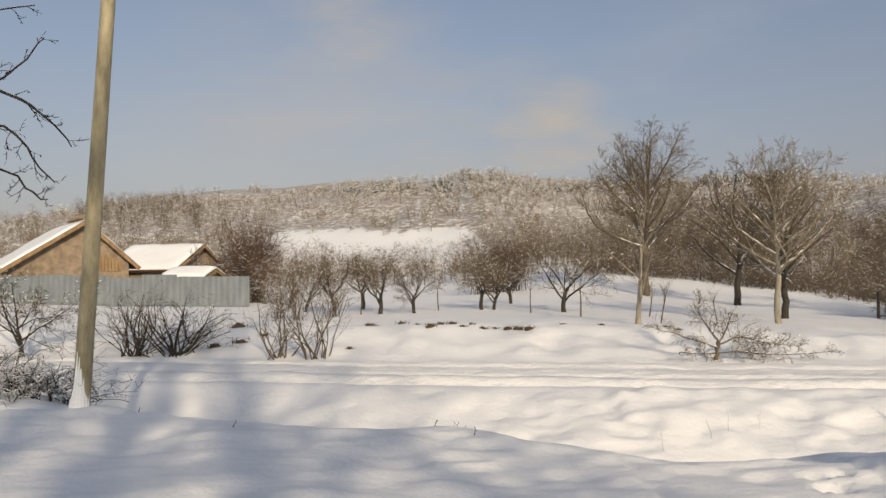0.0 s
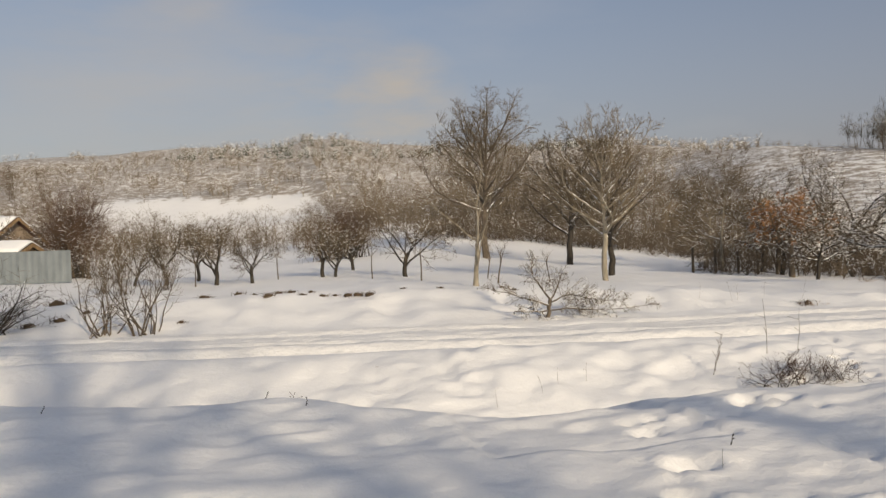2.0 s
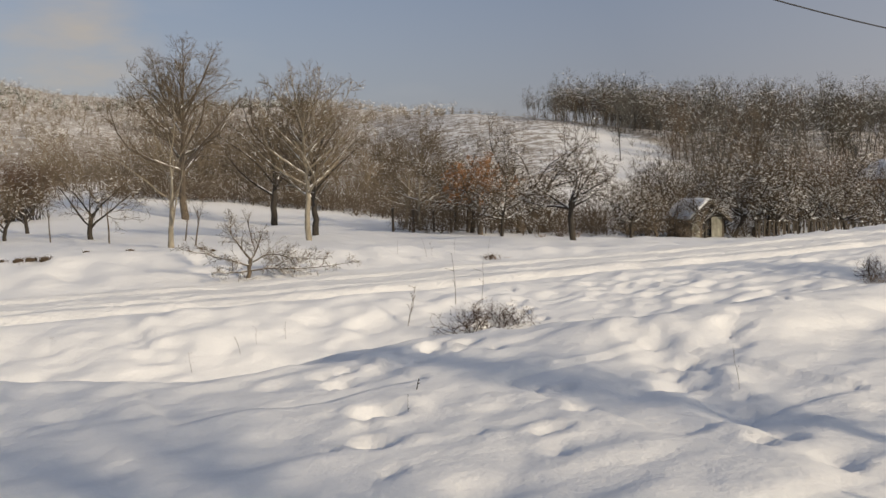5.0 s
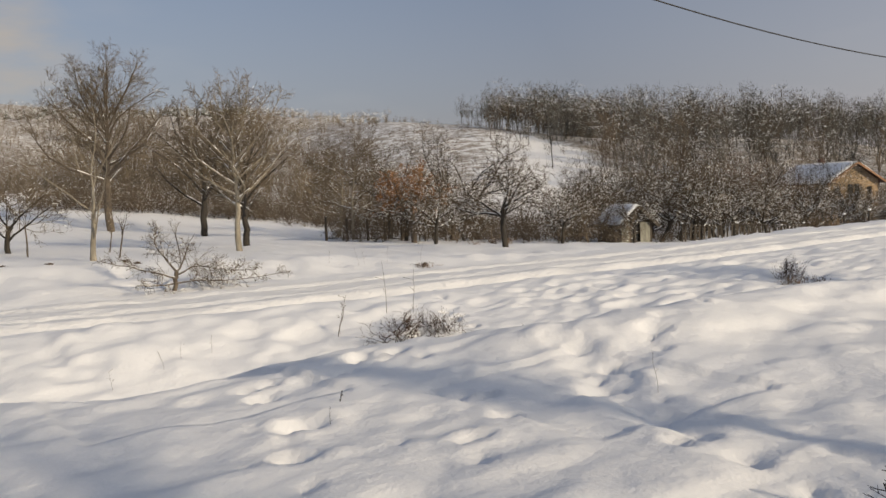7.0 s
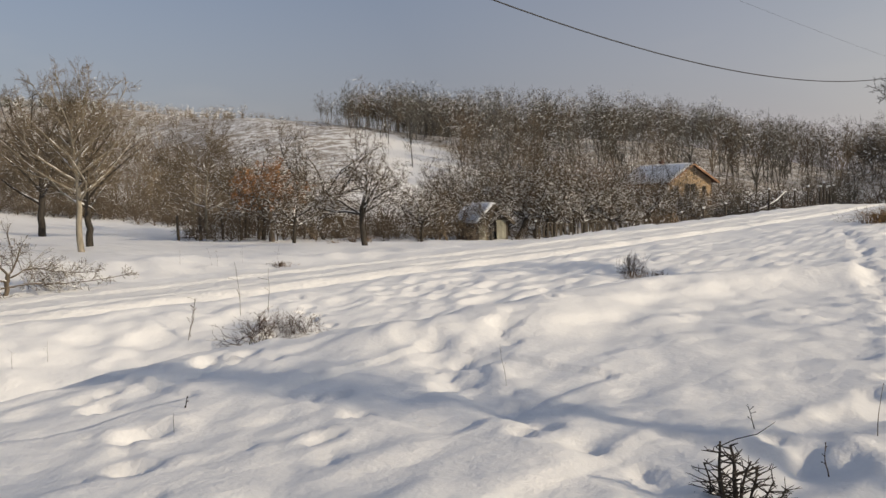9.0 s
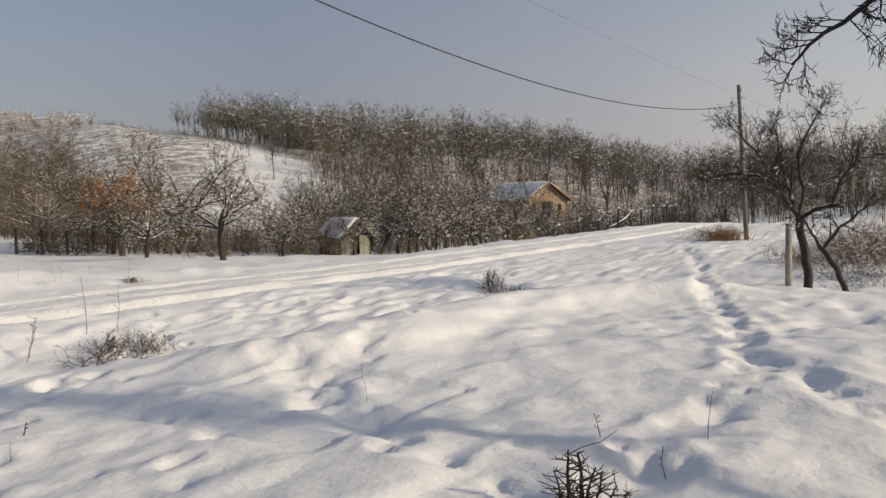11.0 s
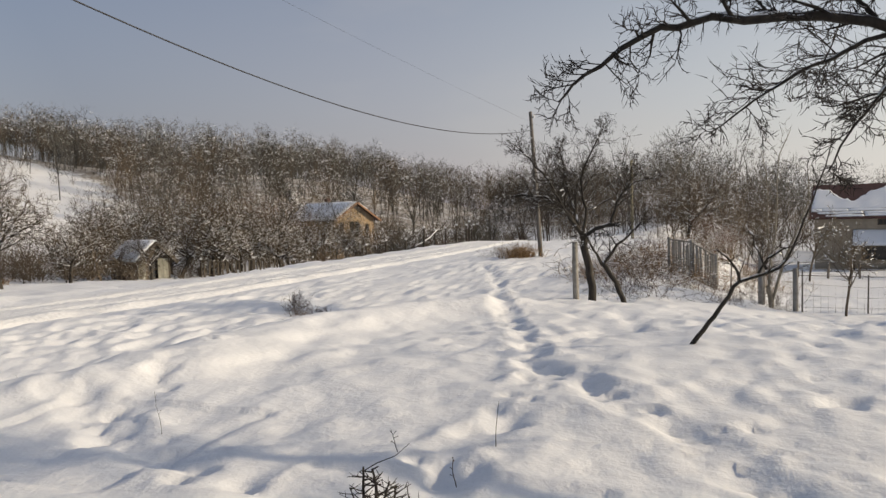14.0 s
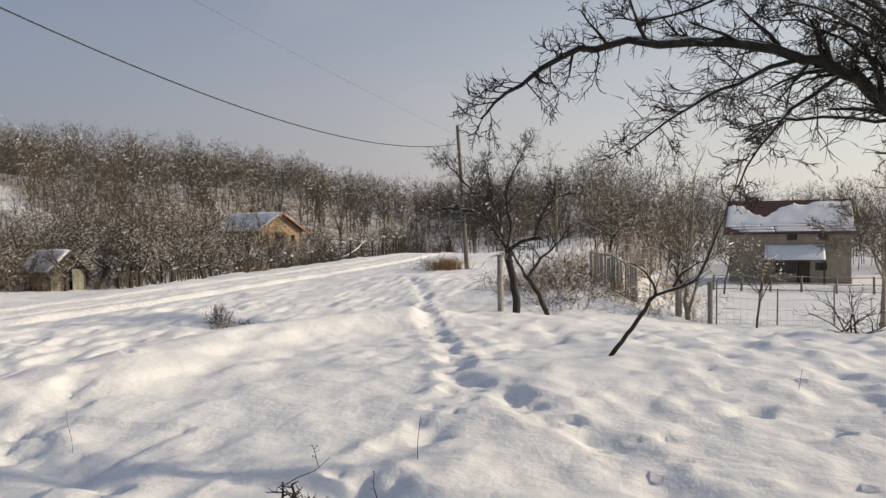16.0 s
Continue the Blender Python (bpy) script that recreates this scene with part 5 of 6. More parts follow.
# trees behind the camera's place: only their shade and one crown's edge come into view
SPUR = dict(STYLE, levels=4, fine=2, kids=(3, 3, 3, 3), thin=0.55, lift=(0.0, 0.0, 0.02, 0.02), wobble=0.2, thick=0.007, min_r=0.0034, fleck=0.0, snow=0.0, short=0.55, spread=(25, 60))
shaped_tree("cherry_tree", [
    (((-6.0, 5.6, at_ground(-6.0, 5.6)), (-6.0, 5.6, 0.8), (-5.95, 5.62, 1.6), (-5.85, 5.65, 2.2)), 0.12, 0.09, 0, 0),
    (((-5.85, 5.65, 2.1), (-5.2, 5.8, 2.8), (-4.3, 6.05, 3.25), (-3.51, 6.29, 3.15), (-3.25, 6.42, 2.98), (-3.05, 6.52, 2.72)), 0.028, 0.005, 12, 0.34),
    (((-5.9, 5.65, 2.0), (-5.0, 5.8, 2.5), (-4.2, 6.1, 2.85), (-3.5, 6.29, 2.85), (-3.3, 6.39, 2.6), (-3.16, 6.47, 2.42)), 0.02, 0.005, 12, 0.3),
    (((-5.9, 5.65, 1.9), (-5.0, 5.8, 2.2), (-4.2, 6.1, 2.5), (-3.5, 6.29, 2.5), (-3.3, 6.39, 2.32), (-3.2, 6.44, 2.28)), 0.018, 0.005, 12, 0.28),
    (((-5.85, 5.65, 2.2), (-5.2, 5.8, 3.1), (-4.4, 6.0, 3.5), (-3.7, 6.25, 3.2), (-3.42, 6.33, 3.32), (-3.24, 6.43, 3.6)), 0.02, 0.005, 12, 0.3),
    (((-5.85, 5.65, 2.2), (-5.3, 5.75, 3.4), (-4.5, 5.95, 3.9), (-3.8, 6.2, 3.75), (-3.3, 6.4, 3.86)), 0.02, 0.005, 12, 0.3),
    (((-5.85, 5.65, 2.2), (-6.1, 5.4, 3.2), (-6.3, 5.0, 4.2)), 0.06, 0.01, 14, 0.8),
    (((-5.85, 5.65, 2.2), (-6.6, 5.9, 3.0), (-7.3, 6.2, 3.8)), 0.06, 0.01, 14, 0.8),
], 305, SPUR, DARK_BARK, DARK_TWIGS, "bare cherry tree beside the wooden pole", False)
shade_kits = [bare_tree(197 + k, 1.5, 0.12, 9, 2.1, bark=DARK_BARK, twig=DARK_TWIGS, crown_angle=(25, 78), fork=0.5, kids=(5, 5, 4, 3), min_r=0.009, thin=0.55, snowy=False) for k in range(3)]
# unseen trees, added only to throw dappled shade on the near snow
SHADE = ((0.0, -6.6, 5.4, 0, 1.25), (1.9, -5.6, 4.8, 1, 1.25), (3.9, -7.4, 5.2, 2, 1.15), (-2.4, -5.8, 4.6, 2, 1.2))
for x, y, h, k, wd in SHADE:
    plant("shade_tree", shade_kits[k], x, y, 50 * k + 20 * x, h, "unseen bare tree added to shade the foreground snow", group="garden trees", wide=wd)
poplar = bare_tree(196, 7.0, 0.17, 10, 3.0, bark=BARK, twig=TWIGS, crown_angle=(15, 35), fork=0.55, kids=(5, 5, 4), levels=3, leader=1.0, trunk_wobble=0.02, snowy=False)
# unseen shade casters; the first three line up with the ditch wall's shadow stripes
for x, y, h in ((1.3, -12.0, 17), (2.25, -12.0, 16.5), (3.3, -12.2, 17), (-0.6, -12.5, 10.5), (5.4, -13.0, 11)):
    plant("shade_poplar", poplar, x, y, x * 30, h, "unseen tall straight bare poplar placed to cast its shadow", group="poplars")
# ---------------------------------------------------------------- houses, fences, poles
def add_box(bm, x0, x1, y0, y1, z0, z1, m=None):
    vs = [bm.verts.new((x, y, z)) for x in (x0, x1) for y in (y0, y1) for z in (z0, z1)]
    for f in ((0, 1, 3, 2), (4, 6, 7, 5), (0, 4, 5, 1), (2, 3, 7, 6), (0, 2, 6, 4), (1, 5, 7, 3)):
        bm.faces.new([vs[i] for i in f])
    if m is not None:
        bmesh.ops.transform(bm, matrix=m, verts=vs)


def box_part(name, parent, mat, size, m, label="", bevel=0.0):
    """A box of a size standing on its own middle, placed by m."""
    bm = bmesh.new()
    w, d, h = size
    add_box(bm, -w / 2, w / 2, -d / 2, d / 2, 0, h, m)
    if bevel:
        bmesh.ops.bevel(bm, geom=bm.edges[:], offset=bevel, segments=1, affect='EDGES')
    bmesh.ops.recalc_face_normals(bm, faces=bm.faces[:])
    return part(name, bm, mat, parent, label)


def holed_wall(length, height, thick, holes):
    """An upright wall along x from 0, its outside at y = 0, with openings (x0, x1, z0, z1)."""
    bm = bmesh.new()
    xs = sorted({0, length, *(v for h in holes for v in h[:2])})
    zs = sorted({0, height, *(v for h in holes for v in h[2:] if v < height)})
    vs = {(i, k, y): bm.verts.new((x, y * thick, z)) for i, x in enumerate(xs) for k, z in enumerate(zs) for y in (0, 1)}

    def solid(i, k):
        if not (0 <= i < len(xs) - 1 and 0 <= k < len(zs) - 1):
            return False
        cx, cz = (xs[i] + xs[i + 1]) / 2, (zs[k] + zs[k + 1]) / 2
        return not any(h[0] < cx < h[1] and h[2] < cz < h[3] for h in holes)

    for i in range(len(xs) - 1):
        for k in range(len(zs) - 1):
            if not solid(i, k):
                continue
            for y in (0, 1):
                bm.faces.new([vs[p] for p in ((i, k, y), (i + 1, k, y), (i + 1, k + 1, y), (i, k + 1, y))])
            for di, dk, p, q in ((-1, 0, (i, k), (i, k + 1)), (1, 0, (i + 1, k), (i + 1, k + 1)), (0, -1, (i, k), (i + 1, k)), (0, 1, (i, k + 1), (i + 1, k + 1))):
                if not solid(i + di, k + dk):
                    bm.faces.new([vs[p + (0,)], vs[q + (0,)], vs[q + (1,)], vs[p + (1,)]])
    bmesh.ops.recalc_face_normals(bm, faces=bm.faces[:])
    return bm


def window_part(parent, x0, x1, z0, z1, m, frame_mat=None, bars=1, name="window"):
    """A window set into an opening: frame with a mullion, and panes."""
    f = frame_mat or WHITE_FRAME
    bm = bmesh.new()
    e = 0.07
    for a, b, c, d in ((x0, x0 + e, z0, z1), (x1 - e, x1, z0, z1), (x0 + e, x1 - e, z0, z0 + e), (x0 + e, x1 - e, z1 - e, z1)):
        add_box(bm, a, b, 0.07, 0.14, c, d, m)
    for k in range(bars):
        x = x0 + (x1 - x0) * (k + 1) / (bars + 1)
        add_box(bm, x - 0.025, x + 0.025, 0.075, 0.135, z0 + e, z1 - e, m)
    win = part(name, bm, f, parent)
    bm = bmesh.new()
    add_box(bm, x0 + e, x1 - e, 0.10, 0.115, z0 + e, z1 - e, m)
    part("pane", bm, GLASS, win)
    return win


def slab(name, parent, mat, corners, thick, label="", rough=0.0, seed=0, bite=None, cells=(26, 14)):
    """A sloping slab on four corners (low left, low right, high right, high left), thickened upwards; rough: an uneven, rounded top of snow."""
    a, b, c, d = (Vector(p) for p in corners)
    nrm = (b - a).cross(d - a).normalized()
    if nrm.z < 0:
        nrm = -nrm
    n, k = cells if rough else (1, 1)
    bm = bmesh.new()
    grid = {}
    for lay in (0, 1):
        for i in range(n + 1):
            for j in range(k + 1):
                u, v = i / n, j / k
                p = a.lerp(b, u).lerp(d.lerp(c, u), v * (bite(u) if bite else 1))
                h = 0.0
                if lay:
                    e = min(u, 1 - u) * n
                    g = min(v, 1 - v) * k
                    h = thick * (1 - (0.55 * math.exp(-e * 1.3) + 0.55 * math.exp(-g * 1.3) if rough else 0))
                    if rough:
                        h += rough * float(bumps(p.x * 1.0 + seed, p.y + p.z, 0.8, 60 + seed))
                grid[lay, i, j] = bm.verts.new(p + nrm * h)
    for i in range(n):
        for j in range(k):
            bm.faces.new((grid[1, i, j], grid[1, i + 1, j], grid[1, i + 1, j + 1], grid[1, i, j + 1]))
            bm.faces.new((grid[0, i, j], grid[0, i, j + 1], grid[0, i + 1, j + 1], grid[0, i + 1, j]))
    for i in range(n):
        bm.faces.new((grid[0, i, 0], grid[0, i + 1, 0], grid[1, i + 1, 0], grid[1, i, 0]))
        bm.faces.new((grid[0, i, k], grid[1, i, k], grid[1, i + 1, k], grid[0, i + 1, k]))
    for j in range(k):
        bm.faces.new((grid[0, 0, j], grid[1, 0, j], grid[1, 0, j + 1], grid[0, 0, j + 1]))
        bm.faces.new((grid[0, n, j], grid[0, n, j + 1], grid[1, n, j + 1], grid[1, n, j]))
    bmesh.ops.recalc_face_normals(bm, faces=bm.faces[:])
    if rough:
        for f in bm.faces:
            f.smooth = True
    return part(name, bm, mat, parent, label)


def gabled_house(name, x, y, z, turn, half_l, half_r, depth, eave_l, eave_r, ridge, wall_mat, roof_mat, label, gable_holes=(), left_holes=(), over=0.45,
                 snow=0.16, frame_mat=None, gable_mat=None, category="house", bars=1):
    """A house whose front gable looks along -y. half_l, half_r: from the ridge line to the side walls."""
    ob = empty(name, x, y, z, turn)
    w = half_l + half_r
    low = min(eave_l, eave_r)
    t = 0.3
    # front and back gable
    for yy, holes in ((0, gable_holes), (depth - t, ())):
        wl = part("wall", holed_wall(w, low, t, holes), wall_mat, ob)
        wl.matrix_basis = pose(-half_l, yy, 0)
        bm = bmesh.new()
        pf = [(-half_l, low), (half_r, low), (half_r, eave_r), (0, ridge), (-half_l, eave_l)]
        pf = [p for n, p in enumerate(pf) if p not in pf[:n]]
        a = [bm.verts.new((px, yy, pz)) for px, pz in pf]
        b = [bm.verts.new((px, yy + t, pz)) for px, pz in pf]
        bm.faces.new(a)
        bm.faces.new(b[::-1])
        for i in range(len(a)):
            bm.faces.new((a[i], b[i], b[(i + 1) % len(a)], a[(i + 1) % len(a)]))
        bmesh.ops.recalc_face_normals(bm, faces=bm.faces[:])
        part("gable", bm, gable_mat or wall_mat, ob)
    m = pose(-half_l, 0, 0)
    for h in gable_holes:
        window_part(ob, *h, m, frame_mat, bars, "door" if h[2] < 0.1 else "window")
    # side walls
    wl = part("wall", holed_wall(depth - 2 * t, eave_l, t, [(depth - 2 * t - h[1] + t, depth - 2 * t - h[0] + t, h[2], h[3]) for h in left_holes]), wall_mat, ob)
    wl.matrix_basis = pose(-half_l, depth - t, 0, 0, 0, -90)
    for h in left_holes:
        window_part(ob, depth - h[1], depth - h[0], h[2], h[3], pose(-half_l, depth, 0, 0, 0, -90), frame_mat, bars, "door" if h[2] < 0.1 else "window")
    wl = part("wall", holed_wall(depth - 2 * t, eave_r, t, ()), wall_mat, ob)
    wl.matrix_basis = pose(half_r, t, 0, 0, 0, 90)
    # roof, with overhang
    sl, sr = (ridge - eave_l) / half_l, (ridge - eave_r) / half_r
    a0, a1 = -over, depth + over
    lo_l, lo_r = (-half_l - over, eave_l - sl * over + 0.02), (half_r + over, eave_r - sr * over + 0.02)
    top = ridge + 0.02
    slab("roof", ob, roof_mat, ((lo_l[0], a1, lo_l[1]), (lo_l[0], a0, lo_l[1]), (0, a0, top), (0, a1, top)), 0.12)
    slab("roof", ob, roof_mat, ((lo_r[0], a0, lo_r[1]), (lo_r[0], a1, lo_r[1]), (0, a1, top), (0, a0, top)), 0.12)
    if snow:
        u = 0.13
        slab("roof_snow", ob, SNOW_LYING, ((lo_l[0] + 0.05, a1 - 0.05, lo_l[1] + u), (lo_l[0] + 0.05, a0 + 0.05, lo_l[1] + u), (0, a0 + 0.05, top + u), (0, a1 - 0.05, top + u)), snow, "", 0.03, 1)
        slab("roof_snow", ob, SNOW_LYING, ((lo_r[0] - 0.05, a0 + 0.05, lo_r[1] + u), (lo_r[0] - 0.05, a1 - 0.05, lo_r[1] + u), (0, a1 - 0.05, top + u), (0, a0 + 0.05, top + u)), snow, "", 0.03, 2)
    # barge boards on the front gable
    for s_, lo in ((1, lo_l), (-1, lo_r)):
        bm = bmesh.new()
        d = Vector((0 - lo[0], 0, top - lo[1]))
        ang = math.atan2(d.z, d.x)
        add_box(bm, 0, d.length, a0 - 0.04, a0 - 0.004, -0.08, 0.10, pose(lo[0], 0, lo[1], 0, -math.degrees(ang), 0))
        part("barge_board", bm, ORANGE_BOARDS if wall_mat is OCHRE_WALL else (DARK_WOOD if wall_mat is DARK_WOOD else BROWN_WOOD), ob)
    return tagged(ob, label, category)


# the ochre house to the north-east
ochre = gabled_house("house", 80.6, 39.5, -2.9, -22.5, 2.85, 2.85, 7.8, 4.45, 4.45, 6.15, OCHRE_WALL, RED_TILES,
                     "two-storey ochre house with a snow-covered gable roof",
                     ((0.7, 1.3, 2.95, 3.8), (2.15, 2.8, 2.5, 4.1), (2.9, 3.55, 2.5, 4.1), (4.4, 5.0, 2.95, 3.8), (0.9, 1.8, 0.8, 1.9), (3.9, 4.8, 0.8, 1.9)),
                     ((1.5, 2.6, 0.9, 2.0), (5.5, 6.6, 0.9, 2.0)), 0.6, 0.14, DARK_WOOD)
box_part("chimney", ochre, RED_TILES, (0.5, 0.5, 1.5), pose(0.8, 5.6, 5.3), "", 0.02)
bm = bmesh.new()
add_box(bm, -2.6, 2.6, -1.2, -0.02, 2.3, 2.42)
part("balcony", bm, DARK_WOOD, ochre)
for k in range(7):
    box_part("balcony_post", ochre, DARK_WOOD, (0.09, 0.09, 2.3 if k % 3 == 0 else 0.8), pose(-2.5 + 5.0 * k / 6, -1.12, 0 if k % 3 == 0 else 2.42))

# the grey house in the yard to the south-east
grey = gabled_house("house", 67.7, -14.7, -3.1, -8.7, 3.9, 3.9, 8.4, 3.9, 3.9, 6.2, GREY_PLASTER, RED_TILES,
                    "grey plastered house with patchy snow on dark red tiles",
                    ((2.0, 3.0, 0.9, 2.1),),
                    ((1.5, 2.2, 3.25, 3.7), (3.6, 4.3, 3.25, 3.7), (3.7, 5.3, 0.75, 1.75), (1.6, 2.4, 1.0, 1.6)), 0.35, 0.0, DARK_WOOD)


def on_roof(v, yy):
    return (-4.25 + 4.25 * v, yy, 3.69 + 2.53 * v + 0.145)


def slid(u):
    """Where the snow still lies, up the slope: it slid off near the ridge."""
    return 0.80 + 0.16 * float(bumps(u, 0.3, 0.09, 71)) * 0.6 + 0.05 * float(bumps(u, 0.7, 0.022, 72)) - 0.42 * math.exp(-((u - 0.30) / 0.13) ** 2) + 0.10 * ease(u, 0.6, 0.8)


rs = random.Random(92)
slab("roof_snow", grey, SNOW_LYING, (on_roof(0.235, 8.65), on_roof(0.235, -0.25), on_roof(1.0, -0.2), on_roof(1.0, 8.6)), 0.05, "", 0.035, 5, slid, (60, 18))
for row in range(3):
    at = -0.3
    while at < 8.3:
        ln = rs.uniform(1.2, 3.6)
        v0, end = 0.008 + 0.076 * row + rs.uniform(0.0, 0.022), min(at + ln, 8.65)
        if rs.random() > 0.12:
            slab("roof_snow", grey, SNOW_LYING, (on_roof(v0, end), on_roof(v0, at), on_roof(0.083 + 0.076 * row, at), on_roof(0.083 + 0.076 * row, end)), 0.05, "", 0.02, row, None, (14, 4))
        at += ln + rs.uniform(0.0, 0.08)
slab("porch_roof", grey, DARK_WOOD, ((-5.7, 5.9, 1.75), (-5.7, 1.7, 1.75), (-3.93, 1.7, 2.85), (-3.93, 5.9, 2.85)), 0.08)
slab("roof_snow", grey, SNOW_LYING, ((-5.68, 5.85, 1.84), (-5.68, 1.75, 1.84), (-3.97, 1.75, 2.93), (-3.97, 5.85, 2.93)), 0.06, "", 0.025, 9)
for yy in (1.85, 5.75):
    box_part("porch_post", grey, DARK_WOOD, (0.12, 0.12, 1.75), pose(-5.55, yy, 0))
bm = bmesh.new()
add_box(bm, -4.02, -3.93, 2.75, 3.65, 0.05, 1.7)
part("door", bm, DARK_WOOD, grey)

# the old farmhouse behind the metal fence, and its outbuildings
farm = gabled_house("farmhouse", -20.2, 44.8, 0.2, 35, 4.9, 2.4, 8.0, 1.25, 2.3, 4.45, OLD_PLASTER, RED_TILES, "old farmhouse with a brown boarded gable and snowy roof",
                    ((1.3, 2.2, 0.5, 1.1), (4.2, 5.0, 0.5, 1.15)), (), 0.5, 0.17, DARK_WOOD, OLD_PLASTER)
for k in range(14):
    box_part("gable_board", farm, BROWN_WOOD, (0.17, 0.05, 0.55 + 0.06 * (k % 3)), pose(-4.3 + 0.2 * k, -0.03, 0.8 + 0.02 * (k % 2)))
for k in range(9):
    box_part("gable_board", farm, BROWN_WOOD, (0.15, 0.05, 1.2 - 0.08 * k), pose(0.4 + 0.19 * k, -0.03, 1.75))
for k in range(12):
    box_part("ridge_tile", farm, BROWN_WOOD, (0.3, 0.26, 0.13), pose(-0.16, 0.0 + 0.32 * k, 4.69), "", 0.03)
barn = gabled_house("barn", -16.2, 53.0, 0.2, 70, 2.6, 2.6, 5.2, 1.9, 1.9, 3.4, OLD_PLASTER, RED_TILES, "low barn with a thick white snow roof", (), ((1.0, 1.8, 0.7, 1.4),), 0.4, 0.2, category="barn")
lean_to = gabled_house("wood_store", -12.2, 42.2, 0.15, 75, 1.0, 1.0, 2.2, 1.35, 1.35, 1.75, BROWN_WOOD, DARK_WOOD, "small wooden store under rounded snow", (), (), 0.25, 0.2, category="shed")

# the little shed across the road
shed = gabled_house("shed", 35.3, 29.2, -1.45, -16, 1.0, 1.0, 2.3, 1.1, 1.1, 1.95, DARK_WOOD, DARK_WOOD, "small weathered wooden shed with a snowy roof",
                    ((0.65, 1.35, 0.02, 1.05),), ((0.8, 1.4, 0.4, 0.9),), 0.3, 0.15, DARK_WOOD, DARK_WOOD, "shed", 0)
for k in range(7):
    box_part("wall_board", shed, PALE_BOARDS, (0.16, 0.04, 1.1), pose(-0.92 + (0.16 * k if k < 3 else 0.16 * k + 0.72), -0.025, 0.02))


# ---- fences
def sheet_fence(x0, y0, x1, y1, panels, height):
    """A fence of ribbed metal sheets, a panel each, on posts."""
    ln = math.hypot(x1 - x0, y1 - y0) / panels
    turn = math.degrees(math.atan2(y1 - y0, x1 - x0))
    fence = empty("metal_fence", x0, y0, at_ground(x0, y0))
    for p in range(panels):
        t = (p + 0.5) / panels
        px, py = x0 + (x1 - x0) * t, y0 + (y1 - y0) * t
        bm = bmesh.new()
        n = 36
        h = height + 0.05 * math.sin(p * 2.3)
        rows = []
        for side in (0, 0.012):
            for zz in (0.05, h):
                rows.append([bm.verts.new((-ln / 2 + (ln - 0.012) * i / n, side + 0.008 * math.sin(i * 2 * math.pi / 6), zz)) for i in range(n + 1)])
        for i in range(n):
            bm.faces.new((rows[0][i], rows[0][i + 1], rows[1][i + 1], rows[1][i]))
            bm.faces.new((rows[2][i], rows[3][i], rows[3][i + 1], rows[2][i + 1]))
            bm.faces.new((rows[1][i], rows[1][i + 1], rows[3][i + 1], rows[3][i]))
        ob = part("panel", bm, SHEET_METAL, fence)
        ob.matrix_basis = pose(px - x0, py - y0, at_ground(px, py) - at_ground(x0, y0), 0.6 * math.sin(p * 1.7), 0, turn)
        bm = bmesh.new()
        add_box(bm, -0.05, 0.05, 0.05, 0.13, -0.3, h - 0.05)
        ob = part("post", bm, GREY_WOOD, fence)
        ob.matrix_basis = pose(px - x0 - math.cos(radians(turn)) * ln / 2, py - y0 - math.sin(radians(turn)) * ln / 2, at_ground(px, py) - at_ground(x0, y0), 0, 0, turn)
    return tagged(fence, "grey corrugated metal fence along the farmyard", "fence")


sheet_fence(-26.0, 41.5, -9.2, 37.9, 9, 1.5)


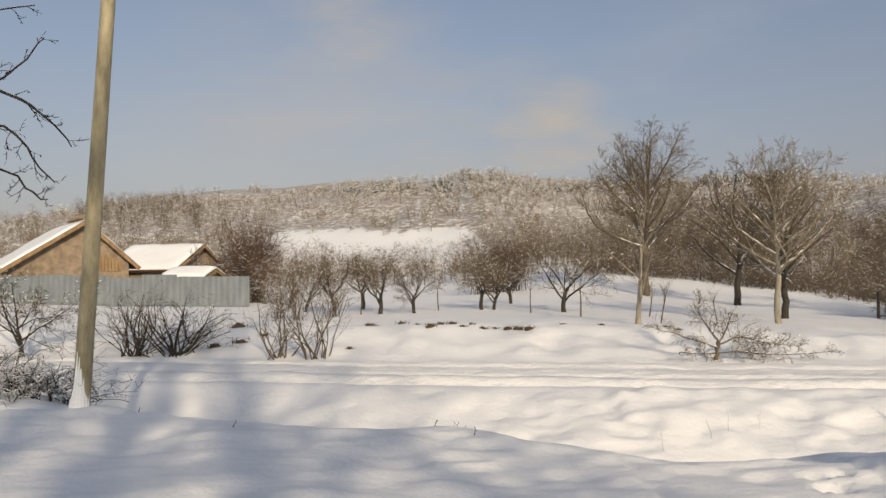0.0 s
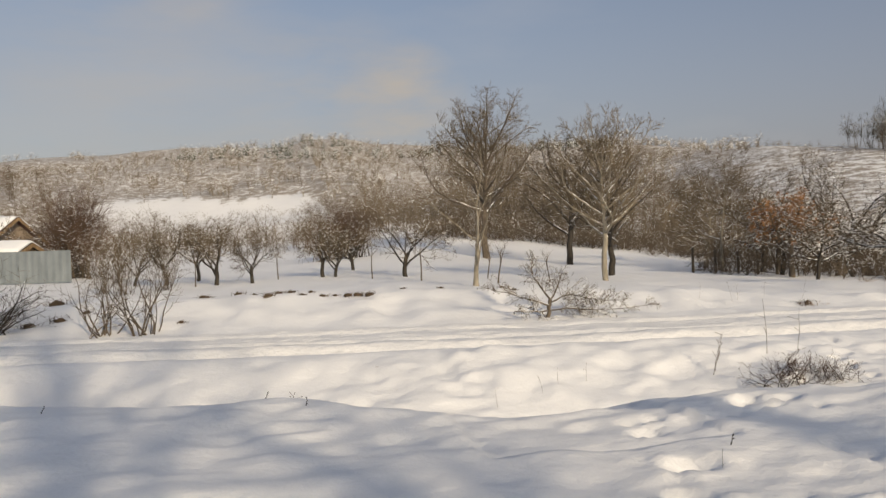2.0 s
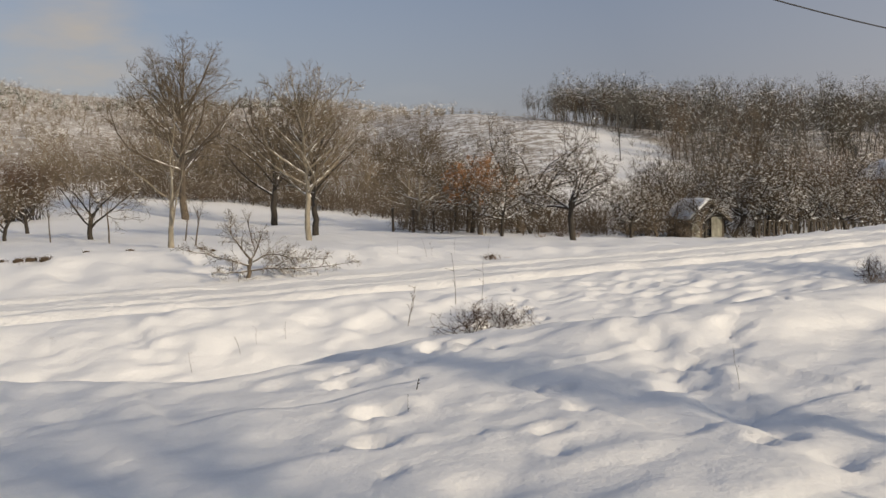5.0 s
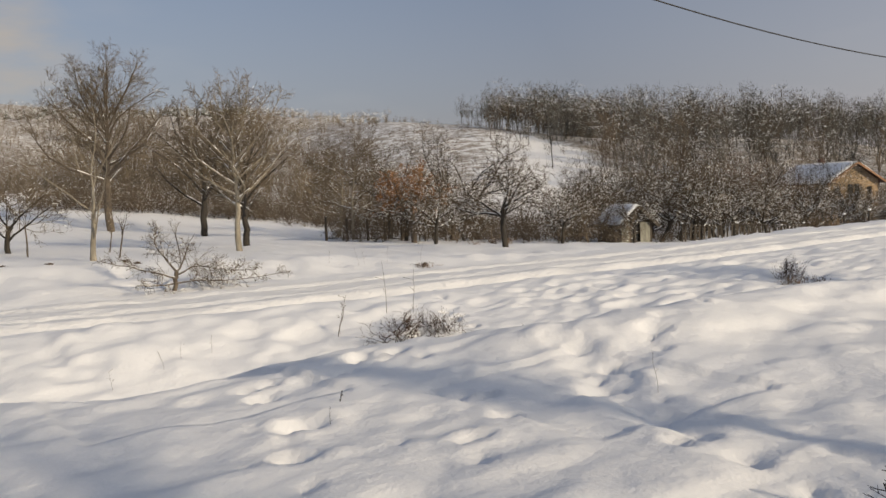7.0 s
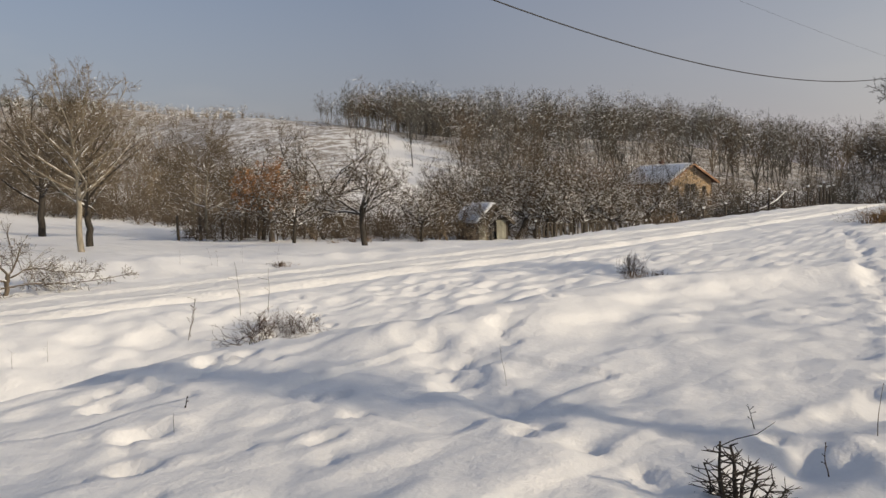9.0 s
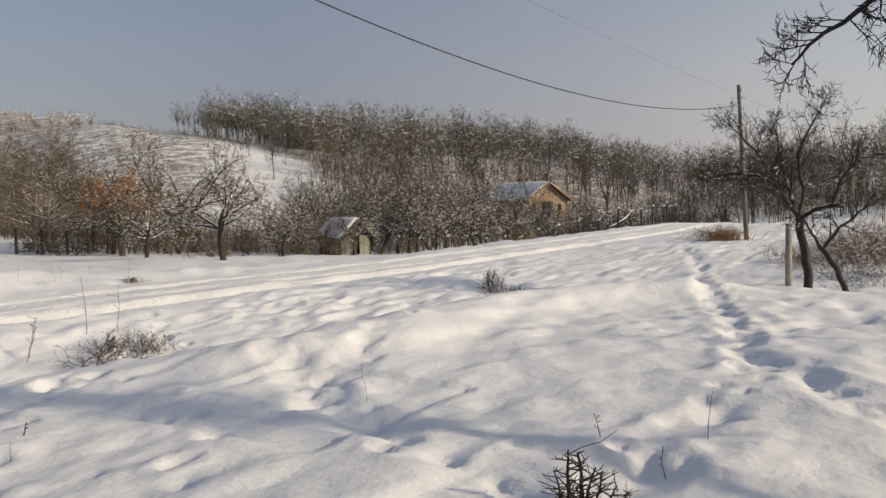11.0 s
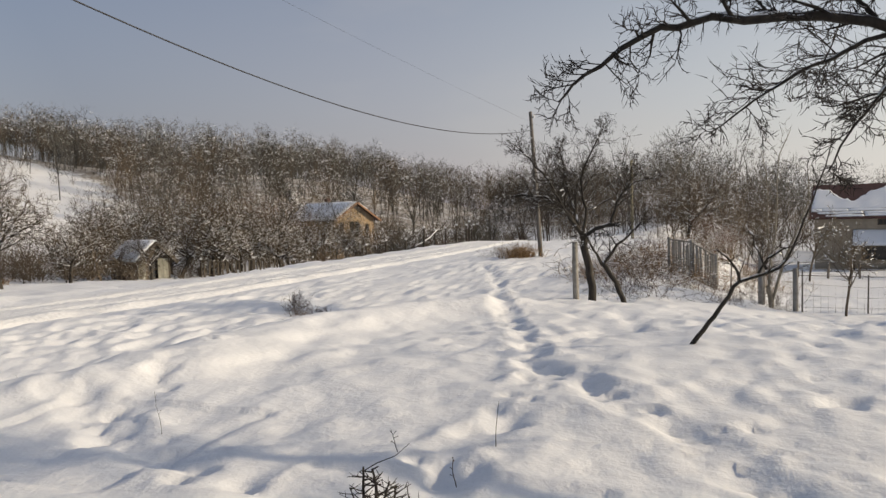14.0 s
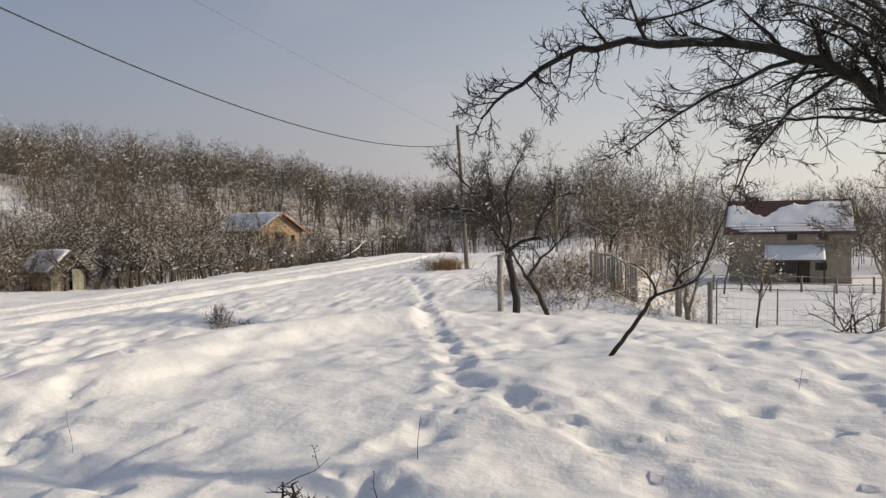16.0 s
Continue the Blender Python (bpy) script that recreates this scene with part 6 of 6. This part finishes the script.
def post_fence(name, stations_xy, label, height, mat, spacing=1.9, wires=4, wire_mat=None, pales=0, r=0.045, jitter=0.0, seed=1, rail_mat=None, caps=False):
    """Posts on the ground along a line, with wires or pales between them."""
    rg = random.Random(seed)
    x0, y0 = stations_xy[0]
    z0 = at_ground(x0, y0)
    ob = empty(name, x0, y0, z0)
    spots = []
    for (ax, ay), (bx, by) in zip(stations_xy, stations_xy[1:]):
        ln = math.hypot(bx - ax, by - ay)
        n = max(1, round(ln / spacing))
        spots += [(ax + (bx - ax) * k / n, ay + (by - ay) * k / n) for k in range(n)]
    spots.append(stations_xy[-1])
    tops = []
    for x, y in spots:
        w = Wood()
        z = at_ground(x, y) - z0
        h = height * rg.uniform(1 - jitter, 1 + jitter)
        lean_x, lean_y = rg.gauss(0, 0.05 * (jitter * 4 + 0.2)), rg.gauss(0, 0.05 * (jitter * 4 + 0.2))
        b = Vector((x - x0, y - y0, z - 0.2))
        t = b + Vector((lean_x, lean_y, h + 0.2))
        w.limb([b, b.lerp(t, 0.5), t], [r * 1.1, r, r * 0.95], 7)
        post = part("post", w.mesh("post"), mat, ob)
        if caps:
            bm = bmesh.new()
            bmesh.ops.create_icosphere(bm, subdivisions=1, radius=r * rg.uniform(1.2, 1.8))
            bmesh.ops.transform(bm, matrix=Matrix.Translation(t + Vector((0, 0, r * 0.5))) @ Matrix.Diagonal((1, 1, 0.75, 1)), verts=bm.verts[:])
            for face in bm.faces:
                face.smooth = True
            part("snow_cap", bm, SNOW_LYING, post, "round cap of snow")
        tops.append((b + Vector((0, 0, 0.2)), t))
    for (b0, t0), (b1, t1) in zip(tops, tops[1:]):
        for k in range(wires):
            u = 0.12 + 0.82 * k / max(1, wires - 1)
            w = Wood()
            w.limb([b0.lerp(t0, u), b1.lerp(t1, u)], [0.0032, 0.0032] if wire_mat else [0.025, 0.025], 4, 0)
            part("wire" if wire_mat else "rail", w.mesh("wire"), wire_mat or rail_mat or mat, ob)
        for k in range(pales):
            u = (k + 0.5) / pales
            b = b0.lerp(b1, u)
            h = height * rg.uniform(0.85, 1.0)
            ob2 = box_part("pale", ob, mat, (0.09, 0.03, h), pose(b.x, b.y - 0.05, b.z - 0.05, 0, rg.gauss(0, 2.5), math.degrees(math.atan2(b1.y - b0.y, b1.x - b0.x))))
        if wire_mat and pales < 0:
            n = -pales
            for k in range(n):
                u = (k + 0.5) / n
                w = Wood()
                w.limb([b0.lerp(b1, u), t0.lerp(t1, u) - Vector((0, 0, 0.06))], [0.0022, 0.0022], 3, 1)
                part("wire", w.mesh("wire"), wire_mat, ob)
    return tagged(ob, label, "fence")


post_fence("wire_fence", ((24.6, 0.0), (22.3, -1.7), (25.5, -6.6), (29, -12)), "wire mesh fence on thin posts round the yard", 1.05, GREY_WOOD, 1.9, 4, FENCE_WIRE, -9, 0.02, 0.06)
post_fence("plank_gate", ((27.6, 1.9), (25.2, 0.4)), "grey upright plank fence at the yard's gate", 1.15, CONCRETE, 1.5, 2, None, 9, 0.06, 0.05, 3)
post_fence("yard_fence", ((56.0, -4.0), (53.5, -9), (51.0, -14.5)), "low slatted wooden fence before the grey house", 1.0, GREY_WOOD, 2.0, 3, None, 0, 0.07, 0.08, 5)
post_fence("orchard_fence", ((20.3, 37.2), (22.7, 37.0), (24.5, 36.4)), "row of dark leaning fence posts at the orchard", 1.35, DARK_WOOD, 1.15, 1, None, 0, 0.07, 0.15, 7)
post_fence("garden_fence", ((37.6, 27.9), (40.6, 26.4), (45.0, 25.0)), "broken paling fence beside the shed", 1.0, DARK_WOOD, 1.6, 2, None, 6, 0.05, 0.12, 9, caps=True)
post_fence("vineyard_fence", ((49.0, 24.6), (53.0, 20.5), (57.5, 18.8), (62.5, 19.5)), "dark posts and rails along the far verge", 1.35, DARK_WOOD, 1.3, 2, None, 0, 0.07, 0.15, 11, caps=True)


def bowed_branch(x, y, turn, reach, rise, seed):
    """A branch bent over the fence under its snow."""
    r = random.Random(seed)
    ob = empty("bowed_branch", x, y, at_ground(x, y), turn)
    crown, snow = Wood(), Wood()
    pts = [Vector((reach * u, 0, rise * (0.25 + 0.55 * u + 0.6 * u ** 3))) for u in (0, 0.25, 0.5, 0.75, 1.0)]
    pts[0].z = -0.1
    clad(r, crown, None, pts, 0.045, 0.02, 7, 0.5, dict(STYLE, levels=3, min_r=0.012))
    snow.limb([p + Vector((0, 0, 0.05)) for p in pts[1:]], [0.02, 0.045, 0.05, 0.02], 6)
    part("stem", crown.mesh("stem"), DARK_BARK, ob).data.materials.append(DARK_TWIGS)
    part("snow_cover", snow.mesh("snow_cover"), SNOW_LYING, ob)
    return tagged(ob, "dark bowed branch carrying a thick line of snow", "branch")


bowed_branch(51.8, 21.2, -28, 2.8, 1.1, 801)
stump = Wood()
stump.limb([Vector((0, 0, -0.2)), Vector((-0.02, 0.01, 0.7)), Vector((-0.05, 0.0, 1.35))], [0.075, 0.07, 0.065], 8)
ob = part("concrete_post", stump.mesh("concrete_post"), CONCRETE)
ob.matrix_basis = pose(19.2, 3.45, at_ground(19.2, 3.45))
tagged(ob, "pale old concrete post behind the apple tree", "post")
for x, y, h in ((22.35, -1.55, 1.1), (22.9, -0.75, 1.3)):
    stump = Wood()
    stump.limb([Vector((0, 0, -0.2)), Vector((0, 0, h))], [0.075, 0.07], 4)
    ob = part("gate_post", stump.mesh("gate_post"), CONCRETE)
    ob.matrix_basis = pose(x, y, at_ground(x, y), 0, 0, 20)
    tagged(ob, "thick grey gate post of the yard fence", "post", "gate posts")


# ---- poles and cables
def pole(x, y, z, top, lean_x, lean_y, r0, r1, mat, label):
    w = Wood()
    n = 10
    ob = empty("utility_pole", x, y, z)
    w.limb([Vector((lean_x * k / n, lean_y * k / n, -0.4 + (top + 0.4) * k / n)) for k in range(n + 1)], [r0 + (r1 - r0) * k / n for k in range(n + 1)], 14)
    part("shaft", w.mesh("shaft"), mat, ob)
    cap = Wood()
    cap.limb([Vector((lean_x, lean_y, top - 0.25)), Vector((lean_x, lean_y - 0.16, top - 0.25))], [0.02, 0.02], 6)
    part("bracket", cap.mesh("bracket"), WIRE, ob)
    ins = Wood()
    ins.limb([Vector((lean_x, lean_y - 0.15, top - 0.27)), Vector((lean_x, lean_y - 0.15, top - 0.12))], [0.04, 0.03], 8)
    part("insulator", ins.mesh("insulator"), WHITE_FRAME, ob)
    return tagged(ob, label, "pole")


pole(-4.72, 10.35, -0.06, 8.4, 0.53, 0.0, 0.112, 0.078, POLE_WOOD, "tall weathered wooden pole leaning over the snowy bank")
crust = Wood()
for k in range(9):
    a = radians(215 + 17 * k)
    h = 0.55 + 0.35 * float(bumps(k * 0.7, 3.1, 1.0, 97))
    crust.limb([Vector((0.103 * math.cos(a), 0.103 * math.sin(a), -0.1)), Vector((0.108 * math.cos(a) + 0.012, 0.108 * math.sin(a), 0.5 * h)), Vector((0.10 * math.cos(a) + 0.03, 0.10 * math.sin(a), h))], [0.045, 0.022, 0.004], 6)
part("snow_crust", crust.mesh("snow_crust"), SNOW_LYING, bpy.data.objects["utility_pole"], "snow frozen onto the foot of the pole")
pole(34.8, 7.85, -0.40, 6.45, -0.15, 0.33, 0.10, 0.072, GREY_WOOD, "weathered wooden pole on the crest by the road")
pole(60.0, 6.8, -0.6, 5.9, 0.0, 0.0, 0.11, 0.08, POLE_WOOD, "distant wooden pole beyond the crest")


def cable(a, b, sag, r, label):
    a, b = Vector(a), Vector(b)
    w = Wood()
    n = 40
    w.limb([a.lerp(b, k / n) - Vector((0, 0, sag * 4 * (k / n) * (1 - k / n))) for k in range(n + 1)], [r] * (n + 1), 5)
    ob = part("cable", w.mesh("cable"), WIRE)
    return tagged(ob, label, "cable")


cable((-4.2, 10.2, 8.1), (34.65, 8.05, 5.25), 2.14, 0.014, "black overhead cable sagging between the wooden poles")
cable((-4.2, 10.2, 7.8), (60.0, 6.7, 5.2), 0.7, 0.0026, "thin high overhead wire above the road")
# ---------------------------------------------------------------- low growth and clutter
def fallen_tree():
    """A toppled fruit tree at the roadside."""
    r = random.Random(401)
    crown, snow, stem = Wood(), Wood(), Wood()
    s = dict(STYLE, levels=4, kids=(5, 6, 5, 4), lift=(0.0, 0.02, 0.0, 0.0), wobble=0.24, snow=0.5, min_r=0.004)
    clad(r, stem, None, ((0, 0, -0.1), (0.05, 0, 0.2), (0.1, 0.05, 0.42)), 0.055, 0.045, 0, 0, s)
    for pts, r0, n, ln in ((((0.1, 0.05, 0.4), (-0.15, 0.1, 0.75), (-0.35, 0.1, 1.1), (-0.3, 0.1, 1.4)), 0.036, 14, 0.55),
                           (((0.05, 0, 0.25), (-0.5, -0.1, 0.45), (-1.0, -0.1, 0.62), (-1.5, 0.0, 0.75)), 0.03, 14, 0.5),
                           (((0.1, 0, 0.35), (0.6, 0.05, 0.5), (1.2, 0.0, 0.35), (2.0, 0, 0.3)), 0.034, 26, 0.55),
                           (((0.1, 0.05, 0.4), (0.35, 0.2, 0.7), (0.5, 0.3, 1.05)), 0.035, 9, 0.5),
                           (((0.0, 0, 0.15), (0.5, -0.3, 0.2), (1.2, -0.4, 0.15), (2.7, -0.3, 0.2)), 0.03, 28, 0.5),
                           (((0.0, 0, 0.15), (-0.4, -0.2, 0.15), (-0.9, -0.3, 0.2)), 0.03, 9, 0.45)):
        clad(r, crown, snow, pts, 0.74 * r0, 0.006, int(1.5 * n), ln, s)
    kit = tree_parts(stem, crown, snow, BARK, TWIGS)
    x, y = 6.25, 18.35
    ob = empty("fallen_tree", x, y, at_ground(x, y), 0)
    for key, (me, _) in kit.items():
        p = new(key, me)
        p.parent = ob
        if key != "trunk":
            p["kind"] = "stuff"
    return tagged(ob, "toppled bare fruit tree lying at the roadside", "tree")


fallen_tree()

brush = [shrub_parts(410 + k, 26, 0.8, 85, 0.0065, (DARK_BARK, BRAMBLE), levels=3, kids=(5, 4, 3), width=0.4, lift=(0.0, -0.05, -0.03), snow=0.5, min_r=0.0035, snow_from=0.004, fat=0.012) for k in range(3)]
dark_brush = [shrub_parts(414 + k, 40, 0.8, 80, 0.010, (DARK_BARK, HEDGE_TWIGS), levels=3, kids=(5, 4, 3), width=0.4, lift=(0.0, 0.0, -0.02), snow=0.25, fleck=0.04) for k in range(2)]
heap = shrub_parts(417, 80, 0.9, 88, 0.013, (DARK_BARK, DARK_TWIGS), levels=3, kids=(5, 5, 3), width=0.5, lift=(0.0, -0.05, -0.03), snow=0.8, fleck=0.3, snow_from=0.0045, fat=0.012)
rough = [shrub_parts(440 + k, 24, 0.8, 75, 0.0055, (BRAMBLE, DRY_GRASS if k else BRAMBLE), levels=2, kids=(7, 6), width=0.5, lift=(0.02, -0.04), snow=0.3, fleck=0.12, min_r=0.0035) for k in range(3)]
plant("brush_pile", heap, -5.95, 11.55, 0, 0.72, "heap of dark cut branches capped with snow", "brush", wide=1.5)
plant("brush_pile", heap, -7.6, 12.4, 80, 0.85, "heap of dark cut branches capped with snow", "brush", wide=1.5)
plant("roadside_bush", dark_brush[0], 7.6, 11.0, 30, 0.55, "low dark leafless bush at the edge of the ditch", "bush", wide=1.3)
plant("roadside_bush", dark_brush[1], 8.3, 11.0, 110, 0.4, "low dark leafless bush at the edge of the ditch", "bush", wide=1.2)
rng = random.Random(77)
for x, y, h, k in ((19.8, 1.9, 1.1, 0), (21.6, 2.4, 1.2, 2), (23.2, 0.9, 0.9, 1), (20.3, 0.2, 0.7, 2), (21.6, -0.2, 0.7, 0), (24.5, 2.6, 1.2, 1),
                   (26.0, 3.2, 1.1, 0), (28.0, 3.6, 1.3, 1), (30.5, 3.8, 1.2, 2), (22.6, -1.2, 0.5, 1), (33.0, 4.2, 1.2, 0), (36.0, 4.0, 1.3, 1), (40, 4.0, 1.4, 2), (29.5, 2.0, 1.0, 2), (24.0, 1.6, 1.0, 0), (26.4, 1.6, 1.1, 1), (27.8, 2.4, 1.1, 2), (30.6, 1.0, 1.1, 1), (32.0, 2.2, 1.2, 2), (26.0, 0.4, 0.8, 0), (34.5, 2.6, 1.3, 1)):
    plant("bramble_bush", brush[k], x, y, rng.uniform(0, 360), 0.75 * h, "snow-dusted bramble thicket on the bank", "bush", "brambles", wide=1.25)
for n in range(44):
    x, y = rng.uniform(22.5, 50), rng.uniform(-0.9, 4.9)
    y -= 0.06 * (x - 22)
    plant("bank_scrub", rough[n % 3], x, y, rng.uniform(0, 360), rng.uniform(0.5, 1.0), "brown grass and low scrub dusted with snow on the bank", "scrub", "bank scrub", wide=1.5)
for x, y, h, k in ((35.2, 9.9, 0.9, 0), (36.2, 9.2, 0.8, 1)):
    plant("verge_bush", brush[k], x, y, 40 * k, h, "small leafless bush on the road's crest", "bush", "verge bushes", wide=1.1)
for x, y, h, k in ((51, 23.6, 1.8, 0), (54.5, 21.4, 1.6, 1), (57.5, 20.6, 1.5, 2), (60.5, 20.8, 1.7, 0), (48, 26, 1.7, 2)):
    plant("verge_bush", brush[k], x, y, 60 * k + x, h, "dark snowy bushes along the far verge", "bush", "verge bushes", wide=1.2)


def tuft(x, y, height, blades, seed, mat, label, spread=0.3, width=0.006, name="grass_tuft", root=None):
    """A tuft of dry blades."""
    r = random.Random(seed)
    w = Wood()
    for _ in range(blades):
        a, t = r.uniform(0, 6.28), r.uniform(0.1, 1.0)
        b = Vector((r.gauss(0, spread * 0.4), r.gauss(0, spread * 0.4), -0.02))
        d = Vector((math.cos(a) * t, math.sin(a) * t, 1)).normalized() * height * r.uniform(0.5, 1.1)
        w.limb([b, b + d * 0.6, b + d + Vector((d.x, d.y, -0.25 * height * t))], [width, width * 0.7, 0], 3, 0)
    blades_mesh = part("foliage", w.mesh("foliage"), mat, root)
    blades_mesh["kind"] = "stuff"
    if root is not None:
        return root
    ob = empty(name, x, y, at_ground(x, y))
    blades_mesh.parent = ob
    return tagged(ob, label, "grass")


for n, (x, y) in enumerate(((34.0, 8.6), (34.5, 8.3), (33.6, 8.9), (34.9, 8.8))):
    tuft(x, y, 0.75, 70, 500 + n, DRY_GRASS, "clump of long brown dry grass by the pole", 0.7, 0.012)
for n, (x, y, h) in enumerate(((13.2, 18.5, 0.22), (13.5, 18.6, 0.16), (15.4, 8.0, 0.2), (15.9, 9.0, 0.3), (16.3, 8.7, 0.24), (26.3, 29.8, 0.5), (24.6, 28.8, 0.45), (22.2, 27.2, 0.35), (15.0, 8.3, 0.2))):
    tuft(x, y, h, 34, 520 + n, DRY_GRASS if n % 2 else BRAMBLE, "small tuft of dry grass poking through snow", 0.3, 0.006)
plant("weed_bush", brush[1], 15.9, 9.1, 200, 0.3, "small dry weeds poking through the snow", "weeds", wide=1.3)
plant("weed_bush", dark_brush[0], 16.7, 9.6, 20, 0.55, "dry branching weeds poking through the snow", "weeds", wide=0.7)


def clod(x, y, size, seed):
    """Bare earth and grass where the snow slid off the bank."""
    r = random.Random(seed)
    bm = bmesh.new()
    bmesh.ops.create_icosphere(bm, subdivisions=2, radius=size)
    for v in bm.verts:
        v.co = Vector((v.co.x * 1.15, v.co.y * 0.5, v.co.z * 0.8)) * r.uniform(0.75, 1.25)
    ob = part("earth_clod", bm, EARTH)
    ob.matrix_basis = pose(x, y, at_ground(x, y) - 0.01, 0, 0, r.uniform(-20, 20))
    tagged(ob, "bare clod of brown earth on the snowy bank", "earth", "earth clods")
    tuft(x, y - 0.05, size * 1.7, 30, seed + 1, BRAMBLE, "tuft of dry grass on a bare patch", size * 2.2, 0.008, root=ob)


for n, (x, y, s) in enumerate(((-2.2, 23.8, 0.13), (-2.05, 23.3, 0.08), (-1.25, 24.2, 0.11), (-0.35, 22.3, 0.12), (-0.1, 22.7, 0.09), (0.25, 23.0, 0.11), (0.55, 22.5, 0.07), (1.1, 22.3, 0.08), (1.45, 22.4, 0.07), (1.8, 22.2, 0.13),
                               (2.05, 22.05, 0.12), (2.35, 21.9, 0.11), (3.4, 22.6, 0.07), (4.4, 22.2, 0.07), (-2.4, 20.3, 0.07), (-5.9, 23.0, 0.2), (-5.4, 21.3, 0.17), (-6.0, 21.0, 0.14), (6.1, 21.9, 0.09), (6.4, 21.7, 0.08),
                               (-4.9, 21.8, 0.12), (13.6, 18.9, 0.09), (-0.75, 22.9, 0.06), (0.8, 22.8, 0.06))):
    clod(x, y, 0.92 * s, 600 + 2 * n)


def weed(x, y, height, seed, label, arms=6, bend=0.12, r0=0.006, lean=(0, 0)):
    """A single dry stalk with short side arms."""
    r = random.Random(seed)
    w = Wood()
    pts = bent(r, Vector((0, 0, -0.04)), Vector((lean[0], lean[1], 1)), height + 0.04, 6, bend, 0)
    w.limb(pts, [r0 * (1 - 0.1 * k) for k in range(7)], 4)
    for k in range(arms):
        u = 0.35 + 0.6 * (k + r.random()) / max(arms, 1)
        i = min(int(u * 6), 5)
        at = pts[i].lerp(pts[i + 1], u * 6 - i)
        a = r.uniform(0, 6.28)
        d = Vector((math.cos(a), math.sin(a), r.uniform(0.2, 1.2))).normalized() * height * r.uniform(0.08, 0.22)
        w.limb([at, at + d], [r0 * 0.6, r0 * 0.35], 4)
        w.limb([at + d, at + d * 1.12], [r0 * 1.3, r0 * 0.8], 5)
    ob = part("dry_stalk", w.mesh("dry_stalk"), BRAMBLE if seed % 2 else DARK_TWIGS)
    ob.matrix_basis = pose(x, y, at_ground(x, y))
    return tagged(ob, label, "weed")


weed(0.1, 11.9, 0.62, 701, "thin dry weed standing in the ditch", 9)
weed(8.15, 12.4, 0.95, 703, "tall dry reed stalk behind the bush", 2, 0.05)
weed(8.6, 12.2, 0.8, 705, "tall dry reed stalk behind the bush", 2, 0.08)
weed(6.8, 11.8, 0.7, 707, "dry weed stalks above the ditch", 8)
weed(6.9, 11.9, 0.55, 709, "dry weed stalks above the ditch", 6)
weed(3.1, 5.2, 0.15, 712, "small dark seed head poking from snow", 2, 0.05, 0.0022)
weed(5.4, 4.15, 0.30, 713, "thin dry weed in the trodden snow", 3, 0.08, 0.002, (0.2, 0.1))
weed(5.6, 1.5, 0.32, 715, "thin dry grass stalk in the snow", 0, 0.03, 0.003)
weed(5.3, 2.1, 0.18, 718, "short dark twig poking from the snow", 5, 0.1, 0.004)
weed(4.9, 1.55, 0.16, 719, "short dark twig poking from the snow", 4, 0.1, 0.004)
for n, (x, y, h) in enumerate(((11.6, 19.2, 0.55), (11.9, 19.4, 0.45), (12.6, 19.3, 0.5), (13.5, 19.0, 0.6), (10.9, 19.6, 0.4), (4.0, 12.0, 0.3), (4.3, 12.1, 0.26), (3.2, 11.7, 0.3), (4.8, 12.2, 0.3), (9.0, 9.6, 0.3), (-3.0, 11.6, 0.2), (8.4, -1.4, 0.2))):
    weed(x, y, h, 721 + 2 * n, "thin dry stalk standing in the snow", 4, 0.08, 0.0022)
for n, (x, y) in enumerate(((-2.35, 8.9), (-3.9, 10.2), (0.3, 8.2), (-0.1, 8.9), (-1.8, 10.8), (-1.2, 11.2), (3.4, 5.6))):
    weed(x, y, 0.09, 760 + 2 * n, "tiny dark seed head on the snow", 3, 0.1, 0.006)


def thorn_bush(x, y):
    """A low thorny shrub close to the path: dark stems with short spurs, one long shoot."""
    r = random.Random(431)
    ob = empty("thorn_bush", x, y, at_ground(x, y))
    for dx, dy, h, rad in ((0.0, 0.0, 0.42, 0.017), (0.05, 0.12, 0.44, 0.014), (0.02, -0.12, 0.28, 0.011), (-0.05, 0.06, 0.30, 0.012), (0.08, -0.2, 0.2, 0.009), (0.0, 0.22, 0.24, 0.009), (0.05, -0.3, 0.16, 0.008), (-0.04, -0.06, 0.34, 0.012)):
        h, rad = 0.9 * h, 0.8 * rad
        w = Wood()
        pts = bent(r, Vector((dx * 0.4, dy * 0.5, -0.08)), Vector((dx * 1.4, dy * 2.0, 1)), h * 0.66 + 0.08, 6, 0.10, 0.02)
        w.limb(pts, [rad * (1 - 0.09 * i) for i in range(7)], 6)
        for _ in range(24):
            u = r.uniform(0.15, 1.0)
            i = min(int(u * 6), 5)
            at = pts[i].lerp(pts[i + 1], u * 6 - i)
            a = r.uniform(0, 6.28)
            d = Vector((math.cos(a), math.sin(a), r.uniform(-0.1, 0.6))).normalized()
            ln = r.uniform(0.025, 0.13)
            w.limb([at, at + d * ln], [rad * 0.42, rad * 0.18], 4)
            if ln > 0.06:
                q = at + d * ln * 0.6
                w.limb([q, q + (d + Vector((r.gauss(0, .5), r.gauss(0, .5), 0.5))).normalized() * 0.04], [rad * 0.3, rad * 0.12], 4)
        part("stem", w.mesh("stem"), DARK_TWIGS, ob)
    w = Wood()
    w.limb([Vector((0.04, 0.10, 0.22)), Vector((0.06, 0.02, 0.27)), Vector((0.08, -0.08, 0.31)), Vector((0.1, -0.16, 0.38))], [0.0032, 0.0027, 0.0022, 0.0012], 5)
    part("shoot", w.mesh("shoot"), DARK_TWIGS, ob)
    return tagged(ob, "dark thorny shrub poking out of the snow", "bush")


thorn_bush(4.25, 1.78)
